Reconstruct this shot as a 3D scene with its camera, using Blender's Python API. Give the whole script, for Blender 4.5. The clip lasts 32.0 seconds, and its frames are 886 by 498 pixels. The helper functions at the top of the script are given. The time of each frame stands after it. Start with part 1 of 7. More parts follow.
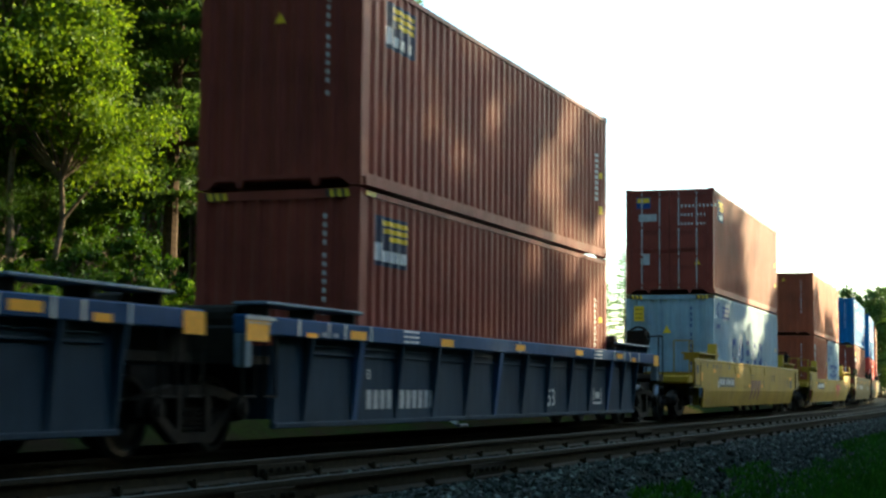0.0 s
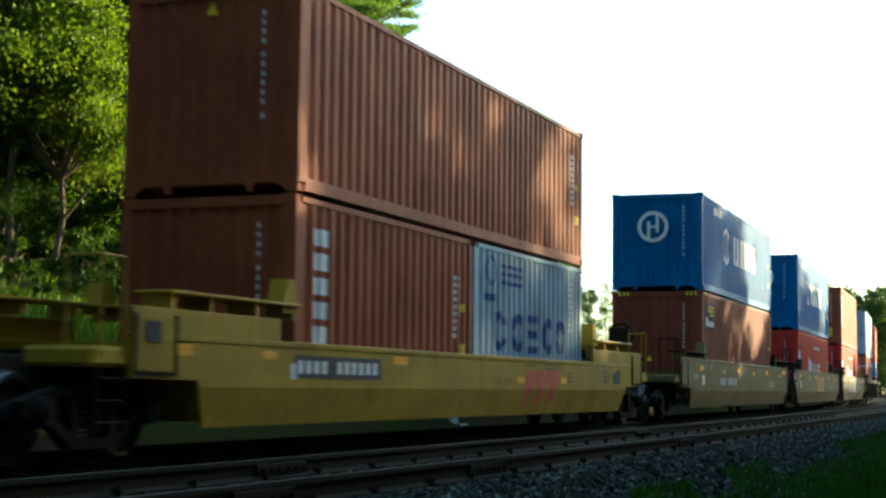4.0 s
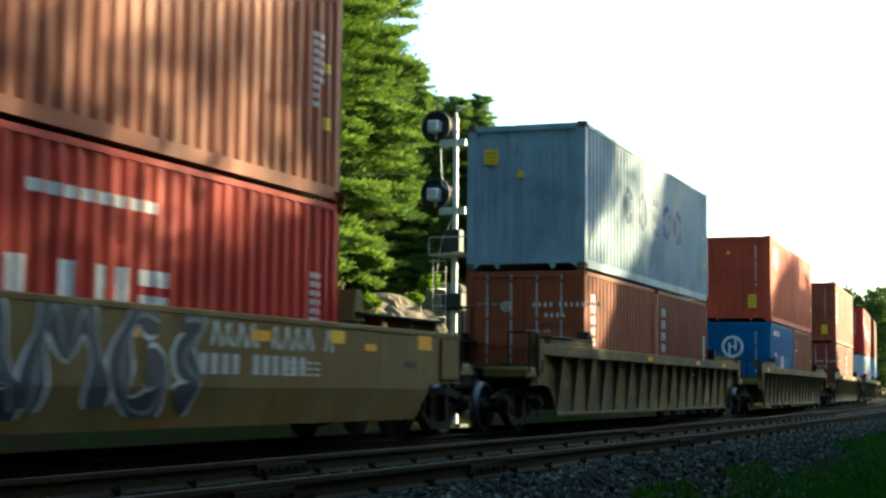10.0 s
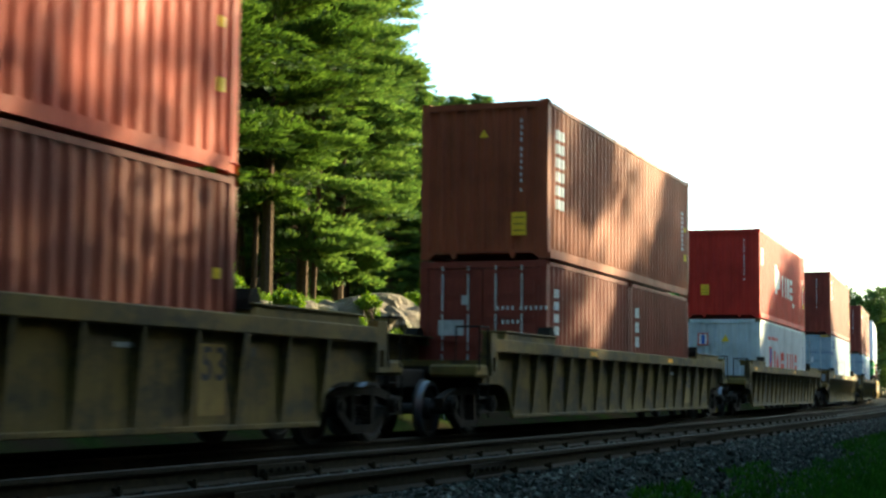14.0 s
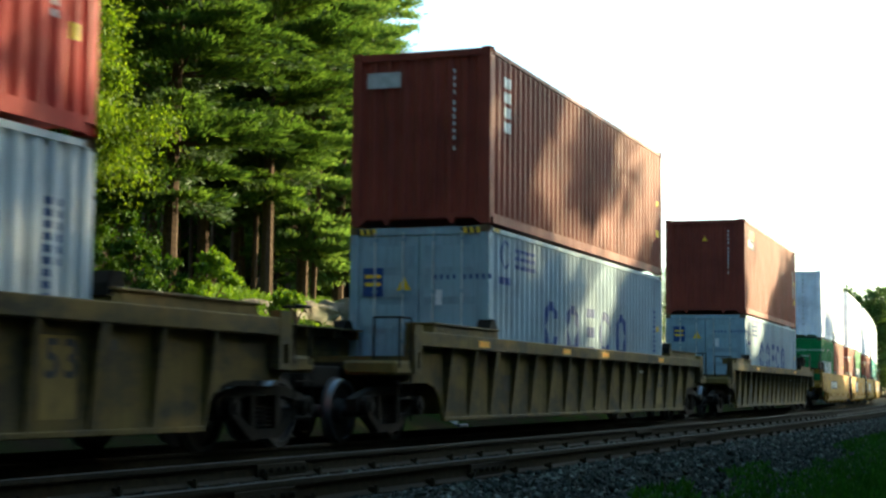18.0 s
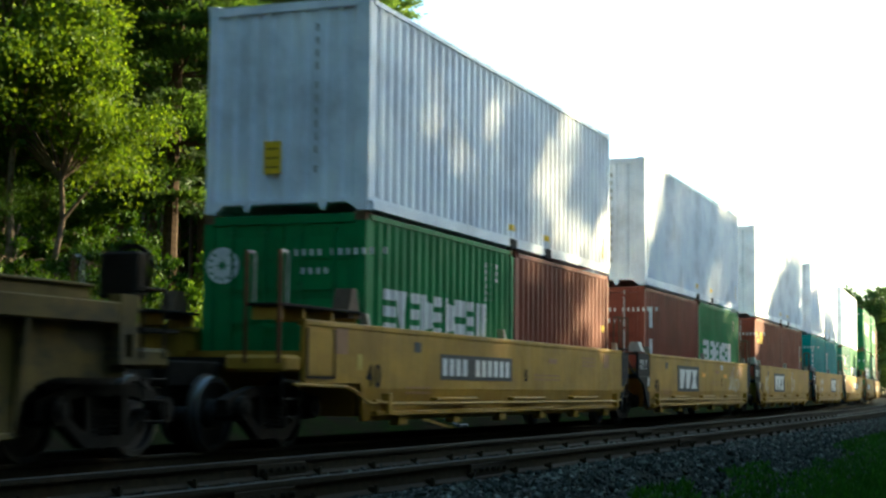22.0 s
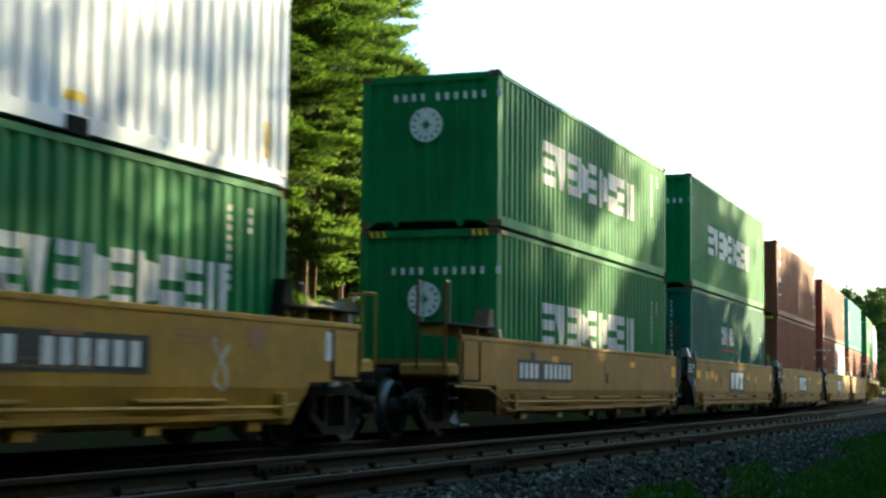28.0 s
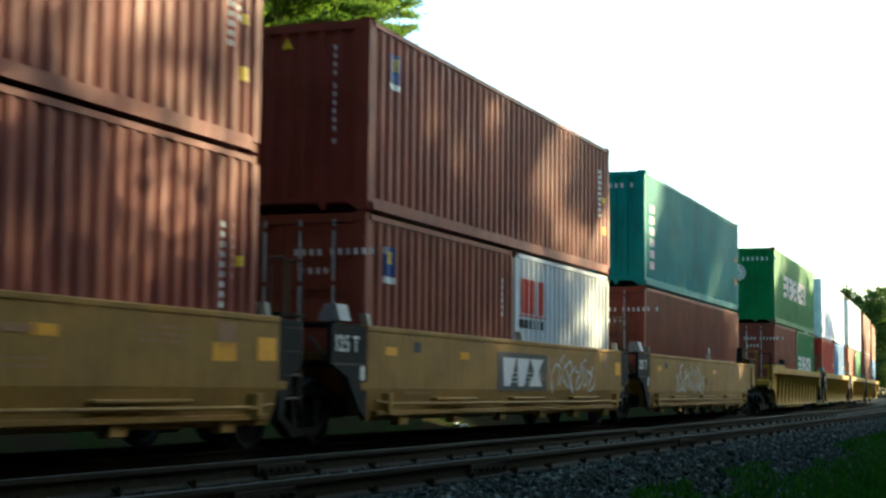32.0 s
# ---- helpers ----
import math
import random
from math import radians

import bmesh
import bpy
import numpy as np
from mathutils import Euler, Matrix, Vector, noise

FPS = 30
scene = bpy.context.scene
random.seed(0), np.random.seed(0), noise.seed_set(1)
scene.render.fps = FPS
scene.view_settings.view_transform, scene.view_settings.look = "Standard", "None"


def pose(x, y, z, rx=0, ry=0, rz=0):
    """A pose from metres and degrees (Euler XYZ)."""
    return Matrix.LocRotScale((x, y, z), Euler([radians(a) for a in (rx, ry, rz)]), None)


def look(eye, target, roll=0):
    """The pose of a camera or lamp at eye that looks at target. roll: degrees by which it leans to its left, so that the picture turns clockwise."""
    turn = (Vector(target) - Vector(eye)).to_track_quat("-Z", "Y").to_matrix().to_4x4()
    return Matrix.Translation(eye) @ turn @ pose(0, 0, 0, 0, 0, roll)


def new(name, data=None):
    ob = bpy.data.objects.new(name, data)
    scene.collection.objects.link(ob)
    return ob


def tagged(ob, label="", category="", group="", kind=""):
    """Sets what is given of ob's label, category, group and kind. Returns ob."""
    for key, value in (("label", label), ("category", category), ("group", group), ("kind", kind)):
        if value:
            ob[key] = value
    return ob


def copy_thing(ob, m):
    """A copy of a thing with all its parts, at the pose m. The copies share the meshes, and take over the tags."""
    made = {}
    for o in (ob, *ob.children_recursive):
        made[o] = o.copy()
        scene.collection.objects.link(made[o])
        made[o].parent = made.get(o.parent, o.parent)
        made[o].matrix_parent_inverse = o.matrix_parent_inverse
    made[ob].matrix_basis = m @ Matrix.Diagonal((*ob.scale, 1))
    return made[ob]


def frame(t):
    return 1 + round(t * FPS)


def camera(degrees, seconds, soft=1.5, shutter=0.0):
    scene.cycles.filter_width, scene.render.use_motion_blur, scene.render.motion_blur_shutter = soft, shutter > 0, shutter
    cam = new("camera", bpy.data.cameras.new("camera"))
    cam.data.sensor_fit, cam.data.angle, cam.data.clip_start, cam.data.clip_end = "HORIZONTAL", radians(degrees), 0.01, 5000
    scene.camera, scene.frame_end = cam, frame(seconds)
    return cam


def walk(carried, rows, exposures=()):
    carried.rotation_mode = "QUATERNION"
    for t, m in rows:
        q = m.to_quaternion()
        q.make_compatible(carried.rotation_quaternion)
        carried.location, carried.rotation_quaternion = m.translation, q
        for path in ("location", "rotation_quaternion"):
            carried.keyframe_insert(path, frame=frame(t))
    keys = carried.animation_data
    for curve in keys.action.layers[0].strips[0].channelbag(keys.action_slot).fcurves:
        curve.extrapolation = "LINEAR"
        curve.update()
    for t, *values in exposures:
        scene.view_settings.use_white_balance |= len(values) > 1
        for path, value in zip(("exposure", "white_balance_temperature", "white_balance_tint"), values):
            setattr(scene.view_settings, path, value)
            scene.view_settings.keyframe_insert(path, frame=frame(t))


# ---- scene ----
# The world: x runs along the track beside the camera, y away from the camera, z = 0 on the railhead of the train's track.
cam = camera(31.8, 32.0, soft=2.5, shutter=0.3)
EYE = pose(0, 0, 0.749, 95.07, -0.61, -67.64)
walk(cam, [(0.0, EYE), (32.0, EYE)], exposures=[(0.0, 2.78, 5800, -10), (32.0, 2.78, 5800, -10)])

# ---- light ----
SUN_AZ, SUN_EL = -40.0, 16.0      # degrees from +x towards +y; height
world = bpy.data.worlds.new("sky")
scene.world = world
world.use_nodes = True
wn = world.node_tree.nodes
sky = wn.new("ShaderNodeTexSky")
sky.sky_type, sky.sun_disc = "NISHITA", False
sky.sun_elevation, sky.sun_rotation = radians(SUN_EL), radians(90.0 - SUN_AZ)
sky.air_density, sky.dust_density, sky.ozone_density = 1.0, 1.6, 1.0
wn["Background"].inputs["Strength"].default_value = 0.085
world.node_tree.links.new(sky.outputs[0], wn["Background"].inputs["Color"])
sun = new("sun", bpy.data.lights.new("sun", "SUN"))
sun.data.energy, sun.data.angle, sun.data.color = 3.6, radians(0.9), (1.0, 0.73, 0.43)
_a, _e = radians(SUN_AZ), radians(SUN_EL)
sun.matrix_world = look((60 * math.cos(_a), 60 * math.sin(_a), 40), (60 * math.cos(_a) - math.cos(_a) * math.cos(_e), 60 * math.sin(_a) - math.sin(_a) * math.cos(_e), 40 - math.sin(_e)))

# ---- plan ----
R, D = 1204.0, 9.81               # the curve's radius, the track's distance from the camera
FLOOR = 0.467                     # well floor over the railhead
NEAR = -4.19                      # the nearer track's centre line, off the train's


def on_track(s, off=0.0, z=0.0):
    """A point s metres along the train's track and off metres beyond it."""
    a = s / R
    return Vector(((R - off) * math.sin(a), D + R - (R - off) * math.cos(a), z))


def gone(t):
    """How far the train has rolled by t."""
    u = t / 16
    return 195.62 * u + 2.36 * u * u - 0.125 * u ** 3


def ride_rows(s0, length, z):
    rows = []
    for i in range(21):
        t = 1.6 * i
        a = (s0 - gone(t) + length / 2) / R
        m = on_track(a * R)
        rows.append((t, pose(m.x - math.cos(a) * length / 2, m.y - math.sin(a) * length / 2, z, 0, 0, math.degrees(a))))
    return rows


RIDES = []                        # (thing, place in the train, length, height)


# ---- materials ----
def nodes(name):
    m = bpy.data.materials.new(name)
    m.use_nodes = True
    return m, m.node_tree.nodes, m.node_tree.links, m.node_tree.nodes["Principled BSDF"]


def noise_of(n, l, scale, detail=4.0, stretch=(1, 1, 1), rough=0.6, coord="Object"):
    tc, mp, no = n.new("ShaderNodeTexCoord"), n.new("ShaderNodeMapping"), n.new("ShaderNodeTexNoise")
    l.new(tc.outputs[coord], mp.inputs["Vector"])
    mp.inputs["Scale"].default_value = stretch
    l.new(mp.outputs[0], no.inputs["Vector"])
    no.inputs["Scale"].default_value, no.inputs["Detail"].default_value, no.inputs["Roughness"].default_value = scale, detail, rough
    return no.outputs["Fac"]


def ramp(n, l, fac, stops):
    r = n.new("ShaderNodeValToRGB")
    e = r.color_ramp.elements
    e[0].position, e[0].color = stops[0][0], (*stops[0][1], 1)
    e[1].position, e[1].color = stops[-1][0], (*stops[-1][1], 1)
    for p, c in stops[1:-1]:
        e.new(p).color = (*c, 1)
    l.new(fac, r.inputs[0])
    return r.outputs[0]


def mix(n, l, fac, a, b, mode="MIX"):
    m = n.new("ShaderNodeMixRGB")
    m.blend_type = mode
    for s, v in zip(m.inputs, (fac, a, b)):
        if isinstance(v, bpy.types.NodeSocket):
            l.new(v, s)
        elif isinstance(v, (int, float)):
            s.default_value = v
        else:
            s.default_value = (*v, 1)
    return m.outputs[0]


def bump(n, l, bsdf, height, strength=0.3, dist=0.01):
    b = n.new("ShaderNodeBump")
    b.inputs["Strength"].default_value, b.inputs["Distance"].default_value = strength, dist
    l.new(height, b.inputs["Height"])
    l.new(b.outputs[0], bsdf.inputs["Normal"])


def paint(name, col, rough=0.45, dirt=0.5, rust=0.4, metal=0.0, stain=0.0, stain_col=(0.14, 0.072, 0.015)):
    """Weathered paint on steel: faded blotches, streaks that run down, rust spots."""
    m, n, l, b = nodes(name)
    fade = noise_of(n, l, 0.9, 5.0)
    streak = noise_of(n, l, 2.2, 5.0, (5, 5, 0.35), 0.7)
    spots = noise_of(n, l, 7.0, 6.0, (1, 1, 0.6), 0.75)
    pale = tuple(min(1, c * 1.18) for c in col)
    dark = tuple(c * 0.72 for c in col)
    base = ramp(n, l, fade, [(0.3, dark), (0.5, col), (0.72, pale)])
    d = ramp(n, l, streak, [(0.48, (0, 0, 0)), (0.75, (dirt, dirt, dirt))])
    base = mix(n, l, d, base, tuple(c * 0.45 + 0.012 for c in col))
    if stain:
        big = noise_of(n, l, 1.1, 6.0, (0.8, 0.8, 1.4), 0.7)
        base = mix(n, l, ramp(n, l, big, [(0.44, (0, 0, 0)), (0.60, (stain, stain, stain))]), base, stain_col)
        scuff = noise_of(n, l, 3.5, 6.0, (1.6, 1.6, 0.5), 0.75)
        base = mix(n, l, ramp(n, l, scuff, [(0.60, (0, 0, 0)), (0.72, (0.45 * stain,) * 3)]), base, tuple(min(1, c * 1.5 + 0.03) for c in col))
    r = ramp(n, l, spots, [(0.66, (0, 0, 0)), (0.74, (rust, rust, rust))])
    base = mix(n, l, r, base, (0.12, 0.05, 0.025))
    l.new(base, b.inputs["Base Color"])
    rr = ramp(n, l, streak, [(0.3, (rough,) * 3), (0.8, (min(1, rough + 0.3),) * 3)])
    l.new(rr, b.inputs["Roughness"])
    b.inputs["Metallic"].default_value = metal
    b.inputs["Specular IOR Level"].default_value = 0.22
    bump(n, l, b, spots, 0.12, 0.004)
    return m


def plain(name, col, rough=0.6, vary=0.25, scale=6.0, metal=0.0):
    m, n, l, b = nodes(name)
    f = noise_of(n, l, scale, 5.0)
    l.new(ramp(n, l, f, [(0.3, tuple(c * (1 - vary) for c in col)), (0.7, tuple(min(1, c * (1 + vary)) for c in col))]), b.inputs["Base Color"])
    b.inputs["Roughness"].default_value, b.inputs["Metallic"].default_value = rough, metal
    b.inputs["Specular IOR Level"].default_value = 0.45 if rough < 0.75 else 0.12
    bump(n, l, b, f, 0.15, 0.003)
    return m


def leafy(name, cols, trans=0.35, rough=0.55):
    """Leaves: each clump its own tone, some light through."""
    m, n, l, b = nodes(name)
    g = n.new("ShaderNodeNewGeometry")
    c = ramp(n, l, g.outputs["Random Per Island"], [(i / (len(cols) - 1), k) for i, k in enumerate(cols)])
    big = noise_of(n, l, 0.35, 3.0)
    c = mix(n, l, ramp(n, l, big, [(0.35, (0, 0, 0)), (0.7, (0.45, 0.45, 0.45))]), c, tuple(x * 0.55 for x in cols[0]))
    l.new(c, b.inputs["Base Color"])
    b.inputs["Roughness"].default_value = rough
    b.inputs["Specular IOR Level"].default_value = 0.12
    t = n.new("ShaderNodeBsdfTranslucent")
    l.new(mix(n, l, 1.0, c, (1.35, 1.25, 0.5), "MULTIPLY"), t.inputs["Color"])
    s = n.new("ShaderNodeMixShader")
    s.inputs[0].default_value = trans
    l.new(b.outputs[0], s.inputs[1])
    l.new(t.outputs[0], s.inputs[2])
    l.new(s.outputs[0], n["Material Output"].inputs["Surface"])
    return m


PAINT = {
    "brown": paint("brown_paint", (0.200, 0.046, 0.026)),
    "darkbrown": paint("dark_brown_paint", (0.195, 0.040, 0.026)),
    "rustbrown": paint("rust_brown_paint", (0.28, 0.070, 0.030)),
    "orange": paint("orange_brown_paint", (0.40, 0.115, 0.042)),
    "rust_red": paint("rust_red_paint", (0.50, 0.078, 0.036)),
    "red": paint("red_paint", (0.46, 0.030, 0.020)),
    "blue": paint("blue_paint", (0.006, 0.115, 0.31)),
    "greyblue": paint("grey_blue_paint", (0.28, 0.38, 0.45), rust=0.7),
    "palegrey": paint("pale_grey_paint", (0.56, 0.60, 0.62), rust=0.7),
    "white": paint("white_paint", (0.80, 0.84, 0.92), dirt=0.06, rust=0.08),
    "green": paint("green_paint", (0.020, 0.185, 0.050)),
    "darkgreen": paint("dark_green_paint", (0.012, 0.12, 0.085)),
    "teal": paint("teal_paint", (0.012, 0.24, 0.22)),
}
CAR_PAINT = {
    "brown_car": paint("dun_car_paint", (0.125, 0.090, 0.022), 0.65, 0.8, 0.7, stain=0.92, stain_col=(0.040, 0.034, 0.020)),
    "tan_car": paint("tan_car_paint", (0.140, 0.110, 0.034), 0.55, 0.6, 0.5, stain=0.75),
    "yellow_car": paint("yellow_car_paint", (0.35, 0.225, 0.012), 0.5, 0.4, 0.35, stain=0.3),
    "buff_car": paint("buff_car_paint", (0.39, 0.222, 0.022), 0.5, 0.35, 0.35, stain=0.35),
    "dusty_buff_car": paint("dusty_buff_car_paint", (0.31, 0.172, 0.036), 0.6, 0.45, 0.35, stain=0.3),
    "blue_car": paint("navy_car_paint", (0.012, 0.050, 0.135), 0.6, 0.5, 0.5),
    "slate_car": paint("slate_car_paint", (0.012, 0.031, 0.055), 0.7, 0.6, 0.6),
}
WHITE = plain("white_marking", (0.72, 0.72, 0.72), 0.5, 0.15, 9)
NAVY = plain("navy_marking", (0.006, 0.042, 0.19), 0.5, 0.2, 9)
REDM = plain("red_marking", (0.55, 0.05, 0.03), 0.5, 0.2, 9)
YELLOW = plain("yellow_decal", (0.78, 0.52, 0.02), 0.45, 0.12, 9)
AMBER = plain("amber_reflective_tape", (0.80, 0.36, 0.009), 0.55, 0.12, 9)
INK = plain("stencil_ink", (0.006, 0.006, 0.006), 0.9, 0.3, 8)
BLACK = plain("black_paint", (0.018, 0.018, 0.02), 0.6, 0.3, 8)
GUSSET = plain("near_black_end_plate", (0.008, 0.009, 0.010), 0.75, 0.35, 3)
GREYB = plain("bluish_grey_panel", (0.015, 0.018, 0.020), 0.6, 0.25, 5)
# near-black steels: the shade under the cars is put into their colour
STEEL = plain("shaded_dusty_steel", (0.013, 0.011, 0.008), 0.85, 0.4, 5)
WHEELM = plain("shaded_worn_wheel_steel", (0.010, 0.009, 0.007), 0.7, 0.35, 6, 0.0)
TREAD = plain("bright_wheel_tread", (0.13, 0.14, 0.15), 0.4, 0.2, 9, 0.8)
BARE = plain("bare_galvanised_steel", (0.42, 0.42, 0.40), 0.5, 0.2, 7, 0.6)
ALU = plain("aluminium_paint", (0.50, 0.52, 0.52), 0.45, 0.2, 5, 0.3)
SIGN_NAVY = plain("dark_navy_sign", (0.008, 0.016, 0.055), 0.5, 0.2, 9)
STICKER_PRINT = plain("brown_sticker_print", (0.30, 0.17, 0.01), 0.5, 0.2, 9)
POCKET_SHADE = plain("pocket_shade_black", (0.004, 0.004, 0.004), 0.9, 0.2, 6)
RUSTY = plain("rusty_corner_steel", (0.13, 0.085, 0.045), 0.8, 0.4, 9)
CONE = plain("worn_grey_guide", (0.20, 0.215, 0.21), 0.6, 0.25, 6)
GREYMARK = plain("faded_grey_marking", (0.42, 0.43, 0.44), 0.6, 0.2, 8)


# ---- mesh helpers ----
def part(name, bm, material, parent, label=""):
    me = bpy.data.meshes.new(name)
    bm.to_mesh(me)
    bm.free()
    me.materials.append(material)
    return put(name, me, parent, label)


def put(name, me, parent, label=""):
    ob = new(name, me)
    ob.parent = parent
    if label:
        ob["label"] = label
    return ob


def box(bm, x0, x1, y0, y1, z0, z1):
    v = [bm.verts.new(p) for p in ((x0, y0, z0), (x1, y0, z0), (x1, y1, z0), (x0, y1, z0), (x0, y0, z1), (x1, y0, z1), (x1, y1, z1), (x0, y1, z1))]
    for f in ((3, 2, 1, 0), (4, 5, 6, 7), (0, 1, 5, 4), (1, 2, 6, 5), (2, 3, 7, 6), (3, 0, 4, 7)):
        bm.faces.new([v[i] for i in f])
    return v


def soft_box(x0, x1, y0, y1, z0, z1, r=0.012):
    bm = bmesh.new()
    box(bm, x0, x1, y0, y1, z0, z1)
    bmesh.ops.bevel(bm, geom=bm.edges[:], offset=r, segments=1, affect="EDGES")
    return bm


def boxes(*bs):
    bm = bmesh.new()
    for b in bs:
        box(bm, *b)
    return bm


def prism(bm, pts, y0, y1):
    """A flat outline in x and z, made y0 to y1 thick."""
    a = [bm.verts.new((x, y0, z)) for x, z in pts]
    b = [bm.verts.new((x, y1, z)) for x, z in pts]
    bm.faces.new(a)
    bm.faces.new(b[::-1])
    for i in range(len(pts)):
        j = (i + 1) % len(pts)
        bm.faces.new((a[j], a[i], b[i], b[j]))


def section(bm, pts, x0, x1):
    """A flat outline in y and z, run from x0 to x1."""
    a = [bm.verts.new((x0, y, z)) for y, z in pts]
    b = [bm.verts.new((x1, y, z)) for y, z in pts]
    bm.faces.new(a)
    bm.faces.new(b[::-1])
    for i in range(len(pts)):
        j = (i + 1) % len(pts)
        bm.faces.new((a[j], a[i], b[i], b[j]))


def tube(bm, p, q, r, n=8, r2=None):
    p, q = Vector(p), Vector(q)
    m = (q - p).to_track_quat("Z", "Y").to_matrix()
    a, b = [], []
    for i in range(n):
        d = Vector((math.cos(i * 2 * math.pi / n), math.sin(i * 2 * math.pi / n), 0))
        a.append(bm.verts.new(p + m @ (d * r)))
        b.append(bm.verts.new(q + m @ (d * (r if r2 is None else r2))))
    bm.faces.new(a[::-1])
    bm.faces.new(b)
    for i in range(n):
        j = (i + 1) % n
        bm.faces.new((a[i], a[j], b[j], b[i]))


def tubes(r, *lines, n=8):
    bm = bmesh.new()
    for line in lines:
        for p, q in zip(line, line[1:]):
            tube(bm, p, q, r, n)
    return bm


def ring(bm, c, axis, r0, r1, w, n=24):
    """A flat ring round c, in the plane across axis ('x' or 'y'), w thick."""
    def at(a, r, k):
        u, v = math.cos(a) * r, math.sin(a) * r
        return (c[0] + (k if axis == "x" else u), c[1] + (u if axis == "x" else k), c[2] + v)
    loops = [[bm.verts.new(at(i * 2 * math.pi / n, r, k)) for i in range(n)] for r, k in ((r0, 0), (r1, 0), (r1, w), (r0, w))]
    for a, b in zip(loops, loops[1:] + loops[:1]):
        for i in range(n):
            j = (i + 1) % n
            bm.faces.new((a[i], a[j], b[j], b[i]))


# ---- containers ----
PERIOD = 0.278


def wave(x, length, depth=0.036):
    """How far the pressed side wall lies behind its outer face at x."""
    if x < 0.16 or x > length - 0.16:
        return 0.0
    u = ((x - 0.16) % PERIOD) / PERIOD
    for a, b, d0, d1 in ((0, 0.26, 0, 0), (0.26, 0.5, 0, depth), (0.5, 0.76, depth, depth), (0.76, 1.0001, depth, 0)):
        if u < b:
            return d0 + (d1 - d0) * (u - a) / (b - a)
    return 0.0


def wave_xs(x0, x1, extra=()):
    xs = {round(x0, 4), round(x1, 4), *[round(e, 4) for e in extra]}
    k = 0
    while 0.16 + k * PERIOD < x1:
        for u in (0, 0.26, 0.5, 0.76):
            x = 0.16 + (k + u) * PERIOD
            if x0 < x < x1:
                xs.add(round(x, 4))
        k += 1
    return sorted(xs)


def side_sheet(length, z0, z1, y, sign):
    """The pressed side wall: sign -1 faces the near side."""
    bm = bmesh.new()
    rows = []
    for x in wave_xs(0.05, length - 0.05):
        yy = y - sign * wave(x, length)
        rows.append([bm.verts.new((x, yy, z)) for z in (z0, z1)])
    for a, b in zip(rows, rows[1:]):
        bm.faces.new((a[0], b[0], b[1], a[1]) if sign < 0 else (a[0], a[1], b[1], b[0]))
    return bm


def end_sheet(width, z0, z1, x, sign, ribs=8):
    """The pressed end wall; sign -1 faces -x."""
    bm = bmesh.new()
    step = width / ribs
    rows = []
    for k in range(ribs):
        for u, d in ((0, 0), (0.3, 0), (0.45, 0.04), (0.85, 0.04)):
            rows.append((-width / 2 + (k + u) * step, d))
    rows.append((width / 2, 0))
    rows = [[bm.verts.new((x - sign * d, yy, z)) for z in (z0, z1)] for yy, d in rows]
    for a, b in zip(rows, rows[1:]):
        bm.faces.new((a[0], a[1], b[1], b[0]) if sign < 0 else (a[0], b[0], b[1], a[1]))
    return bm


def mark_side(length, y, spans, extra=()):
    """A painted mark that follows the near side wall. spans(x) gives the (z0, z1) intervals at x between its ends."""
    x0, x1, fn = spans
    bm = bmesh.new()
    xs = wave_xs(x0, x1, extra)
    for a, b in zip(xs, xs[1:]):
        ia, ib = fn(a + 1e-4), fn(b - 1e-4)
        if len(ia) != len(ib):
            mid = fn((a + b) / 2)
            ia = ib = mid
        ya, yb = y + wave(a, length) - 0.004, y + wave(b, length) - 0.004
        for (p, q), (r, s) in zip(ia, ib):
            bm.faces.new([bm.verts.new(c) for c in ((a, ya, p), (b, yb, r), (b, yb, s), (a, ya, q))])
    return bm


def rect_span(x0, x1, z0, z1):
    return (x0, x1, lambda x: [(z0, z1)])


def ring_span(cx, cz, rx, rz, th, gap=0.0):
    """An upright oval ring; gap opens it on its rear side."""
    def fn(x):
        u = min(1.0, abs(x - cx) / rx)
        o = rz * math.sqrt(max(0, 1 - u * u))
        ui = abs(x - cx) / (rx - th)
        if ui < 1:
            i = (rz - th) * math.sqrt(max(0, 1 - ui * ui))
            return [(cz - o, cz - i), (cz + i, cz + o)]
        if gap and x > cx:
            return [(cz - o, cz - gap), (cz + gap, cz + o)]
        return [(cz - o, cz), (cz, cz + o)]
    return (cx - rx, cx + rx, fn)


def ring_extra(cx, rx, n=12):
    return [cx + rx * math.cos(math.pi * i / n) for i in range(n + 1)]


MESHES = {}


def cached(key, make, material):
    if key not in MESHES:
        bm = make()
        bmesh.ops.recalc_face_normals(bm, faces=bm.faces) if key[0] == "solid" else None
        me = bpy.data.meshes.new(key[1])
        bm.to_mesh(me)
        bm.free()
        me.materials.append(material)
        MESHES[key] = me
    return MESHES[key]


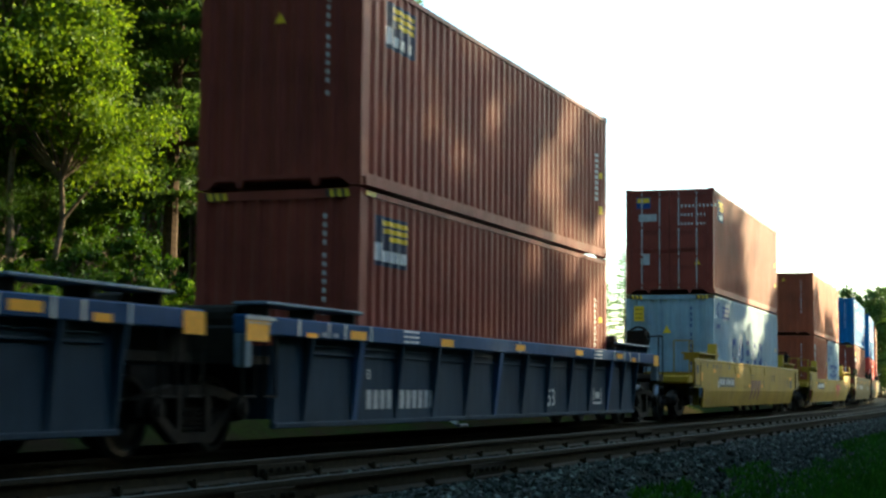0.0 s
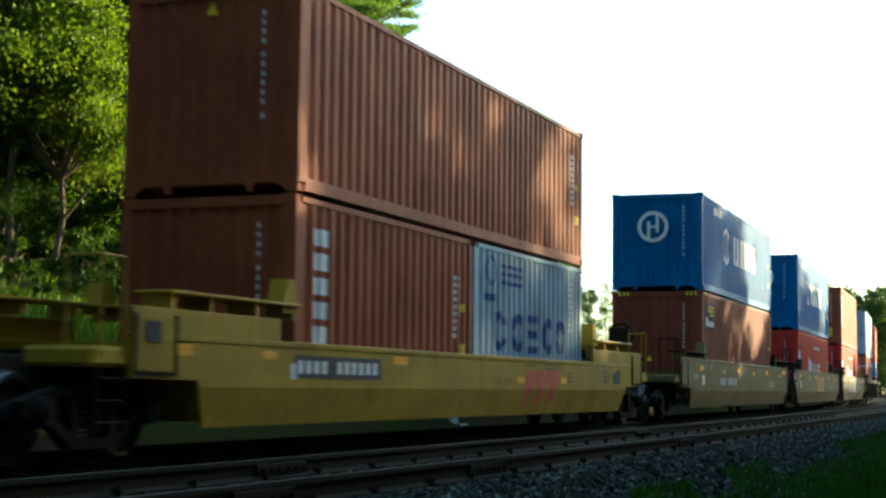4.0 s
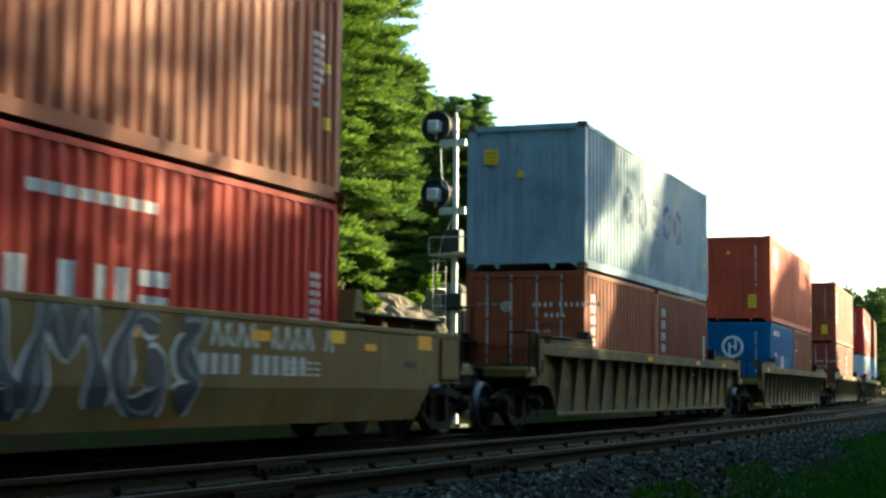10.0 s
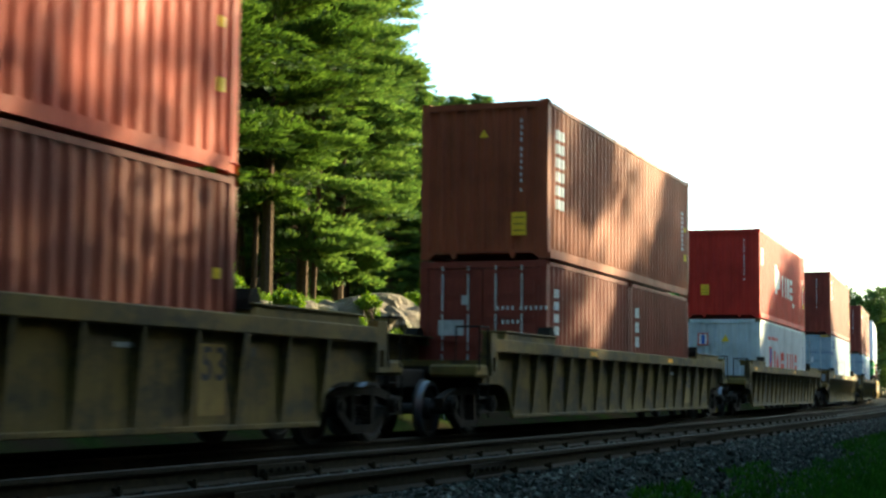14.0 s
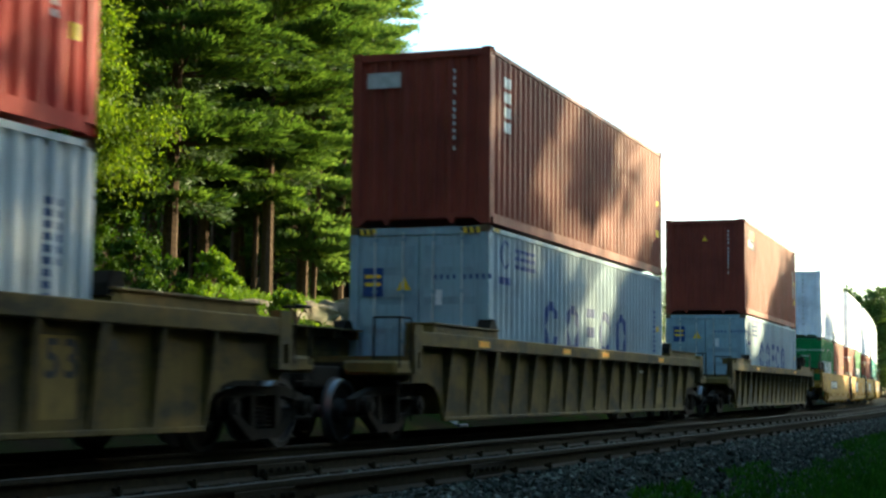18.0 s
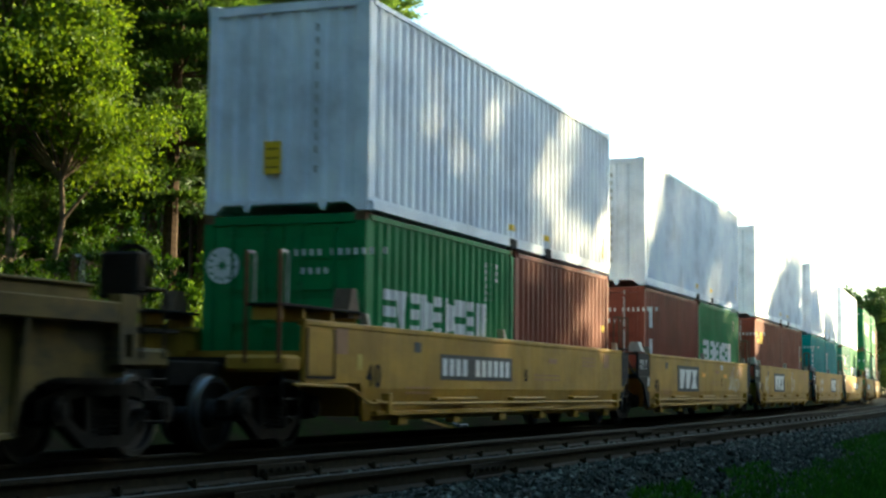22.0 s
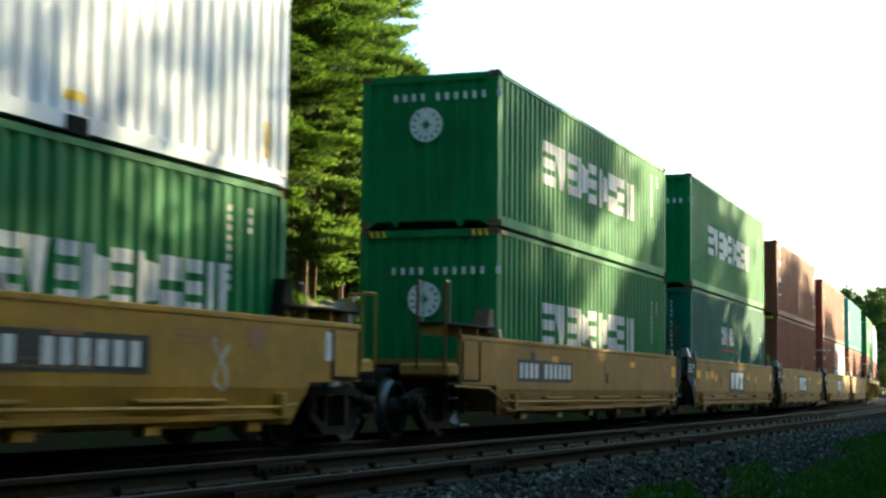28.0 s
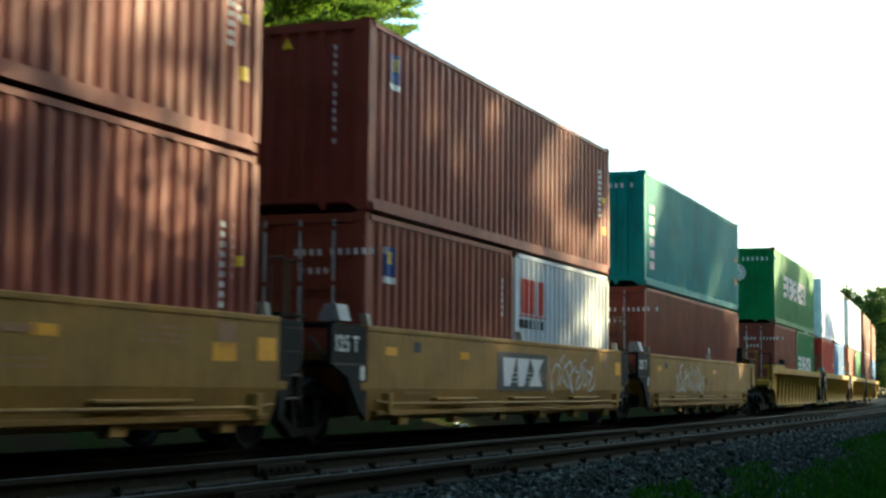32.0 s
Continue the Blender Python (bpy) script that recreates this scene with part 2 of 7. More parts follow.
def container(colour, length=12.192, height=2.896, front="wall", marks=(), label="", name="shipping_container"):
    """A shipping container: x from its front end, y across, z from its underside."""
    top = new(name)
    tagged(top, label, "container", "containers on the train")
    mat, hw = PAINT[colour], 1.219
    key = (colour, length, height)

    def fit(nm, mk, solid=True, material=None, mk_key=""):
        return put(nm, cached(("solid" if solid else "sheet", nm, *key, mk_key), mk, material or mat), top)
    z0, z1 = 0.17, height - 0.09
    fit("side_panel", lambda: side_sheet(length, z0, z1, -hw + 0.006, -1), False, None, "near")
    fit("side_panel", lambda: side_sheet(length, z0, z1, hw - 0.006, 1), False, None, "far")
    fit("roof", lambda: boxes((0.05, length - 0.05, -hw + 0.03, hw - 0.03, height - 0.06, height - 0.02)))
    fit("floor", lambda: boxes((0.06, length - 0.06, -hw + 0.05, hw - 0.05, 0.10, 0.165)))
    for sg in (-1, 1):
        y0, y1 = sorted((sg * hw, sg * (hw - 0.07)))
        fit("top_rail", lambda: boxes((0.16, length - 0.16, y0, y1, height - 0.10, height - 0.03)), True, None, sg)
        y0, y1 = sorted((sg * hw, sg * (hw - 0.05)))
        fit("bottom_rail", lambda: boxes((0.16, length - 0.16, y0, y1, 0.02, 0.18)), True, None, sg)
        for x0 in (0.0, length - 0.15):
            y0, y1 = sorted((sg * hw, sg * (hw - 0.15)))
            fit("corner_post", lambda: boxes((x0, x0 + 0.15, y0, y1, 0.12, height - 0.12)), True, None, (sg, x0))
            for zc in (0.0, height - 0.118):
                xa = -0.006 if x0 == 0 else length - 0.172
                ya, yb = sorted((sg * (hw + 0.004), sg * (hw - 0.16)))
                fit("corner_casting", lambda: casting(xa, xa + 0.178, ya, yb, zc, sg), True, RUSTY if colour in ("greyblue", "palegrey", "green", "darkgreen") else None, (sg, x0, zc))
    for sg, x in ((-1, 0.0), (1, length)):
        xa, xb = sorted((x, x - sg * 0.09))
        fit("header", lambda: boxes((xa, xb, -hw + 0.15, hw - 0.15, height - 0.14, height - 0.02)), True, None, sg)
        fit("sill", lambda: gooseneck_sill(xa, xb, hw), True, None, sg)
        if sg > 0 or front == "wall":
            fit("end_panel", lambda: end_sheet(2 * hw - 0.28, 0.16, height - 0.13, x - sg * 0.02, sg), False, None, sg)
    if front == "doors":
        doors(top, mat, key, hw, height)
    for m in marks:
        m(top, length, height)
    return top


def casting(x0, x1, y0, y1, z, sg):
    """A corner casting with its oval hole sunk in the side."""
    bm = bmesh.new()
    box(bm, x0, x1, y0, y1, z, z + 0.118)
    y = y0 if sg < 0 else y1
    bm.faces.ensure_lookup_table()
    f = [f for f in bm.faces if all(abs(v.co.y - y) < 1e-5 for v in f.verts)]
    g = bmesh.ops.inset_region(bm, faces=f, thickness=0.032, depth=0.0)
    for v in f[0].verts:
        v.co.y -= sg * 0.03
    return bm


def gooseneck_sill(x0, x1, hw):
    """The end sill, drawn up between the corners, with two pointed tabs and a brace at each corner."""
    bm = boxes((x0, x1, -hw + 0.15, hw - 0.15, 0.115, 0.172))
    for y in (-0.56, 0.58):
        section(bm, [(y - 0.07, 0.116), (y - 0.025, 0.012), (y + 0.025, 0.012), (y + 0.07, 0.116)], x0, x1)
    for sg in (-1, 1):
        section(bm, [(sg * (hw - 0.158), 0.116), (sg * (hw - 0.30), 0.116), (sg * (hw - 0.158), 0.01)], x0, x1)
    bmesh.ops.recalc_face_normals(bm, faces=bm.faces)
    return bm


def doors(top, mat, key, hw, height):
    """Two door leaves with pressed bands, four lock rods, handles and hinges on the front end."""
    w = hw - 0.16
    rod = mat if key[0] in ("green", "darkgreen", "teal") else ALU
    for sg in (-1, 1):
        def leaf():
            bm = bmesh.new()
            y0, y1 = sorted((sg * 0.01, sg * w))
            box(bm, 0.02, 0.06, y0, y1, 0.18, height - 0.15)
            return bm

        def band():
            y0, y1 = sorted((sg * 0.01, sg * w))
            return boxes((0.004, 0.0205, y0 + 0.08, y1 - 0.08, 0, (height - 0.5) / 5 - 0.12))
        d = put("door", cached(("solid", "door", *key, sg), leaf, mat), top)
        for k in range(5):
            p_ = put("door_band", cached(("solid", "door_band", *key, sg), band, mat), d)
            p_.location.z = 0.30 + k * (height - 0.5) / 5
        for u in (0.25, 0.72):
            y = sg * w * u
            put("lock_rod", cached(("solid", "lock_rod", rod.name, key[2], y), lambda: tubes(0.017, [(-0.02, y, 0.12), (-0.02, y, height - 0.1)]), rod), d, "upright door lock rod")
            for z in (0.2, height * 0.34, height * 0.62, height - 0.25):
                put("rod_keeper", cached(("solid", "rod_keeper", key[0], y, z), lambda: boxes((-0.042, 0.02, y - 0.035, y + 0.035, z, z + 0.06)), mat), d)
            put("handle", cached(("solid", "handle", key[0], key[2], y), lambda: boxes((-0.06, -0.03, min(y, y - sg * 0.32), max(y, y - sg * 0.32), height * 0.40 + 0.1 * u, height * 0.40 + 0.1 * u + 0.030)), mat), d)
        for z in (0.35, height * 0.5, height - 0.45):
            y0, y1 = sorted((sg * w, sg * (w + 0.12)))
            put("hinge", cached(("solid", "hinge", *key, sg, z), lambda: boxes((-0.01, 0.03, y0, y1, z, z + 0.14)), mat), top)


# ---- painted marks ----
def side_block(x0, x1, z0, z1, material=None, name="marking", label=""):
    """A plain block on the near side wall; z over the railhead is z0, z1 less the container's own height in the train."""
    def add(c, length, height):
        part(name, mark_side(length, -1.213, rect_span(x0, x1, z0, z1)), material or WHITE, c, label)
    return add


def side_row(x0, x1, z0, z1, n_, material=None, fill=0.78, ragged=0.0):
    """A row of n letter-sized plain blocks."""
    def add(c, length, height):
        step = (x1 - x0) / n_
        rg = random.Random(int(x0 * 100) + n_)
        for k in range(n_):
            a = x0 + k * step
            top = z1 - ragged * rg.random() * (z1 - z0)
            part("marking", mark_side(length, -1.213, rect_span(a, a + step * fill, z0, top)), material or WHITE, c)
    return add


def edge_slope(u):
    return max(0.02, min(1, u / 0.36, (1 - u) / 0.36))


# plain shapes as pieces (from, to, the span of height at u)
SHAPES = {
    "b": [(0, 1, lambda u: (0, 0.40)), (0, 1, lambda u: (0.58, 1))],
    "p": [(0, 0.32, lambda u: (0, 1)), (0.68, 1, lambda u: (0, 1))],
    "i": [(0.28, 0.72, lambda u: (0, 1))],
    "e": [(0, 1, lambda u: (0, 0.24)), (0, 1, lambda u: (0.38, 0.62)), (0, 1, lambda u: (0.76, 1))],
    "t": [(0, 1, lambda u: (0, edge_slope(u)))],
    "v": [(0, 1, lambda u: (1 - edge_slope(u), 1))],
    "w": [(0, 0.34, lambda u: (0, 1)), (0.44, 1, lambda u: (0.12 + 0.1 * u, 0.95 - 0.15 * u))],
}


BLUEM = plain("blue_marking", (0.02, 0.09, 0.42), 0.5, 0.2, 9)


def side_shapes(x0, x1, z0, z1, kinds, material=None, fill=0.80):
    """A row of plain shapes that stand for a painted name: posts, stacked bars, wedges."""
    def add(c, length, height):
        step = (x1 - x0) / len(kinds)
        for k, q in enumerate(kinds):
            a, w = x0 + k * step, step * fill
            for ua, ub, fn in SHAPES.get(q, ()):
                def at_x(x, a=a, w=w, fn=fn):
                    lo, hi = fn(min(1, max(0, (x - a) / w)))
                    return [(z0 + lo * (z1 - z0), z0 + hi * (z1 - z0))]
                part("marking", mark_side(length, -1.213, (a + ua * w, a + ub * w, at_x), [a + 0.36 * w, a + 0.64 * w] if q in "tv" else ()), material or WHITE, c)
    return add


def side_rings(spec, rz, z, th, material):
    """Oval rings for the round signs of a name, plain posts for the others: spec is (x, half width, kind)."""
    def add(c, length, height):
        for x, rx, kind in spec:
            if kind == "s":
                for lo, hi, xa, xb in ((-1.0, -0.62, -1, 1), (-0.22, 0.22, -0.8, 0.8), (0.62, 1.0, -1, 1)):
                    part("marking", mark_side(length, -1.213, rect_span(x + xa * rx, x + xb * rx, z + lo * rz, z + hi * rz)), material, c)
            elif kind == "i":
                part("marking", mark_side(length, -1.213, rect_span(x - rx, x + rx, z - rz, z + rz)), material, c)
            else:
                part("marking", mark_side(length, -1.213, ring_span(x, z, rx, rz, th, 0.35 * rz if kind == "c" else 0.0), ring_extra(x, rx)), material, c)
    return add


def side_column(x0, x1, z0, z1, n_, material=None, back=None):
    """An upright column of n small blocks, on a backing panel if one is given."""
    def add(c, length, height):
        if back:
            part("panel", mark_side(length, -1.213, rect_span(x0 - 0.06, x1 + 0.06, z0 - 0.06, z1 + 0.06)), back, c)
        step = (z1 - z0) / n_
        for k in range(n_):
            bm = mark_side(length, -1.2165 if back else -1.213, rect_span(x0, x1, z0 + k * step, z0 + (k + 0.7) * step))
            part("marking", bm, material or WHITE, c)
    return add


def side_logo(x0, x1, z0, z1):
    """A square company sign drawn plainly: navy ground, yellow bars, a white band below."""
    def add(c, length, height):
        h = z1 - z0
        part("sign_ground", mark_side(length, -1.213, rect_span(x0, x1, z0, z1)), SIGN_NAVY, c, "navy painted sign")
        for k in range(3):
            part("sign_bar", mark_side(length, -1.2165, rect_span(x0 + (0.42 - 0.10 * k) * (x1 - x0), x1 - 0.05, z0 + h * (0.52 + 0.15 * k), z0 + h * (0.62 + 0.15 * k))), YELLOW, c)
        for k in range(4):
            part("sign_band", mark_side(length, -1.2165, rect_span(x0 + 0.07 + k * 0.24 * (x1 - x0), x0 + 0.05 + (k + 0.58) * 0.24 * (x1 - x0), z0 + h * 0.10, z0 + h * (0.46 if k == 0 else 0.32))), WHITE, c)
    return add


def end_plate(y0, y1, z0, z1, material, name="marking", label="", x=-0.004):
    def add(c, length, height):
        part(name, boxes((x - 0.003, x, y0, y1, z0, z1)), material, c, label)
    return add


def end_ring(y, z, r, material):
    """A white ring with a plain bar inside, on the front end."""
    def add(c, length, height):
        bm = bmesh.new()
        ring(bm, (-0.008, y, z), "x", r * 0.76, r, 0.003, 28)
        part("ring_mark", bm, material, c, "white painted ring")
        for k in (-1, 1):
            part("marking", boxes((-0.009, -0.006, y + k * r * 0.28 - r * 0.10, y + k * r * 0.28 + r * 0.10, z - r * (0.55 + 0.2 * k), z + r * (0.55 - 0.2 * k))), material, c)
        part("marking", boxes((-0.009, -0.006, y - r * 0.2, y + r * 0.2, z - r * 0.08, z + r * 0.08)), material, c)
    return add


def end_disc(y, z, r):
    """A white toothed disc with a green star-like middle, drawn plainly."""
    def add(c, length, height):
        bm = bmesh.new()
        ring(bm, (-0.008, y, z), "x", r * 0.06, r, 0.003, 24)
        part("ring_mark", bm, WHITE, c, "white painted disc with a green middle")
        bm = bmesh.new()
        pts = [(y + r * q * math.cos(k * math.pi / 8), z + r * q * math.sin(k * math.pi / 8)) for k in range(16) for q in (((0.46, 0.15, 0.34, 0.15)[k % 4]),)]
        section(bm, pts, -0.013, -0.0105)
        for k in range(11):
            a = math.pi * (0.72 + k * 0.156)
            ca, sa = math.cos(a), math.sin(a)
            section(bm, [(y + r * (u * ca - v * sa), z + r * (u * sa + v * ca)) for u, v in ((0.66, -0.06), (0.86, -0.06), (0.86, 0.06), (0.66, 0.06))], -0.013, -0.0105)
        bmesh.ops.recalc_face_normals(bm, faces=bm.faces)
        part("marking", bm, PAINT["green"], c, "green star-like middle and rim marks")
    return add


def end_code(y=-0.72, z0=None, n_=11, size=0.066, material=None, row=False):
    """The container's code as a column or row of small plain bars."""
    def add(c, length, height):
        za = (height - 0.35) if z0 is None else z0
        bs = []
        for k in range(n_):
            gap = size * (1.35 if row else 1.75) * k + (size * 0.9 if k > 3 else 0) + (size * 0.9 if k > 9 else 0)
            yy, zz = (y - gap, za) if row else (y, za - gap)
            bs.append((-0.007, -0.004, yy - size * 0.26, yy + size * 0.26, zz - size, zz))
        tagged(part("code_strip", boxes(*bs), material or WHITE, c), kind="stuff")
    return add


def triangle(y, z, r=0.085):
    def add(c, length, height):
        bm = bmesh.new()
        v = [bm.verts.new((xx, y + a * r, z + b_ * r)) for xx in (-0.008, -0.004) for a, b_ in ((-1, -0.8), (1, -0.8), (0, 1))]
        bm.faces.new(v[0:3])
        bm.faces.new(v[3:6][::-1])
        for i in range(3):
            j = (i + 1) % 3
            bm.faces.new((v[j], v[i], v[3 + i], v[3 + j]))
        part("warning_triangle", bm, YELLOW, c, "yellow warning triangle")
    return add


def sticker(y, z, w=0.26, h=0.34):
    """A yellow caution sticker with bars of small print."""
    def add(c, length, height):
        s_ = part("caution_sticker", boxes((-0.007, -0.004, y - w / 2, y + w / 2, z, z + h)), YELLOW, c, "yellow caution sticker")
        for k in range(3):
            part("print_bar", boxes((-0.009, -0.0065, y - w * 0.36, y + w * 0.36, z + h * (0.18 + 0.28 * k), z + h * (0.24 + 0.28 * k))), STICKER_PRINT, s_)
    return add


def hazard(front=True):
    """Yellow and black bars on the upper corners, that mark a high container."""
    def add(c, length, height):
        for y0 in (-1.07, 0.75):
            for k in range(6):
                bm = bmesh.new()
                ya = y0 + k * 0.055
                v = [bm.verts.new(p) for p in ((-0.009, ya, height - 0.135), (-0.009, ya + 0.055, height - 0.135), (-0.009, ya + 0.075, height - 0.03), (-0.009, ya + 0.02, height - 0.03))]
                bm.faces.new(v[::-1])
                part("hazard_bar", bm, YELLOW if k % 2 == 0 else BLACK, c)
        for k in range(6):
            bm = bmesh.new()
            xa = 0.2 + k * 0.055
            v = [bm.verts.new(p) for p in ((xa, -1.223, height - 0.10), (xa + 0.055, -1.223, height - 0.10), (xa + 0.075, -1.223, height - 0.035), (xa + 0.02, -1.223, height - 0.035))]
            bm.faces.new(v)
            part("hazard_bar", bm, YELLOW if k % 2 == 0 else BLACK, c)
    return add


def small_print(xr, z, n_=3, material=None, w=0.06):
    """Columns of small unreadable code near the rear end of the side."""
    def add(c, length, height):
        bm = bmesh.new()
        for j in range(n_):
            a = length - xr + j * 0.2
            for k in range(9 - 3 * j):
                zz = z - k * 0.11
                ya, yb = (-1.217 + wave(q, length) for q in (a, a + w))
                bm.faces.new([bm.verts.new(q) for q in ((a, ya, zz), (a + w, yb, zz), (a + w, yb, zz + 0.07), (a, ya, zz + 0.07))])
        tagged(part("code_strip", bm, material or WHITE, c), kind="stuff")
    return add


def rear_tags(colour=None):
    def add(c, length, height):
        part("decal", mark_side(length, -1.213, rect_span(length - 0.42, length - 0.30, height * 0.30, height * 0.30 + 0.16)), YELLOW, c, "small yellow decal")
        part("decal", mark_side(length, -1.213, rect_span(length - 0.42, length - 0.32, height * 0.55, height * 0.55 + 0.12)), YELLOW, c, "small yellow decal")
    return add


def white_pockets(c, length, height):
    """Black boxes for the shade in the bottom rail's pockets, yellow tags over them."""
    for x in (length * 0.48, length * 0.64):
        part("pocket", boxes((x, x + 0.36, -1.226, -1.15, -0.012, 0.16)), POCKET_SHADE, c, "fork pocket with its shade painted black")
        part("decal", mark_side(length, -1.213, rect_span(x + 0.0, x + 0.36, 0.30, 0.40)), YELLOW, c, "yellow decal")
    part("decal", mark_side(length, -1.213, rect_span(length - 0.55, length - 0.40, 0.30, 0.72)), YELLOW, c, "yellow decal")
    part("side_bead", boxes((0.3, 0.32, -1.224, -1.2, 0.2, height - 0.1)), PAINT["white"], c)


COSCO = side_rings([(3.45, 0.42, "c"), (4.85, 0.45, "o"), (6.1, 0.34, "s"), (7.2, 0.42, "c"), (8.5, 0.42, "o")], 0.46, 1.38, 0.17, NAVY)
COSCO_LOW = side_rings([(3.38, 0.36, "c"), (4.60, 0.37, "o"), (5.86, 0.35, "s"), (7.16, 0.36, "c"), (8.30, 0.38, "o")], 0.38, 1.42, 0.17, NAVY)
COSCO_HIGH = side_rings([(3.55, 0.36, "c"), (4.85, 0.40, "o"), (6.1, 0.30, "s"), (7.3, 0.38, "c"), (8.55, 0.40, "o")], 0.42, 1.62, 0.15, NAVY)


def small_ship(c, length, height):
    """A small navy sign: an oval, a hull bar and four square characters as plain frames."""
    part("marking", mark_side(length, -1.213, ring_span(0.85, height - 0.42, 0.20, 0.26, 0.035), ring_extra(0.85, 0.20)), NAVY, c)
    part("marking", mark_side(length, -1.213, rect_span(0.82, 0.88, height - 0.85, height - 0.18)), NAVY, c)
    part("marking", mark_side(length, -1.213, rect_span(0.50, 1.20, height - 0.92, height - 0.80)), NAVY, c)
    for k in range(4):
        x = 1.35 + k * 0.30
        part("marking", mark_side(length, -1.213, (x, x + 0.22, lambda q, x=x: [(height - 0.62, height - 0.55), (height - 0.47, height - 0.41), (height - 0.34, height - 0.28)] if 0.04 < q - x < 0.18 else [(height - 0.62, height - 0.28)] * 1), (x + 0.04, x + 0.18)), NAVY, c)


def blue_marks(length, height):
    """The marks of a blue container: ring and posts in white, a small line above."""
    z = height * 0.56
    return (side_rings([(3.75, 0.52, "o")], 0.52, z, 0.13, WHITE), side_row(3.62, 3.90, z - 0.28, z + 0.28, 2, WHITE, 0.45),
            side_shapes(4.65, 9.1, z - 0.42, z + 0.42, "ptpipp", WHITE, 0.74), side_row(1.8, 3.0, height - 0.42, height - 0.22, 10, WHITE, 0.7),
            end_ring(0.10, height - 0.90, 0.42, WHITE), end_code(-0.72), small_print(0.75, height - 0.5, 2), rear_tags())


def ever_side(x0, x1, z0, z1):
    return (side_shapes(x0, x1, z0, z1, "evewewbep", WHITE, 0.84), small_print(1.3, 2.2, 3))


EVER_END = (end_disc(0.05, 1.72, 0.29), end_code(0.60, 2.25, 11, 0.12, None, True))


# ---- well cars ----
HALF = 1.42                       # half the width over the side sills


def letters(text, x, z, size, material, parent, y=None, name="letter"):
    """Readable stencilled letters on the near side."""
    for ch in text:
        if ch == " ":
            x += 0.32 * size
            continue

        def shape():
            cu = bpy.data.curves.new(name, "FONT")
            cu.body, cu.size, cu.extrude, cu.offset = ch, size, 0.001, 0.018 * size
            ob = bpy.data.objects.new(name, cu)
            me = bpy.data.meshes.new_from_object(ob)
            bpy.data.objects.remove(ob)
            me.materials.append(material)
            return me
        key = (ch, size, material.name)
        if key not in GLYPHS:
            GLYPHS[key] = shape()
        t = put(name, GLYPHS[key], parent)
        t.matrix_basis = pose(x, -HALF - 0.006 if y is None else y, z, 90, 0, 0)
        x += max(v.co.x for v in GLYPHS[key].vertices) + 0.13 * size


GLYPHS = {}


def side_outline(x0, x1, b0, b1, z0, z1, zc):
    """A car side seen square on: full length above zc, cut back over the trucks below it in a rounded arch."""
    return [(x0, zc), (b0 - 0.62, zc), (b0 - 0.38, zc - 0.05), (b0 - 0.20, zc - 0.16), (b0 - 0.08, zc - 0.32), (b0, z0), (b1, z0), (b1 + 0.08, zc - 0.32), (b1 + 0.20, zc - 0.16), (b1 + 0.38, zc - 0.05), (b1 + 0.62, zc), (x1, zc), (x1, z1), (x0, z1)]


def smooth_side(sg, x0, x1, b0, b1, slope=0.30, ztop=1.50):
    """A plated side: upright above, drawn in towards the bottom, cut back over the trucks."""
    bm = bmesh.new()
    y = sg * HALF
    rows = [(ztop, 0.0, x0, x1), (0.80, 0.0, x0, x1), (0.79, 0.0, b0 - slope, b1 + slope), (0.72, 0.0, b0 - slope * 0.9, b1 + slope * 0.9), (0.30, 0.09, b0, b1)]
    outer = [[bm.verts.new((xa, y - sg * inn, z)) for xa in (a, b_)] for z, inn, a, b_ in rows]
    inner = [[bm.verts.new((v.co.x, v.co.y - sg * 0.05, v.co.z)) for v in r] for r in outer]
    for a, b_ in zip(outer, outer[1:]):
        bm.faces.new((a[0], a[1], b_[1], b_[0]))
    for a, b_ in zip(inner, inner[1:]):
        bm.faces.new((a[0], b_[0], b_[1], a[1]))
    for k in range(len(rows) - 1):
        for e in (0, 1):
            bm.faces.new((outer[k][e], outer[k + 1][e], inner[k + 1][e], inner[k][e]))
    for k in (0, -1):
        bm.faces.new((outer[k][0], outer[k][1], inner[k][1], inner[k][0]))
    bmesh.ops.recalc_face_normals(bm, faces=bm.faces)
    return bm


def rib_mesh(sg, wide=0.05):
    """A stiffener that tapers towards its foot, with a narrow flange on its outer edge."""
    bm = bmesh.new()
    y = sg * HALF
    section(bm, [(y - sg * 0.010, 1.31), (y - sg * 0.135, 0.31), (y - sg * 0.17, 0.31), (y - sg * 0.17, 1.31)], -wide / 4, wide / 4)
    section(bm, [(y - sg * 0.002, 1.312), (y - sg * 0.127, 0.308), (y - sg * 0.142, 0.308), (y - sg * 0.018, 1.312)], -wide / 2, wide / 2)
    return bm


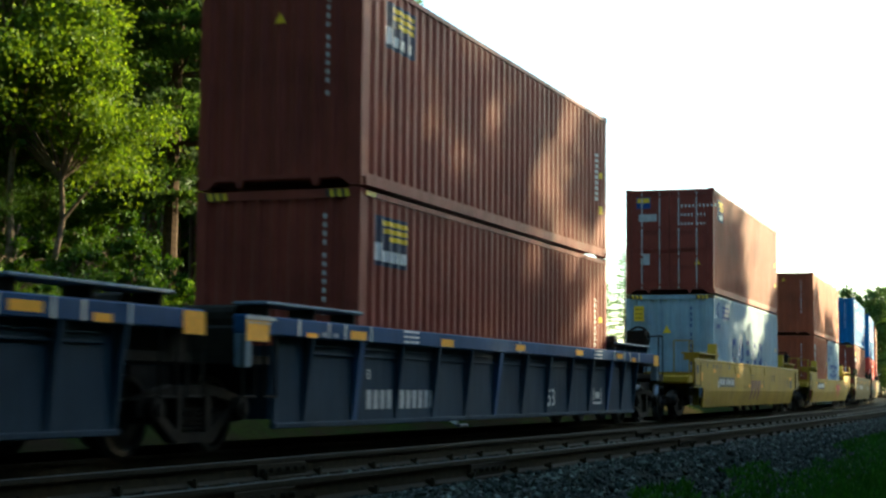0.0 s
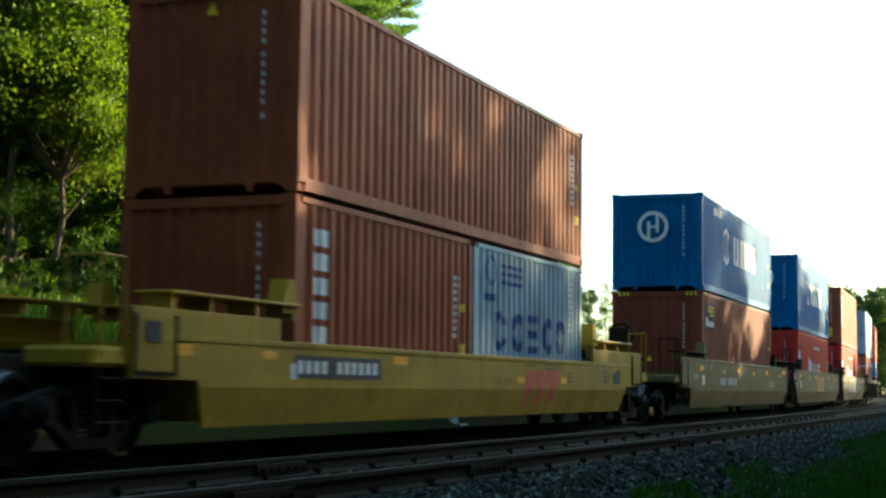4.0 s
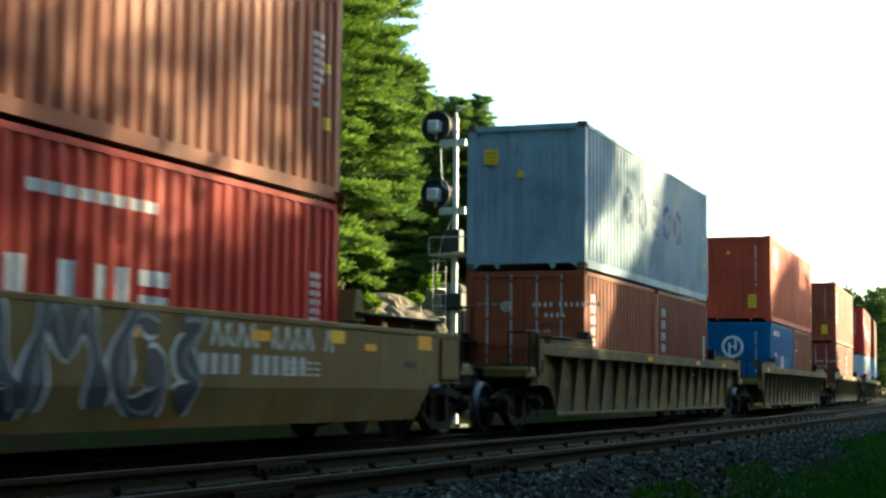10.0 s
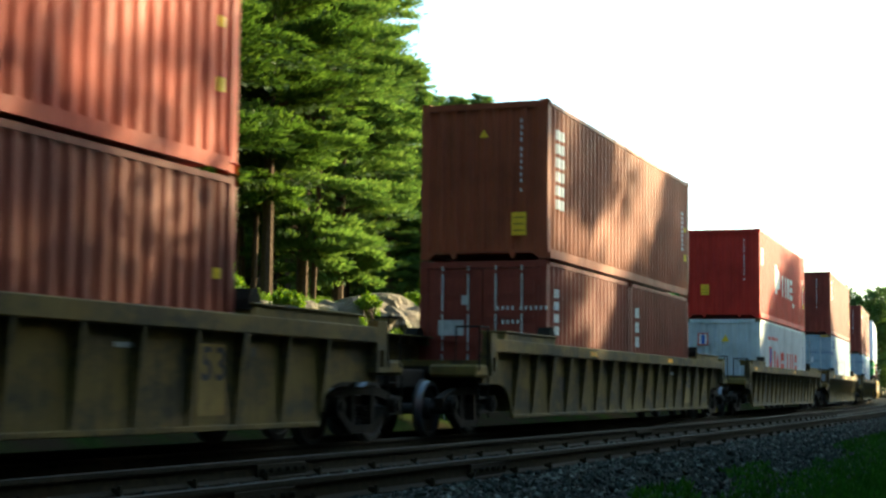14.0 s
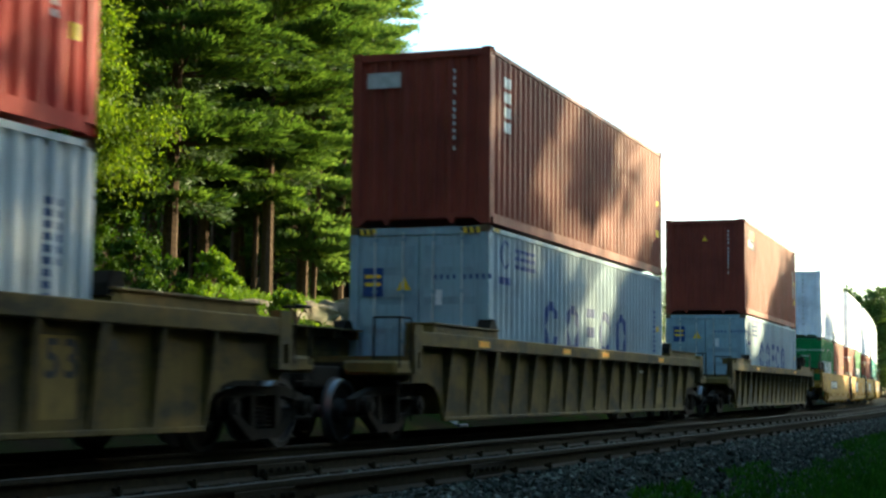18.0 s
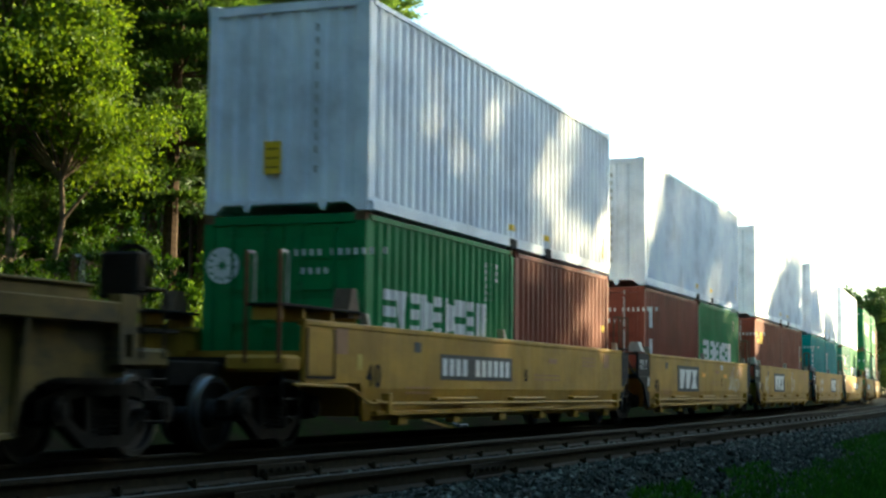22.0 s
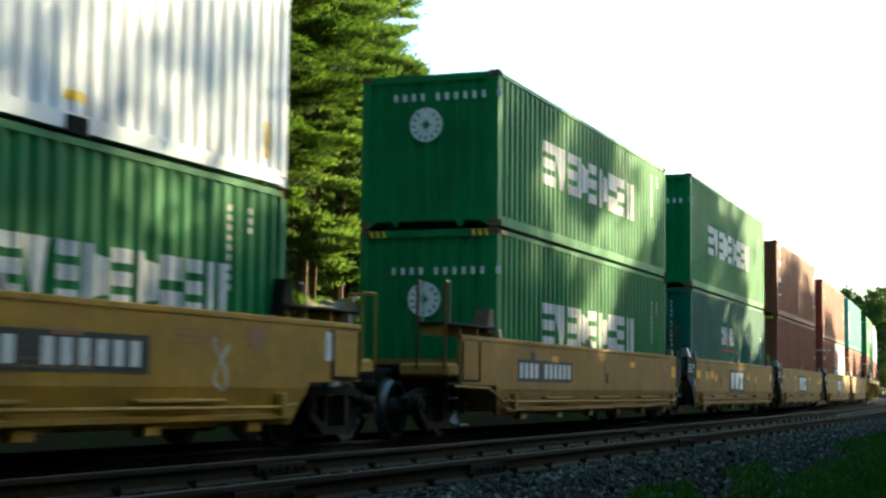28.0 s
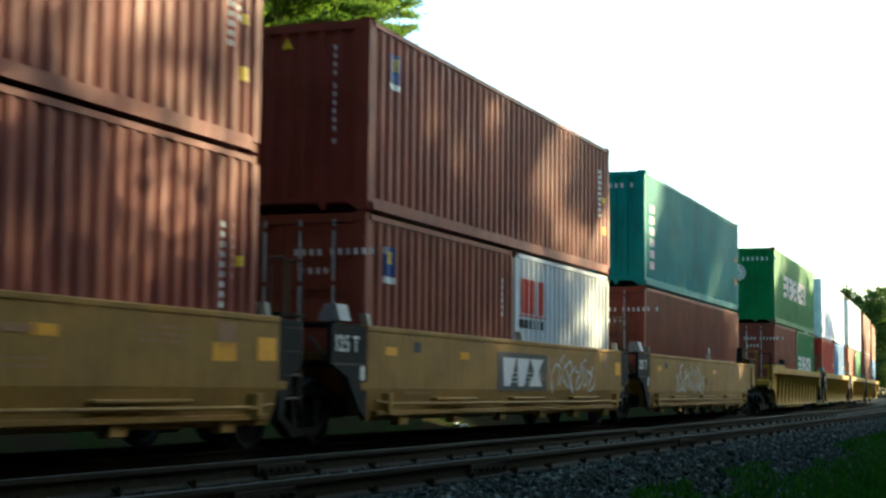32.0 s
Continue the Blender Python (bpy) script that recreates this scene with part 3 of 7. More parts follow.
def truck(car, x):
    """A three-piece truck under the car at x: bolster, two side frames, two wheelsets."""
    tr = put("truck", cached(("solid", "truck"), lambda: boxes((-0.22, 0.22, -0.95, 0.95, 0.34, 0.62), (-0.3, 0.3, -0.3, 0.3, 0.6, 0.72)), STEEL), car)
    tr.location.x = x

    def frame_mesh(sg):
        bm = bmesh.new()
        y0, y1 = sorted((sg * 0.93, sg * 1.07))
        outer = [(-1.12, 0.42), (-0.75, 0.38), (-0.36, 0.13), (0.36, 0.13), (0.75, 0.38), (1.12, 0.42), (1.14, 0.58), (0.86, 0.66), (0.45, 0.74), (-0.45, 0.74), (-0.86, 0.66), (-1.14, 0.58)]
        holes = [(-0.86, 0.50), (-0.70, 0.47), (-0.30, 0.24), (0.30, 0.24), (0.70, 0.47), (0.86, 0.50), (0.88, 0.54), (0.74, 0.57), (0.40, 0.63), (-0.40, 0.63), (-0.74, 0.57), (-0.88, 0.54)]
        loops = [[bm.verts.new((p[0], yy, p[1])) for p in ps] for ps, yy in ((outer, y0), (holes, y0), (holes, y1), (outer, y1))]
        for a, b_ in zip(loops, loops[1:] + loops[:1]):
            for i in range(12):
                j = (i + 1) % 12
                bm.faces.new((a[i], a[j], b_[j], b_[i]))
        for xs in (-1, 1):
            xa, xb = sorted((xs * 0.24, xs * 0.36))
            box(bm, xa, xb, y0, y1, 0.20, 0.66)
            tube(bm, (xs * 0.89, sg * 1.0, 0.49), (xs * 0.89, sg * 1.18, 0.49), 0.135, 12)
            tube(bm, (xs * 0.89, sg * 1.18, 0.49), (xs * 0.89, sg * 1.21, 0.49), 0.075, 12)
        for k in (-0.13, 0, 0.13):
            for zz in range(6):
                tube(bm, (k, sg * 1.0, 0.22 + zz * 0.05), (k, sg * 1.0, 0.245 + zz * 0.05), 0.066, 8)
        return bm
    for sg in (-1, 1):
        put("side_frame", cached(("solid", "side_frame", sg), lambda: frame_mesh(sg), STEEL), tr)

    def wheelset_mesh():
        bm = bmesh.new()
        tube(bm, (0, -1.1, 0), (0, 1.1, 0), 0.08, 12)
        for sg in (-1, 1):
            n_ = 28
            prof = [(0.08, 0.60), (0.16, 0.62), (0.34, 0.655), (0.36, 0.64), (0.45, 0.655), (0.452, 0.69), (0.424, 0.70), (0.419, 0.79), (0.36, 0.79), (0.35, 0.73), (0.17, 0.70), (0.15, 0.80), (0.08, 0.80)]
            loops = [[bm.verts.new((math.cos(i * 2 * math.pi / n_) * r, sg * yy, math.sin(i * 2 * math.pi / n_) * r)) for i in range(n_)] for r, yy in prof]
            for a, b_ in zip(loops, loops[1:] + loops[:1]):
                for i in range(n_):
                    j = (i + 1) % n_
                    bm.faces.new((a[i], a[j], b_[j], b_[i]))
        return bm
    for xs in (-0.89, 0.89):
        fresh = ("solid", "wheelset") not in MESHES
        me = cached(("solid", "wheelset"), wheelset_mesh, WHEELM)
        if fresh:
            me.materials.append(TREAD)
            for p in me.polygons:
                r_ = [math.hypot(me.vertices[v].co.x, me.vertices[v].co.z) for v in p.vertices]
                if min(r_) > 0.415 and max(r_) < 0.43:
                    p.material_index = 1
        w = put("wheelset", me, tr)
        w.location = (xs, 0, 0.419)
        WHEELS.append(w)
    return tr


WHEELS = []
BLUEPOST = plain("pale_grey_blue_paint", (0.09, 0.13, 0.17), 0.6, 0.25, 6)
RUSTPOST = plain("rusty_post", (0.085, 0.036, 0.014), 0.8, 0.4, 8)
LADDER = plain("worn_brown_ladder_paint", (0.075, 0.045, 0.022), 0.7, 0.3, 6)


def rungs(x, y, z0, z1, w=0.42, n=4, r=0.012, along="x"):
    """A ladder: two stiles and its rungs."""
    dx, dy = (w / 2, 0) if along == "x" else (0, w / 2)
    lines = [[(x - dx, y - dy, z0), (x - dx, y - dy, z1)], [(x + dx, y + dy, z0), (x + dx, y + dy, z1)]]
    for k in range(n):
        z = z0 + (z1 - z0) * (k + 0.5) / n
        lines.append([(x - dx, y - dy, z), (x + dx, y + dy, z)])
    return tubes(r, *lines)


def gusset(x, sg, wide, low, side=-1):
    """The dark end piece between two jointed units, as an outline in x and z, thick across the car's edge."""
    bm = bmesh.new()
    pts = [(x, 1.50), (x + sg * wide, 1.50), (x + sg * wide, 1.02), (x + sg * wide * 0.55, 0.86), (x + sg * wide * 0.22, 0.45), (x, low)]
    prism(bm, pts if sg < 0 else pts[::-1], *sorted((side * (HALF - 0.005), side * (HALF - 0.06))))
    bmesh.ops.recalc_face_normals(bm, faces=bm.faces)
    return bm


def brake_stand(top, x, sg, mat):
    """A hand brake on a post at the car's end, with its wheel, chain box and air tank."""
    bm = bmesh.new()
    ring(bm, (x + sg * 0.10, -0.75, 1.92), "x", 0.23, 0.28, 0.03, 20)
    for k in range(3):
        a = k * 2.094
        tube(bm, (x + sg * 0.11, -0.75, 1.92), (x + sg * 0.11, -0.75 + 0.25 * math.cos(a), 1.92 + 0.25 * math.sin(a)), 0.014, 6)
    part("brake_wheel", bm, STEEL, top, "dark spoked brake wheel")
    part("brake_post", boxes((x - 0.05, x + 0.05, -0.9, -0.6, 1.0, 2.05)), STEEL, top)
    part("brake_gear_box", soft_box(x - 0.14, x + 0.10, -0.98, -0.52, 1.62, 2.1, 0.03), STEEL, top)
    part("brake_platform", boxes((x - 0.35, x + 0.35, -1.2, 1.2, 1.27, 1.31)), STEEL, top, "steel grating platform")
    bm = bmesh.new()
    tube(bm, (x + sg * 0.05, 0.0, 1.62), (x + sg * 0.05, 0.95, 1.62), 0.2, 14)
    part("air_tank", bm, STEEL, top, "dusty air tank")


def side_walk(top, xa, xb):
    """A narrow dark walkway on short brackets along the top of a side, a guide lug at its inner end."""
    w = part("walkway", soft_box(xa, xb, -HALF + 0.02, -HALF + 0.40, 1.735, 1.77, 0.008), STEEL, top, "dark narrow walkway on brackets")
    for k in range(4):
        q = xa + 0.2 + k * (xb - xa - 0.4) / 3
        part("bracket", boxes((q - 0.04, q + 0.04, -HALF + 0.05, -HALF + 0.36, 1.52, 1.736)), STEEL, w)
    x = xb if xa < 0 else xa
    bm = bmesh.new()
    prism(bm, [(x - 0.16, 1.53), (x + 0.20, 1.53), (x + 0.18, 1.72), (x + 0.04, 1.95), (x - 0.06, 1.95), (x - 0.18, 1.72)], -HALF + 0.06, -HALF + 0.26)
    bmesh.ops.recalc_face_normals(bm, faces=bm.faces)
    part("guide_lug", bm, STEEL, top, "dark upright container guide lug")


def well_car(kind, colour, s0, ends, label, fore="open", aft="open", patches=(), trim=None, ribs=(), posts=(), arched=True, name="well_car", walk_trim=None, brake=None, gear=False, ztop=1.50):
    """A well car. ends: side top front, bottom front, top rear, bottom rear, from the container's front; fore, aft: 'open' with a truck, walkway and
    coupler of its own, 'shared' with the truck on this end, 'joint' where the next unit brings the truck."""
    x0, b0, x1, b1 = ends
    top = new(name)
    tagged(top, label, "railway wagon", "wagons of the freight train")
    mat = CAR_PAINT[colour]
    edge = CAR_PAINT[trim] if trim else mat
    for sg in (-1, 1):
        y = sg * HALF
        if kind == "smooth":
            part("side_plate", smooth_side(sg, x0, x1, b0, b1, 0.30, ztop), mat, top)
            ya, yb = sorted((y - sg * 0.10, y + sg * 0.012))
            part("top_chord", soft_box(x0, x1, ya, yb, ztop - 0.045, ztop + 0.03), mat, top)
            if ztop < 1.4:
                for xa, xb in ((x0, -0.75), (12.25, x1)):
                    part("raised_end", soft_box(xa, xb, min(y, y - sg * 0.05), max(y, y - sg * 0.05), ztop + 0.028, 1.50, 0.008), mat, top)
        else:
            ya, yb = sorted((y - sg * 0.16, y))
            part("top_chord", soft_box(x0, x1, ya, yb, 1.31, 1.52, 0.015), edge, top)
            bm = bmesh.new()
            prism(bm, side_outline(x0, x1, b0, b1, 0.27, 1.315, 0.80) if arched else [(b0, 0.27), (b1, 0.27), (b1, 1.315), (b0, 1.315)], min(y - sg * 0.14, y - sg * 0.17), max(y - sg * 0.14, y - sg * 0.17))
            bmesh.ops.recalc_face_normals(bm, faces=bm.faces)
            part("side_plate", bm, mat, top)
            ya, yb = sorted((y - sg * 0.18, y - sg * 0.11))
            part("bottom_chord", soft_box(b0, b1, ya, yb, 0.25, 0.315, 0.01), mat, top)
            for k, xr in enumerate(ribs if sg < 0 else ()):
                broad = 0.15 if k in posts else 0.055
                r = put("rib", cached(("solid", "rib", colour, broad), lambda: rib_mesh(-1, broad), edge if k in posts and trim else mat), top)
                r.location.x = xr
            for xx, q in ((x0, fore), (x1 - 0.30, aft)):
                ya, yb = sorted((y - sg * 0.14, y + sg * 0.004))
                if arched:
                    # a post with an upright slot through it
                    part("end_post", boxes((xx, xx + 0.09, ya, yb, 0.93, 1.60), (xx + 0.21, xx + 0.30, ya, yb, 0.93, 1.60), (xx + 0.09, xx + 0.21, ya, yb, 0.93, 1.0), (xx + 0.09, xx + 0.21, ya, yb, 1.22, 1.60)), mat, top, "end post with a slot")
                elif (q == "open") == (xx > x0):
                    part("end_post", soft_box(xx + (0.15 if xx > 0 else 0), xx + (0.30 if xx > 0 else 0.15), ya, yb, 0.94, 1.31, 0.008), BLUEPOST, top, "pale grey-blue end post")
    part("well_floor", boxes((b0 + 0.1, b1 - 0.1, -HALF + 0.18, HALF - 0.18, 0.36, FLOOR - 0.004)), STEEL, top)
    for x, sg, end in ((b0, -1, fore), (b1, 1, aft)):
        part("bulkhead", boxes((x - 0.06, x + 0.0, -HALF + 0.17, HALF - 0.17, 0.36, 1.2)), mat, top)
        xt = x0 if sg < 0 else x1
        xa, xb = sorted((xt, x - sg * 0.06))
        part("end_deck", boxes((xa, xb, -HALF + 0.17, HALF - 0.17, 0.98, 1.08)), STEEL, top)
        if end == "open":
            reach = xt + sg * 1.55
            xs = sorted((xt, reach - sg * 0.35))
            part("draft_sill", soft_box(xs[0], xs[1], -0.32, 0.32, 0.72, 1.02, 0.02), STEEL, top)
            c = sorted((reach - sg * 0.4, reach + sg * 0.42))
            part("coupler", soft_box(c[0], c[1], -0.13, 0.13, 0.74, 0.98, 0.04), STEEL, top, "rusty steel coupler")
            part("coupler_knuckle", soft_box(min(reach + sg * 0.2, reach + sg * 0.5), max(reach + sg * 0.2, reach + sg * 0.5), -0.2, 0.16, 0.72, 1.0, 0.05), STEEL, top)
            xs = sorted((xt + sg * 0.02, xt + sg * (0.48 if gear else 0.62)))
            for yy in (-1, 1):
                ya, yb = sorted((yy * (HALF - 0.02), yy * 0.62))
                part("end_step", soft_box(xs[0], xs[1], ya, yb, 0.90, 1.10, 0.04), mat if colour != "slate_car" else STEEL, top)
                ya, yb = sorted((yy * (HALF + 0.0), yy * 0.95))
                front = gear and sg < 0
                w = sorted((xt - 0.6, xt + 1.66)) if front else sorted((xt - sg * 0.05, xt - sg * 2.0)) if gear else sorted((xt - sg * 0.75, xt - sg * 3.6))
                if kind == "ribbed" and arched:
                    bm = bmesh.new()
                    prism(bm, [(w[0], 1.522), (w[1], 1.522), (w[1] - 0.04, 1.625), (w[0] + 0.04, 1.625)], *sorted((yy * (HALF - 0.03), yy * (HALF - 0.26))))
                    bmesh.ops.recalc_face_normals(bm, faces=bm.faces)
                    part("top_guard", bm, mat, top, "raised steel guard along the sill")
                wk = part("walkway", soft_box(w[0], w[1], ya, yb, 1.63, 1.665, 0.01) if kind == "ribbed" and arched else soft_box(w[0], w[1], ya, yb, 1.655, 1.695, 0.01), mat if colour in ("brown_car", "yellow_car") else BLUEPOST if trim else STEEL, top, "grating walkway on brackets")
                for q in (w[0] + 0.1, w[0] * 0.7 + w[1] * 0.3, w[0] * 0.35 + w[1] * 0.65, w[1] - 0.1):
                    part("bracket", boxes((q - 0.03, q + 0.03, ya + 0.05, yb - 0.05, 1.50, 1.656)), mat, wk)
                la, lb = (w[0] - 0.06, w[0] + 0.30) if sg > 0 else (w[1] - 0.36, w[1] + 0.06)
                bm = bmesh.new()
                zt = 1.82 if kind == "ribbed" else 1.98
                prism(bm, [(la, 1.60 if front else 1.58), (lb, 1.60 if front else 1.58), (lb - 0.05, 1.70), ((la + lb) / 2 + 0.07, zt), ((la + lb) / 2 - 0.09, zt), (la + 0.02, 1.70)], *sorted((yy * (HALF - 0.05), yy * (HALF - 0.28))))
                bmesh.ops.recalc_face_normals(bm, faces=bm.faces)
                part("guide_lug", bm, mat if colour in ("yellow_car", "tan_car") else LADDER if front else STEEL, top, "upright container guide lug")
                if front:
                    # a rusty post and a pale hook on the near edge and another pair further in
                    for yp in (HALF - 0.02, HALF - 0.45):
                        part("grab_post", soft_box(xt - 0.65, xt - 0.59, yy * yp - 0.015, yy * yp + 0.015, 1.0, 2.30, 0.005), RUSTPOST, top, "rusty upright post")
                        part("grab_iron", tubes(0.014, [(xt - 0.60, yy * yp, 2.24), (xt - 0.57, yy * yp, 2.29), (xt - 0.45, yy * yp, 2.29), (xt - 0.42, yy * yp, 2.25), (xt - 0.42, yy * yp, 1.68)]), BARE, top, "pale worn grab iron")
                rail_z = 1.68 if colour == "brown_car" else 1.95
                part("ladder", rungs(xt + sg * 0.32, yy * (HALF - 0.01), 0.28, 0.9, 0.44, 3), STEEL, top)
                if not front:
                    part("handrail", tubes(0.016, [(xt + sg * 0.50, yy * (HALF - 0.02), 1.0), (xt + sg * 0.50, yy * (HALF - 0.02), rail_z), (xt + sg * 0.50, yy * (HALF - 0.4), rail_z), (xt + sg * 0.50, yy * (HALF - 0.4), 1.0)], [(xt + sg * 0.10, yy * (HALF - 0.02), 1.0), (xt + sg * 0.10, yy * (HALF - 0.02), rail_z), (xt + sg * 0.50, yy * (HALF - 0.02), rail_z)]), mat if gear or colour == "yellow_car" else STEEL, top)
            if kind == "smooth":
                xa, xb = sorted((xt - sg * 0.04, xt - sg * 0.82))
                pan = part("end_panel", soft_box(xa + 0.03, xb - 0.03, -HALF - 0.010, -HALF + 0.004, 0.87, 1.40, 0.004), mat, top, "framed service panel")
                for q in ((xa, xa + 0.03, 0.84, 1.43), (xb - 0.03, xb, 0.84, 1.43)):
                    part("panel_frame", boxes((q[0], q[1], -HALF - 0.022, -HALF + 0.002, q[2], q[3])), STEEL, pan)
                part("panel_frame", boxes((xa, xb, -HALF - 0.021, -HALF + 0.002, 0.83, 0.86)), STEEL, pan)
            part("air_hose", tubes(0.028, [(reach, 0.35, 0.75), (reach + sg * 0.1, 0.36, 0.45), (reach + sg * 0.35, 0.3, 0.34)]), BLACK, top, "black air hose")
            truck(top, xt + sg * 0.05)
            if (colour == "yellow_car" if brake is None else brake) and sg > 0:
                brake_stand(top, xt + sg * 0.75, sg, mat)
        elif end in ("linked", "linked_bare"):
            xa, xb = sorted((xt, xt + sg * 0.45))
            part("joint_frame", boxes((xa, xb, -0.5, 0.5, 0.66, 0.95)), STEEL, top)
            part("end_beam", soft_box(*sorted((xt - sg * 0.5, xt - sg * 0.06)), -HALF + 0.17, HALF - 0.17, 1.02, 1.40, 0.03), STEEL, top)
            part("brake_cylinder", tubes(0.17, [(xt - sg * 0.75, -0.95, 1.50), (xt - sg * 0.75, -0.25, 1.50)], n=14), STEEL, top, "dusty brake cylinder")
            for q in (0.30, 0.80):
                part("step_iron", tubes(0.015, [(xt - sg * q, -HALF + 0.03, 1.3), (xt - sg * q, -HALF + 0.03, 0.62), (xt - sg * (q - 0.3), -HALF + 0.03, 0.62), (xt - sg * (q - 0.3), -HALF + 0.03, 1.3)]), STEEL, top)
            for yy in (-1, 1):
                ya, yb = sorted((yy * (HALF - 0.04), yy * 0.95))
                xa, xb = sorted((xt - sg * 0.55, xt - sg * 3.2))
                wk = part("walkway", soft_box(xa, xb, ya, yb, 1.655, 1.695, 0.01), BLUEPOST, top, "grating walkway on brackets")
                for q in (xa + 0.15, (xa + xb) / 2, xb - 0.15):
                    part("bracket", boxes((q - 0.03, q + 0.03, ya + 0.05, yb - 0.05, 1.515, 1.656)), STEEL, wk)
            if end == "linked":
                truck(top, xt + sg * 0.45)
        elif end == "shared":
            truck(top, xt + sg * 1.05)
            part("joint_frame", boxes(tuple(sorted((xt, xt + sg * 1.0))) + (-0.5, 0.5, 0.66, 0.95)), STEEL, top)
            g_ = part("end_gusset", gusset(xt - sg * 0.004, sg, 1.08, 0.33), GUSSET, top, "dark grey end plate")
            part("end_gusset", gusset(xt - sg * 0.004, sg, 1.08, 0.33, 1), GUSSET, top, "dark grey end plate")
            part("plate_edge", boxes((xt - 1.08, xt - 0.02, -HALF - 0.004, -HALF + 0.004, 1.01, 1.03)), BLACK, g_)
            letters("125 T", xt - 0.99, 1.18, 0.28, WHITE, g_, -HALF - 0.002)
            part("data_plate", boxes((xt - 0.20, xt - 0.08, -HALF - 0.003, -HALF + 0.004, 0.82, 1.0)), WHITE, g_, "small white data plate")
            if colour == "tan_car":
                side_walk(top, -3.2, -0.1)
            else:
                bm = bmesh.new()
                section(bm, [(-HALF + 0.02, 1.56), (-HALF + 0.09, 1.77), (-HALF + 0.25, 1.77), (-HALF + 0.34, 1.56)], xt - 0.78, xt - 0.46)
                part("guide_cone", bm, CONE, top, "pale grey container guide")
            part("guide_stalk", boxes((xt - 0.66, xt - 0.58, -HALF + 0.12, -HALF + 0.22, 1.49, 1.57)), STEEL, top)
            part("cover_plate", boxes((xt - 1.0, xt - 0.1, -HALF + 0.02, HALF - 0.02, 1.50, 1.53)), STEEL, top)
        else:
            part("joint_frame", boxes(tuple(sorted((xt, xt + sg * 0.5))) + (-0.42, 0.42, 0.72, 0.93)), STEEL, top)
            for side in (-1, 1):
                part("end_gusset", gusset(xt - sg * 0.004, sg, 0.60, 0.33, side), GUSSET, top, "dark grey end plate")
            iron = STEEL if colour == "tan_car" else LADDER
            if colour == "tan_car":
                side_walk(top, 12.2, 15.2)
            xl = xt + (1.22 if colour == "tan_car" else 0.34)
            lad = part("end_ladder", rungs(xl, -HALF + 0.02, 0.46, 1.55, 0.44, 4, 0.016), iron, top, "end ladder with tall grab irons")
            for xx in (xl - 0.22, xl + 0.22):
                part("grab_iron", tubes(0.018, [(xx, -HALF + 0.02, 1.50), (xx, -HALF + 0.02, 2.22), (xx, -HALF + 0.20, 2.22), (xx, -HALF + 0.20, 1.5)]), iron, lad)
            part("foot_plate", boxes((xt + 0.05, xt + 0.7, -HALF + 0.02, HALF - 0.02, 1.55, 1.585)), STEEL, top)
            part("brake_hose", tubes(0.022, [(xt + 1.0, -HALF + 0.12, 1.35), (xt + 1.3, -HALF + 0.1, 1.12), (xt + 1.7, -HALF + 0.1, 1.05)]), BLACK, top)
    if gear and fore == "open":
        part("arch_pipe", tubes(0.022, [(x0 - 0.3, -HALF - 0.03, 0.76), (b0 - 0.75, -HALF - 0.03, 0.74), (b0 - 0.42, -HALF - 0.03, 0.66), (b0 - 0.12, -HALF - 0.03, 0.54), (b0 + 0.15, -HALF - 0.04, 0.52)]), mat, top)
        part("arch_flange", boxes((x0, b0 - 0.35, -HALF - 0.025, -HALF + 0.05, 0.785, 0.81)), mat, top)
    if gear:
        # pipe, ledges and pads along the foot of the side; guides along its top
        part("brake_pipe", tubes(0.022, [(b0 + 0.1, -HALF - 0.03, 0.56), (b0 + 0.6, -HALF - 0.06, 0.52), (b1 - 0.6, -HALF - 0.06, 0.50), (b1 - 0.1, -HALF - 0.03, 0.53)]), mat, top)
        part("foot_rail", soft_box(b0 + 0.2, b1 - 0.2, -HALF - 0.03, -HALF + 0.06, 0.36, 0.43, 0.012), mat, top)
        for k in range(3):
            xa = b0 + 2.2 + k * 3.4
            part("ledge", soft_box(xa, xa + 1.7, -HALF - 0.07, -HALF + 0.05, 0.555, 0.60, 0.012), mat, top)
        for k in range(6):
            xa = b0 + 1.2 + k * (b1 - b0 - 2.2) / 5
            part("jacking_pad", soft_box(xa - 0.16, xa + 0.16, -HALF + 0.02, -HALF + 0.16, 0.23, 0.36, 0.012), mat, top)
        for xa in (b0 + 0.45, b1 - 0.55):
            part("pipe_hanger", soft_box(xa, xa + 0.14, -HALF - 0.085, -HALF + 0.02, 0.40, 0.66, 0.012), mat, top)
        for xa in (-0.30 if x0 < -1 else x0 + 0.10, (x0 + x1) / 2, x1 - 0.25):
            for yy in (-1, 1):
                bm = bmesh.new()
                prism(bm, [(xa, 1.51), (xa + 0.10, 1.51), (xa + 0.02, 1.68), (xa - 0.08, 1.68)], min(yy * (HALF - 0.13), yy * (HALF - 0.03)), max(yy * (HALF - 0.13), yy * (HALF - 0.03)))
                part("guide", bm, BARE, top)
    for p in patches:
        p(top)
    RIDES.append((top, s0, 12.192, 0.0))
    return top


# ---- marks on the cars ----
def patch(x0, x1, z0, z1, material, name="marking", label="", lift=0.0, y=None):
    """A painted patch on the near side of a car."""
    def add(car):
        yy = -HALF - 0.002 - lift if y is None else y
        part(name, boxes((x0, x1, yy - 0.003, yy, z0, z1)), material, car, label)
    return add


def tape(*xs, z=1.33, w=0.42, h=0.11, y=None, lift=0.0):
    def add(car):
        for x in xs:
            patch(x, x + w, z, z + h, AMBER, "reflective_tape", "amber reflective tape", lift, y)(car)
    return add


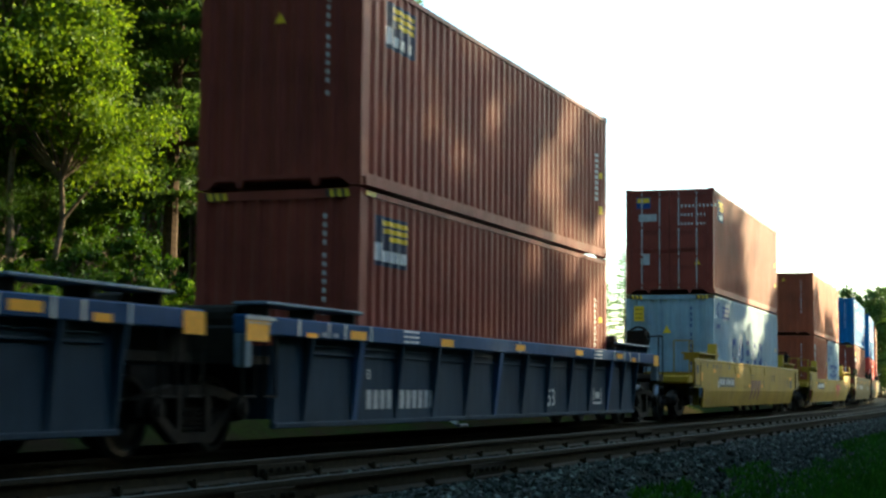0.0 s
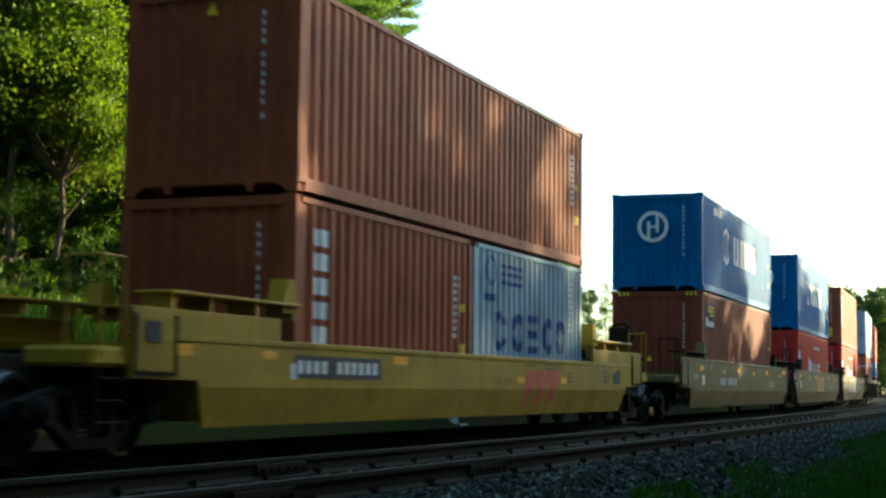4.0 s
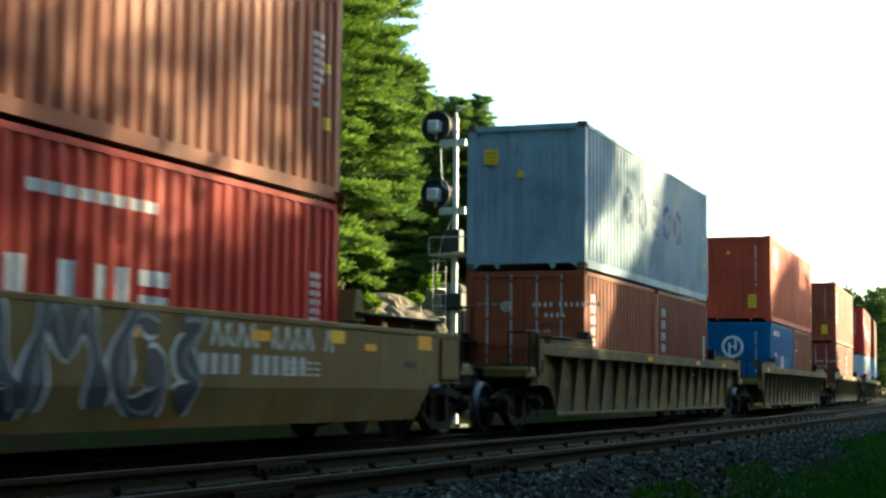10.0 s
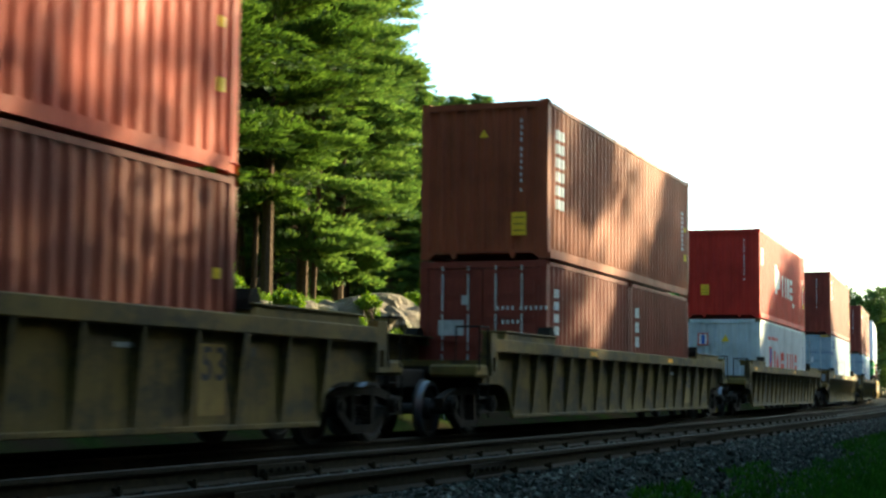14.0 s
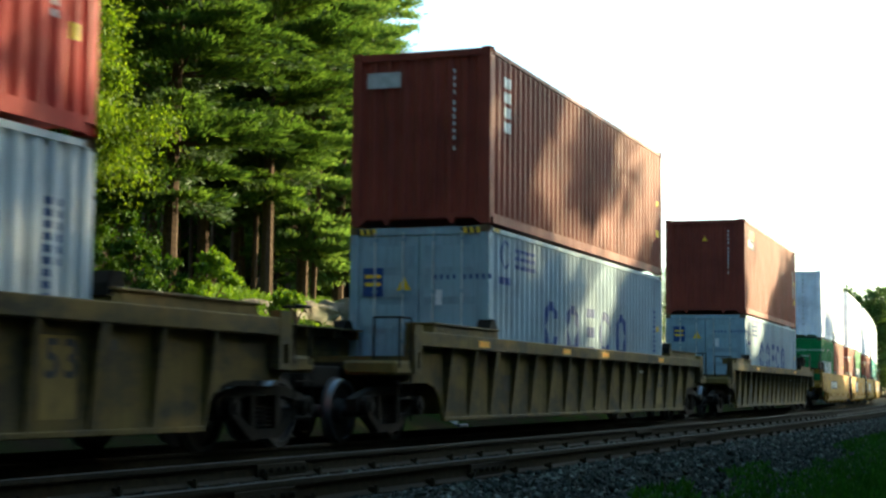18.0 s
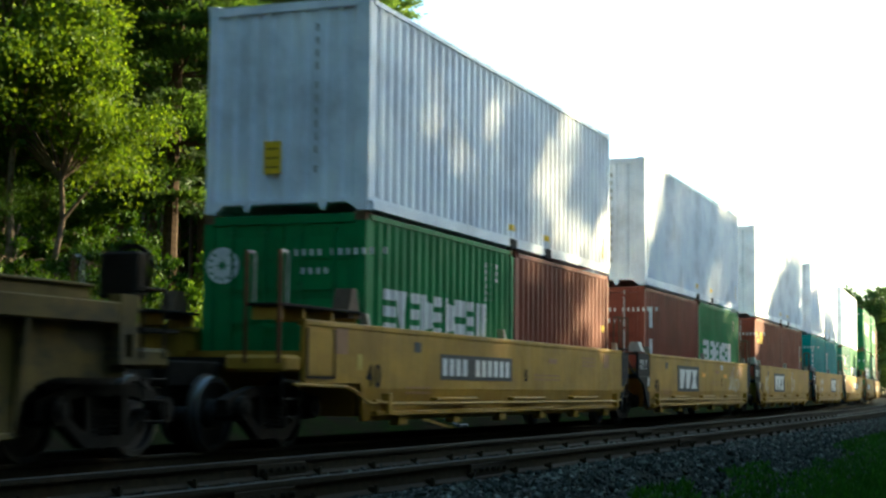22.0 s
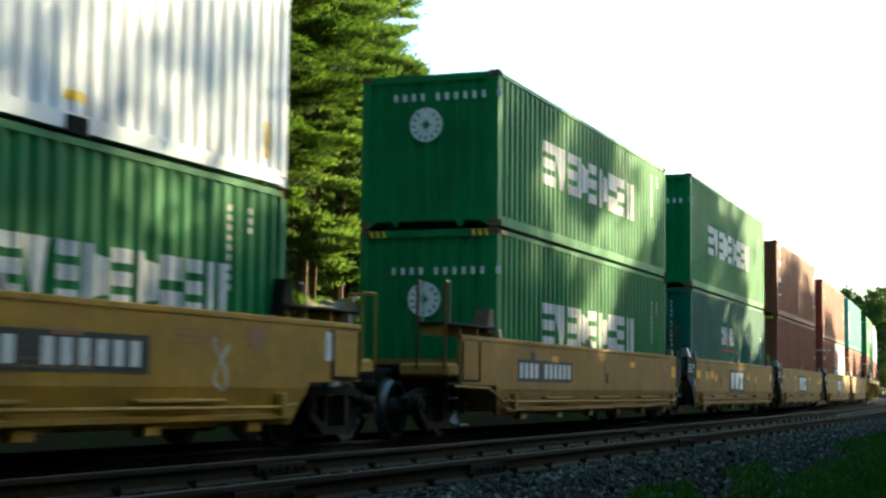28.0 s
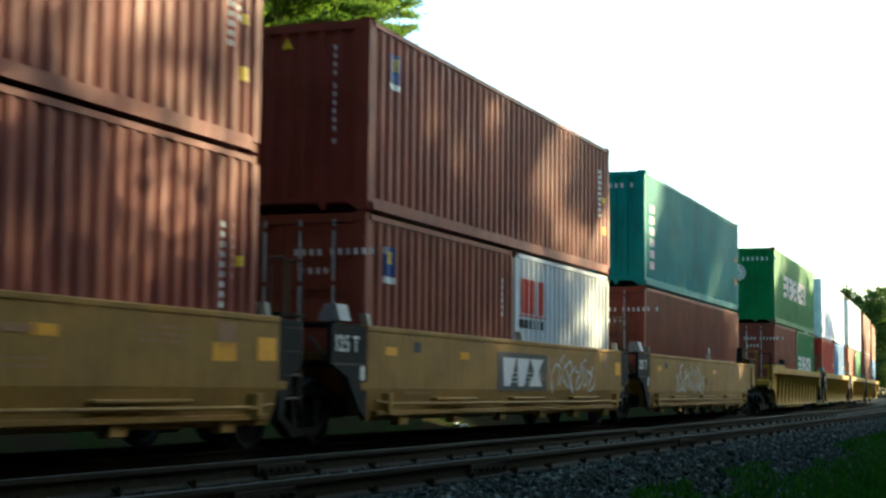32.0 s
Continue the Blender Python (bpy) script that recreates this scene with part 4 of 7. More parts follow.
def bars(x0, x1, z0, z1, groups, material=None, lift=0.004, y=None):
    """Letter-sized plain bars in groups, for the car's mark and number."""
    def add(car):
        n_ = sum(groups) + len(groups) - 1
        step, k = (x1 - x0) / n_, 0
        for g_ in groups:
            for _ in range(g_):
                a = x0 + k * step
                patch(a, a + step * 0.62, z0, z1, material or WHITE, "marking", "", lift, y)(car)
                k += 1
            k += 1
    return add


def number_panel(x0, x1, z0, z1, groups):
    def add(car):
        patch(x0, x1, z0, z1, BLACK, "number_panel", "black painted panel")(car)
        bars(x0 + 0.08, x1 - 0.06, z0 + 0.06, z1 - 0.06, groups)(car)
    return add


def owner_panel(x0, x1, z0, z1):
    """A dark panel with three leaning white shapes and fine stripes across them."""
    def add(car):
        patch(x0, x1, z0, z1, GREYB, "owner_panel", "dark grey painted panel")(car)
        w, h = (x1 - x0 - 0.44) / 3, z1 - z0
        y = -HALF - 0.006
        for k in range(3):
            a = x0 + 0.16 + k * w
            za, zm, zb = z0 + 0.12 * h, z0 + 0.60 * h, z0 + 0.86 * h
            if k < 2:
                pts = [(a + 0.20 * w, za), (a + 0.62 * w, za), (a + 1.04 * w, zb), (a + 0.12 * w, zb)]
            else:
                pts = [(a, za), (a + 0.98 * w, za), (a + 0.70 * w, zm - 0.1 * h), (a + 1.10 * w, zb), (a + 0.08 * w, zb), (a + 0.40 * w, zm - 0.1 * h)]
            bm = bmesh.new()
            prism(bm, pts, y - 0.003, y)
            bmesh.ops.recalc_face_normals(bm, faces=bm.faces)
            part("marking", bm, WHITE, car)
        for k in range(3):
            zz = z0 + (0.22 + 0.12 * k) * h
            patch(x0 + 0.35, x1 - 0.30, zz, zz + 0.018, GREYMARK, "stripe", "", 0.001)(car)
    return add


def stencil(text, x, z, size, material=None):
    def add(car):
        letters(text, x, z, size, material or INK, car)
    return add


def fine_print(x0, z, rows=3, n_=6, material=None):
    def add(car):
        y = -HALF - 0.002
        bs = [(x0 + k * 0.19, x0 + k * 0.19 + 0.14, y - 0.003, y, z - j * 0.07, z - j * 0.07 + 0.028) for j in range(rows) for k in range(n_)]
        tagged(part("print_strip", boxes(*bs), material or GREYMARK, car), kind="stuff")
    return add


def stroke(pts, wide, y, material, name, car):
    """A sprayed stroke: a smooth band through the points (x, z)."""
    bm = bmesh.new()
    q = []
    for i in range(len(pts) - 1):
        p0, p1, p2, p3 = (Vector(pts[max(0, i - 1)]), Vector(pts[i]), Vector(pts[i + 1]), Vector(pts[min(len(pts) - 1, i + 2)]))
        for k in range(6):
            t = k / 6
            q.append(0.5 * (2 * p1 + (p2 - p0) * t + (2 * p0 - 5 * p1 + 4 * p2 - p3) * t * t + (3 * p1 - p0 - 3 * p2 + p3) * t ** 3))
    q.append(Vector(pts[-1]))
    prev = None
    for i, p in enumerate(q):
        d = (q[min(i + 1, len(q) - 1)] - q[max(i - 1, 0)]).normalized()
        u = Vector((-d.y, d.x)) * wide * 0.5 * (0.75 + 0.35 * math.sin(i * 0.6))
        zz = [min(1.50, max(0.42, (p + s_ * u).y)) for s_ in (1, -1)]
        cur = [bm.verts.new(((p + s_ * u).x, y + 0.14 * max(0.0, 0.72 - z_) / 0.42 * 0.64, z_)) for s_, z_ in zip((1, -1), zz)]
        if prev:
            bm.faces.new((prev[0], prev[1], cur[1], cur[0]))
        prev = cur
    part(name, bm, material, car)


def graffiti(car):
    """A large sprayed piece: dark swelling shapes with pale edges and grey light inside, a row of pale curls after it."""
    forms = (((0.05, 1.46), (-0.10, 1.0), (-0.15, 0.50), (0.55, 0.50), (0.95, 0.72), (0.75, 0.98), (0.30, 1.0), (0.80, 1.18), (0.85, 1.40), (0.30, 1.44)),
             ((1.30, 1.44), (1.25, 0.95), (1.10, 0.52), (1.60, 0.58), (1.85, 0.72)),
             ((2.05, 0.50), (2.20, 0.95), (2.45, 1.42), (2.70, 0.95), (2.85, 0.52), (2.60, 0.82)),
             ((3.10, 1.45), (3.20, 0.90), (3.40, 0.50), (3.62, 0.95), (3.85, 0.52), (4.10, 1.0), (4.15, 1.44)),
             ((5.15, 1.38), (4.75, 1.42), (4.50, 1.0), (4.60, 0.58), (5.05, 0.50), (5.25, 0.85), (4.95, 0.92)),
             ((5.60, 1.42), (5.95, 1.40), (5.62, 1.05), (5.90, 0.80), (5.55, 0.52)))
    for k, f in enumerate(forms):
        pts = [(2.55 + (0.8 - x if k == 0 else x), 1.96 - z if k in (1, 3) else z) for x, z in f]
        stroke(pts, 0.46, -HALF - 0.004 - 0.0005 * k, SPRAY_LIGHT, "spray_paint", car)
        stroke(pts, 0.36, -HALF - 0.008 - 0.0005 * k, SPRAY_DARK, "spray_paint", car)
        stroke([(x + 0.03, z - 0.02) for x, z in pts[:-1]], 0.05, -HALF - 0.012, SPRAY_GREY, "spray_paint", car)
    for k in range(11):
        a = 8.75 + k * 0.27
        if k % 5 != 4:
            stroke([(a, 1.16), (a + 0.10, 1.42), (a + 0.18, 1.18), (a + (0.06 if k % 2 else 0.2), 1.26), (a + 0.02, 1.40)], 0.05, -HALF - 0.004, SPRAY_PALE, "spray_paint", car)


def pale_tag(x0, n_, seed):
    """A row of faded pale sprayed curls."""
    def add(car):
        rg = random.Random(seed)
        for k in range(n_):
            a = x0 + k * 0.42
            top = rg.uniform(1.15, 1.4)
            fl = rg.choice((-1, 1))
            ox = a + 0.2
            mid = rg.uniform(0.85, 1.0)
            stroke([(ox + fl * q, z) for q, z in ((-0.12, top), (rg.uniform(-0.2, 0.2), top - 0.12), (rg.uniform(-0.1, 0.2), mid), (rg.uniform(0.0, 0.25), mid - 0.2), (rg.uniform(-0.25, 0.0), mid - 0.1), (rg.uniform(-0.2, 0.1), mid + 0.1), (rg.uniform(0.1, 0.3), top - 0.1))], 0.05, -HALF - 0.004, SPRAY_PALE, "spray_paint", car)
    return add


SPRAY_GREY = plain("grey_blue_spray", (0.16, 0.20, 0.24), 0.6, 0.25, 4)
SPRAY_LIGHT = plain("pale_blue_spray", (0.55, 0.62, 0.66), 0.6, 0.2, 4)
SPRAY_DARK = plain("navy_spray", (0.025, 0.035, 0.055), 0.55, 0.3, 4)
SPRAY_PALE = plain("faded_pale_spray", (0.50, 0.52, 0.50), 0.7, 0.2, 4)
SPRAY_RED = plain("maroon_spray", (0.20, 0.045, 0.03), 0.6, 0.2, 4)


# ---- the train ----
def load(s0, colour, z, length=12.192, height=2.896, front="wall", marks=(), label=""):
    c = container(colour, length, height, front, marks, label)
    RIDES.append((c, s0, length, z))
    return c


SINGLE = (-3.62, -2.15, 15.9, 14.2)
YELLOW_ENDS = (-3.85, -2.3, 16.0, 14.4)
THREE = (-2.08, -1.95, 14.33, 14.2)
THREE_FIRST = (-3.85, -2.35, 14.33, 14.2)
THREE_LAST = (-2.08, -1.95, 16.0, 14.5)
FIVE = (-0.38, -0.28, 12.40, 12.30)
FIVE_FIRST = (-2.2, -0.30, 12.40, 12.30)
FIVE_LAST = (-0.38, -0.28, 13.9, 12.2)
STD, HIGH = 2.591, 2.896


def stack(s0, lower, upper, heights):
    """Loads one well: lower and upper are lists of (colour, length, front, marks, label)."""
    z = FLOOR
    for row, h in ((lower, heights[0]), (upper, heights[1])):
        x = s0
        for colour, length, front, marks, label in row:
            load(x, colour, z, length, h, front, marks, label)
            x += length + 0.076
        z += h + 0.02


F40, F20 = 12.192, 6.058
PL = (end_code(), triangle(0.25, 1.0), rear_tags(), small_print(0.7, 1.9, 2))
PLU = (end_code(), triangle(0.0, 2.3), rear_tags(), small_print(0.7, 2.0, 2))
HZ = (hazard(), end_code(), triangle(0.20, 1.1), rear_tags(), small_print(0.75, 2.0, 2))

def blue_pipes(car):
    """Two thin pipes under the top sill."""
    for z in (1.22, 1.13):
        part("side_pipe", tubes(0.016, [(-1.6, -HALF + 0.12, z), (13.8, -HALF + 0.12, z)]), CAR_PAINT["slate_car"], car)


# the blue cars
PALE_STRIP = plain("pale_stripe_marking", (0.5, 0.5, 0.46), 0.6, 0.2, 8)
BLUE_PATCH = (patch(-3.40, -2.86, 1.23, 1.46, AMBER, "reflective_tape"), patch(-3.40, -2.70, 1.47, 1.505, PALE_STRIP, "stripe", "pale painted stripe"), patch(13.5, 13.8, 1.315, 1.40, AMBER, "reflective_tape"), fine_print(-3.35, 1.49, 2, 3, GREYMARK), tape(5.83, 9.32, 12.26, z=1.36, lift=0.002, w=0.48, h=0.10),
              patch(-0.67, -0.18, 1.33, 1.44, AMBER, "reflective_tape"), patch(-1.90, -1.62, 1.315, 1.37, AMBER, "reflective_tape"), patch(2.47, 2.96, 1.33, 1.44, AMBER, "reflective_tape"),
              *[patch(x, x + 0.05, 1.315, 1.51, PALE_STRIP, "stripe", "pale painted stripe") for x in (-2.13, -1.32, -0.85, -0.06, 6.02, 12.08, 12.87, 13.33, 14.08)],
              fine_print(1.08, 1.48, 3, 3, WHITE), fine_print(10.6, 1.46, 3, 3, WHITE), bars(0.16, 2.62, 0.45, 0.70, (4, 6), GREYMARK, 0.0, -HALF + 0.137),
              lambda c: letters("B", -0.14, 0.84, 0.18, GREYMARK, c, -HALF + 0.002),
              lambda c: letters("53", 8.02, 0.44, 0.42, GREYMARK, c, -HALF + 0.136), patch(11.0, 11.6, 0.45, 0.49, GREYMARK, "stencil_line", "", 0.0, -HALF + 0.137), patch(11.0, 11.05, 0.49, 0.75, GREYMARK, "stencil_line", "", 0.0, -HALF + 0.137), patch(11.55, 11.6, 0.49, 0.75, GREYMARK, "stencil_line", "", 0.0, -HALF + 0.137), patch(11.15, 11.45, 0.56, 0.68, GREYMARK, "stencil_box", "", 0.0, -HALF + 0.137),
              blue_pipes, lambda c: letters("40", -1.15, 1.335, 0.08, WHITE, c), lambda c: letters("45", -1.48, 1.335, 0.08, WHITE, c))
BLUE_RIBS = (-1.69, *[-0.25 + 1.36 * k for k in range(10)], 13.05, 14.08)
for s0, x1, f_, a_ in ((-1.5, 15.5, "open", "linked_bare"), (18.24, 15.87, "linked", "open")):
    well_car("ribbed", "slate_car", s0, (-3.41, -2.46, x1, 14.15), "slate-blue ribbed well car with navy top sill and amber tape", f_, a_,
             patches=(*BLUE_PATCH, patch(x1 - 0.45, x1 - 0.02, 1.26, 1.50, AMBER, "reflective_tape", "", 0.006)), trim="blue_car", ribs=BLUE_RIBS, posts=(1, 5, 10), arched=False, brake=True)
stack(18.24, [("darkbrown", F40, "wall", (*HZ, side_logo(0.5, 1.7, 1.90, 2.58)), "brown corrugated container with a square navy and yellow sign")],
      [("darkbrown", F40, "wall", (*PLU, side_logo(0.8, 1.85, 2.0, 2.66)), "brown corrugated container stacked on a brown one")], (HIGH, HIGH))

# two yellow cars
FADED_BROWN = plain("faded_brown_marking", (0.26, 0.15, 0.02), 0.7, 0.2, 4)
OLIVE = plain("dull_yellow_marking", (0.30, 0.21, 0.02), 0.6, 0.2, 4)
MAROON = plain("faded_maroon_marking", (0.15, 0.05, 0.014), 0.6, 0.2, 5)
SIGN_RED = plain("sign_red_marking", (0.48, 0.065, 0.03), 0.6, 0.2, 5)


def red_sign(x0, paint_=None):
    """The owner's sign as plain slanting red shapes."""
    def add(car):
        y = -HALF - 0.002
        for k in range(3):
            a = x0 + k * 0.66
            for pts in ([(a, 0.84), (a + 0.60, 0.84), (a + 0.66, 1.05), (a + 0.06, 1.05)], [(a + 0.02, 0.74), (a + 0.44, 0.74), (a + 0.58, 0.84), (a + 0.02, 0.84)]):
                bm = bmesh.new()
                prism(bm, pts, y - 0.003, y)
                bmesh.ops.recalc_face_normals(bm, faces=bm.faces)
                part("marking", bm, paint_ or SIGN_RED, car)
            bm = bmesh.new()
            q = [bm.verts.new((a + u, y - 0.004 + 0.09 * (0.72 - z) / 0.42, z)) for u, z in ((0.02, 0.735), (0.44, 0.735), (0.16, 0.47), (-0.04, 0.47))]
            bm.faces.new(q)
            part("marking", bm, paint_ or SIGN_RED, car)
    return add


def sign_wedges(x0):
    """Three plain red wedges on the yellow panel."""
    def add(car):
        for k in range(3):
            a = x0 + 0.65 * k
            bm = bmesh.new()
            prism(bm, [(a + 0.14, 0.80), (a + 0.40, 0.80), (a + 0.60, 1.25), (a, 1.25)], -HALF - 0.010, -HALF - 0.007)
            bmesh.ops.recalc_face_normals(bm, faces=bm.faces)
            part("marking", bm, SIGN_RED, car)
    return add


def yellow_fittings(car):
    """Stiffening plates and small pale guides along the top of the side, dark stencils beside them."""
    mat = CAR_PAINT["yellow_car"]
    for x in (2.76, 5.6, 8.4):
        bm = bmesh.new()
        prism(bm, [(x - 0.75, 1.44), (x - 0.55, 1.22), (x + 0.75, 1.22), (x + 0.95, 1.44)], -HALF - 0.014, -HALF + 0.002)
        bmesh.ops.recalc_face_normals(bm, faces=bm.faces)
        part("stiffening_plate", bm, mat, car)
        bm = bmesh.new()
        prism(bm, [(x - 0.10, 1.52), (x + 0.16, 1.52), (x + 0.02, 1.66), (x - 0.06, 1.66)], -HALF + 0.03, -HALF + 0.13)
        bmesh.ops.recalc_face_normals(bm, faces=bm.faces)
        part("guide", bm, BARE, car, "pale worn guide")
    for x, w in ((-2.1, 0.10), (-1.3, 0.12), (-0.75, 0.12), (-0.12, 0.10), (1.17, 0.16)):
        patch(x, x + w, 1.32, 1.43, GREYB, "stencil_box")(car)


def yellow_patch(seed):
    mid = 5.0 if seed == 1 else 8.1
    return (*((yellow_fittings,) if seed == 1 else ()), tape(*(() if seed == 1 else (-3.2,)), 2.5, 13.6, z=1.10 if seed == 1 else 1.04, w=0.5), tape(-1.2, z=1.2 if seed == 1 else 1.04, w=0.35, h=0.09), tape(mid - 0.42, mid + 2.02, z=0.83, w=0.38, h=0.10), number_panel(-0.4, 2.1, 0.83, 1.10, (4, 6)),
            red_sign(mid, MAROON if seed == 1 else None), fine_print(mid, 1.18, 2, 3, BLACK), fine_print(mid + 2.45, 1.0, 3, 2, BLACK), bars(mid - 1.35, mid - 0.65, 0.80, 0.90, (2, 3), FADED_BROWN, 0.0), lambda c: letters("53", 13.0, 0.86, 0.36, BLACK, c), patch(13.7, 14.2, 0.84, 1.12, GREYB, "stencil_box"), fine_print(9.2, 1.2, 3, 5, BLACK),
            patch(-3.62, -3.36, 1.16, 1.36, GREYB, "card_holder", "dark card holder", 0.024), *((patch(-3.2, -2.72, 0.98, 1.19, AMBER, "reflective_tape", "amber reflective tape"),) if seed == 1 else ()), patch(-0.5, -0.3, 0.82, 1.0, WHITE, "route_card", "white paper card"))


for s0 in (41.89, 65.47):
    well_car("smooth", "yellow_car", s0, YELLOW_ENDS, "yellow plated well car with drawn-in lower side and walkways", patches=yellow_patch(1 if s0 < 60 else 2), ztop=1.50 if s0 < 60 else 1.22)
stack(41.89, [("greyblue", F40, "wall", (hazard(), COSCO_LOW, small_ship, sticker(0.85, 2.15, 0.28, 0.42), triangle(0.07, 1.92, 0.12), end_code(-0.6, None, 11, 0.09, NAVY), small_print(0.8, 2.3, 2, NAVY), rear_tags()), "pale grey-blue container with large navy rings, in a yellow car")],
      [("darkbrown", F40, "doors", (side_logo(0.7, 1.6, 2.05, 2.66), end_plate(0.52, 0.92, 2.36, 2.68, NAVY, "sign", "navy sign with a yellow bar", -0.006), end_plate(0.55, 0.89, 2.52, 2.65, YELLOW, "marking", "", -0.010), triangle(-0.78, 0.85), end_plate(0.55, 0.80, 0.8, 1.1, GREYMARK), end_plate(0.35, 0.85, 2.0, 2.2, GREYMARK, "marking", "", -0.006), end_code(-0.35, 2.45, 9, 0.08, None, True), end_code(-0.35, 2.2, 7, 0.07, None, True), end_code(-0.35, 1.95, 7, 0.07, None, True), rear_tags()), "dark brown container with its locked doors facing forward")], (HIGH, HIGH))
stack(65.47, [("rustbrown", F20, "wall", (*PL, side_column(0.5, 0.95, 0.5, 2.3, 6)), "rusty brown short container with a white upright mark"),
              ("greyblue", F20, "wall", (side_rings([(1.31, 0.31, "c"), (2.25, 0.34, "o"), (3.12, 0.32, "s"), (3.95, 0.29, "c"), (4.72, 0.31, "o")], 0.33, 1.20, 0.15, NAVY), small_ship, small_print(0.7, 2.2, 2)), "pale blue short container with navy rings")],
      [("rustbrown", F40, "wall", (*PLU,), "rusty brown container lying on two short ones")], (STD, STD))

# the dusty three-unit car
SOOT = plain("faded_black_marking", (0.040, 0.032, 0.018), 0.7, 0.25, 5)
TAN = (tape(-1.4, 4.2, 9.6, z=1.24, w=0.45, h=0.12), tape(1.9, 7.0, 12.6, z=1.2, w=0.36, h=0.09), fine_print(-2.2, 1.1, 2, 3), patch(-1.1, -0.85, 0.88, 1.12, WHITE, "route_card", "white paper card"),
       patch(-0.6, -0.57, 1.28, 1.44, WHITE), patch(0.1, 0.13, 1.28, 1.44, WHITE), fine_print(10.4, 1.0, 3, 5))
well_car("smooth", "tan_car", 89.4, THREE_FIRST, "dusty tan plated end unit of a three-unit well car", "open", "joint", (*TAN, bars(1.45, 4.15, 0.88, 1.08, (4, 6), GREYMARK), patch(13.25, 14.15, 1.30, 1.42, AMBER, "reflective_tape", "amber reflective tape")))
well_car("smooth", "tan_car", 108.95, THREE, "dusty tan plated middle unit of a three-unit well car", "shared", "joint", (*TAN, stencil("53", -2.0, 0.75, 0.42, SOOT), patch(4.95, 7.6, 0.735, 1.32, OLIVE, "owner_panel", "yellow painted panel"), sign_wedges(5.3)))
well_car("smooth", "tan_car", 128.64, THREE_LAST, "dusty tan plated unit with navy and pale sprayed graffiti", "shared", "open", (*TAN, stencil("53", -2.0, 0.75, 0.42, SOOT), graffiti, bars(8.5, 11.0, 0.86, 1.08, (4, 6), GREYMARK), patch(11.58, 11.98, 1.27, 1.43, YELLOW, "reflective_tape", "yellow reflective tape", 0.008), patch(14.36, 14.85, 1.26, 1.46, AMBER, "reflective_tape"), patch(13.9, 14.3, 1.02, 1.10, BLACK, "marking")))
stack(89.4, [("brown", F40, "wall", (*HZ, side_logo(0.55, 1.74, 1.9, 2.58)), "brown corrugated container with a square navy and yellow sign")], [("blue", F40, "wall", blue_marks(F40, STD), "blue container with a white ring and white blocks")], (HIGH, STD))
KL = (end_code(), side_block(0.25, 0.85, 1.40, 1.82), side_shapes(3.75, 5.1, 0.75, 1.62, "w", None, 0.9), side_shapes(5.4, 8.4, 0.75, 1.42, "iipe", None, 0.74), side_row(5.8, 8.0, 2.0, 2.12, 8), small_print(0.7, 1.6, 2))
KL_HIGH = (end_code(), side_block(0.45, 0.95, 1.75, 2.3), side_shapes(3.75, 5.0, 1.0, 2.0, "w", None, 0.9), side_shapes(5.3, 8.6, 1.0, 1.75, "iipe", None, 0.72), side_row(8.3, 9.0, 0.75, 0.9, 4), sticker(0.55, 0.75), small_print(0.7, 1.9, 2), rear_tags())
stack(108.95, [("red", F40, "wall", KL, "red container with white blocks, in a tan car")], [("blue", F40, "wall", (*blue_marks(F40, HIGH), sticker(0.85, 1.55, 0.3, 0.28), sticker(0.85, 1.95, 0.3, 0.2)), "blue container with a white ring and two yellow stickers")], (STD, HIGH))
stack(128.64, [("red", F40, "wall", KL, "red container with white blocks, in a sprayed tan car")], [("rustbrown", F40, "wall", (*PLU, sticker(-0.62, 0.40, 0.28, 0.45), side_column(0.56, 0.98, 0.95, 2.55, 6)), "rusty brown container with a white upright mark on a red one")], (STD, HIGH))

# six ribbed dun cars
MUSTARD = plain("mustard_paint", (0.17, 0.115, 0.02), 0.7, 0.25, 4)
for k, s0 in enumerate((151.98, 175.68, 199.26, 222.96, 246.1, 269.98)):
    well_car("ribbed", "brown_car", s0, SINGLE, "dun brown ribbed steel well car, dusty and worn", ribs=[-2.1 + 1.02 * q for q in range(17)], posts=(2, 14), brake=k == 5, patches=(tape(*((4.4, 9.7, 13.2), (-2.4,), (2.2, 8.9), (-2.5, 7.0), (-1.0, 3.5, 6.2, 11.0), (1.0, 10.0))[k], z=1.36, w=0.48, h=0.10),
             patch(11.35, 11.92, 0.42, 1.18, MUSTARD, "repainted_patch", "mustard repainted patch", 0.0, -HALF + 0.137), (lambda c: letters("53", 11.40, 0.80, 0.50, BLACK, c, -HALF + 0.130)), patch(12.29, 12.37, 1.06, 1.16, GREYB, "stencil_box", "", 0.0, -HALF + 0.02), patch(0.6, 0.95, 0.7, 0.95, SOOT, "stencil_box", "", 0.0, -HALF + 0.137), patch(9.8, 10.3, 1.10, 1.15, GREYMARK, "marking", "", 0.0, -HALF + 0.137)))
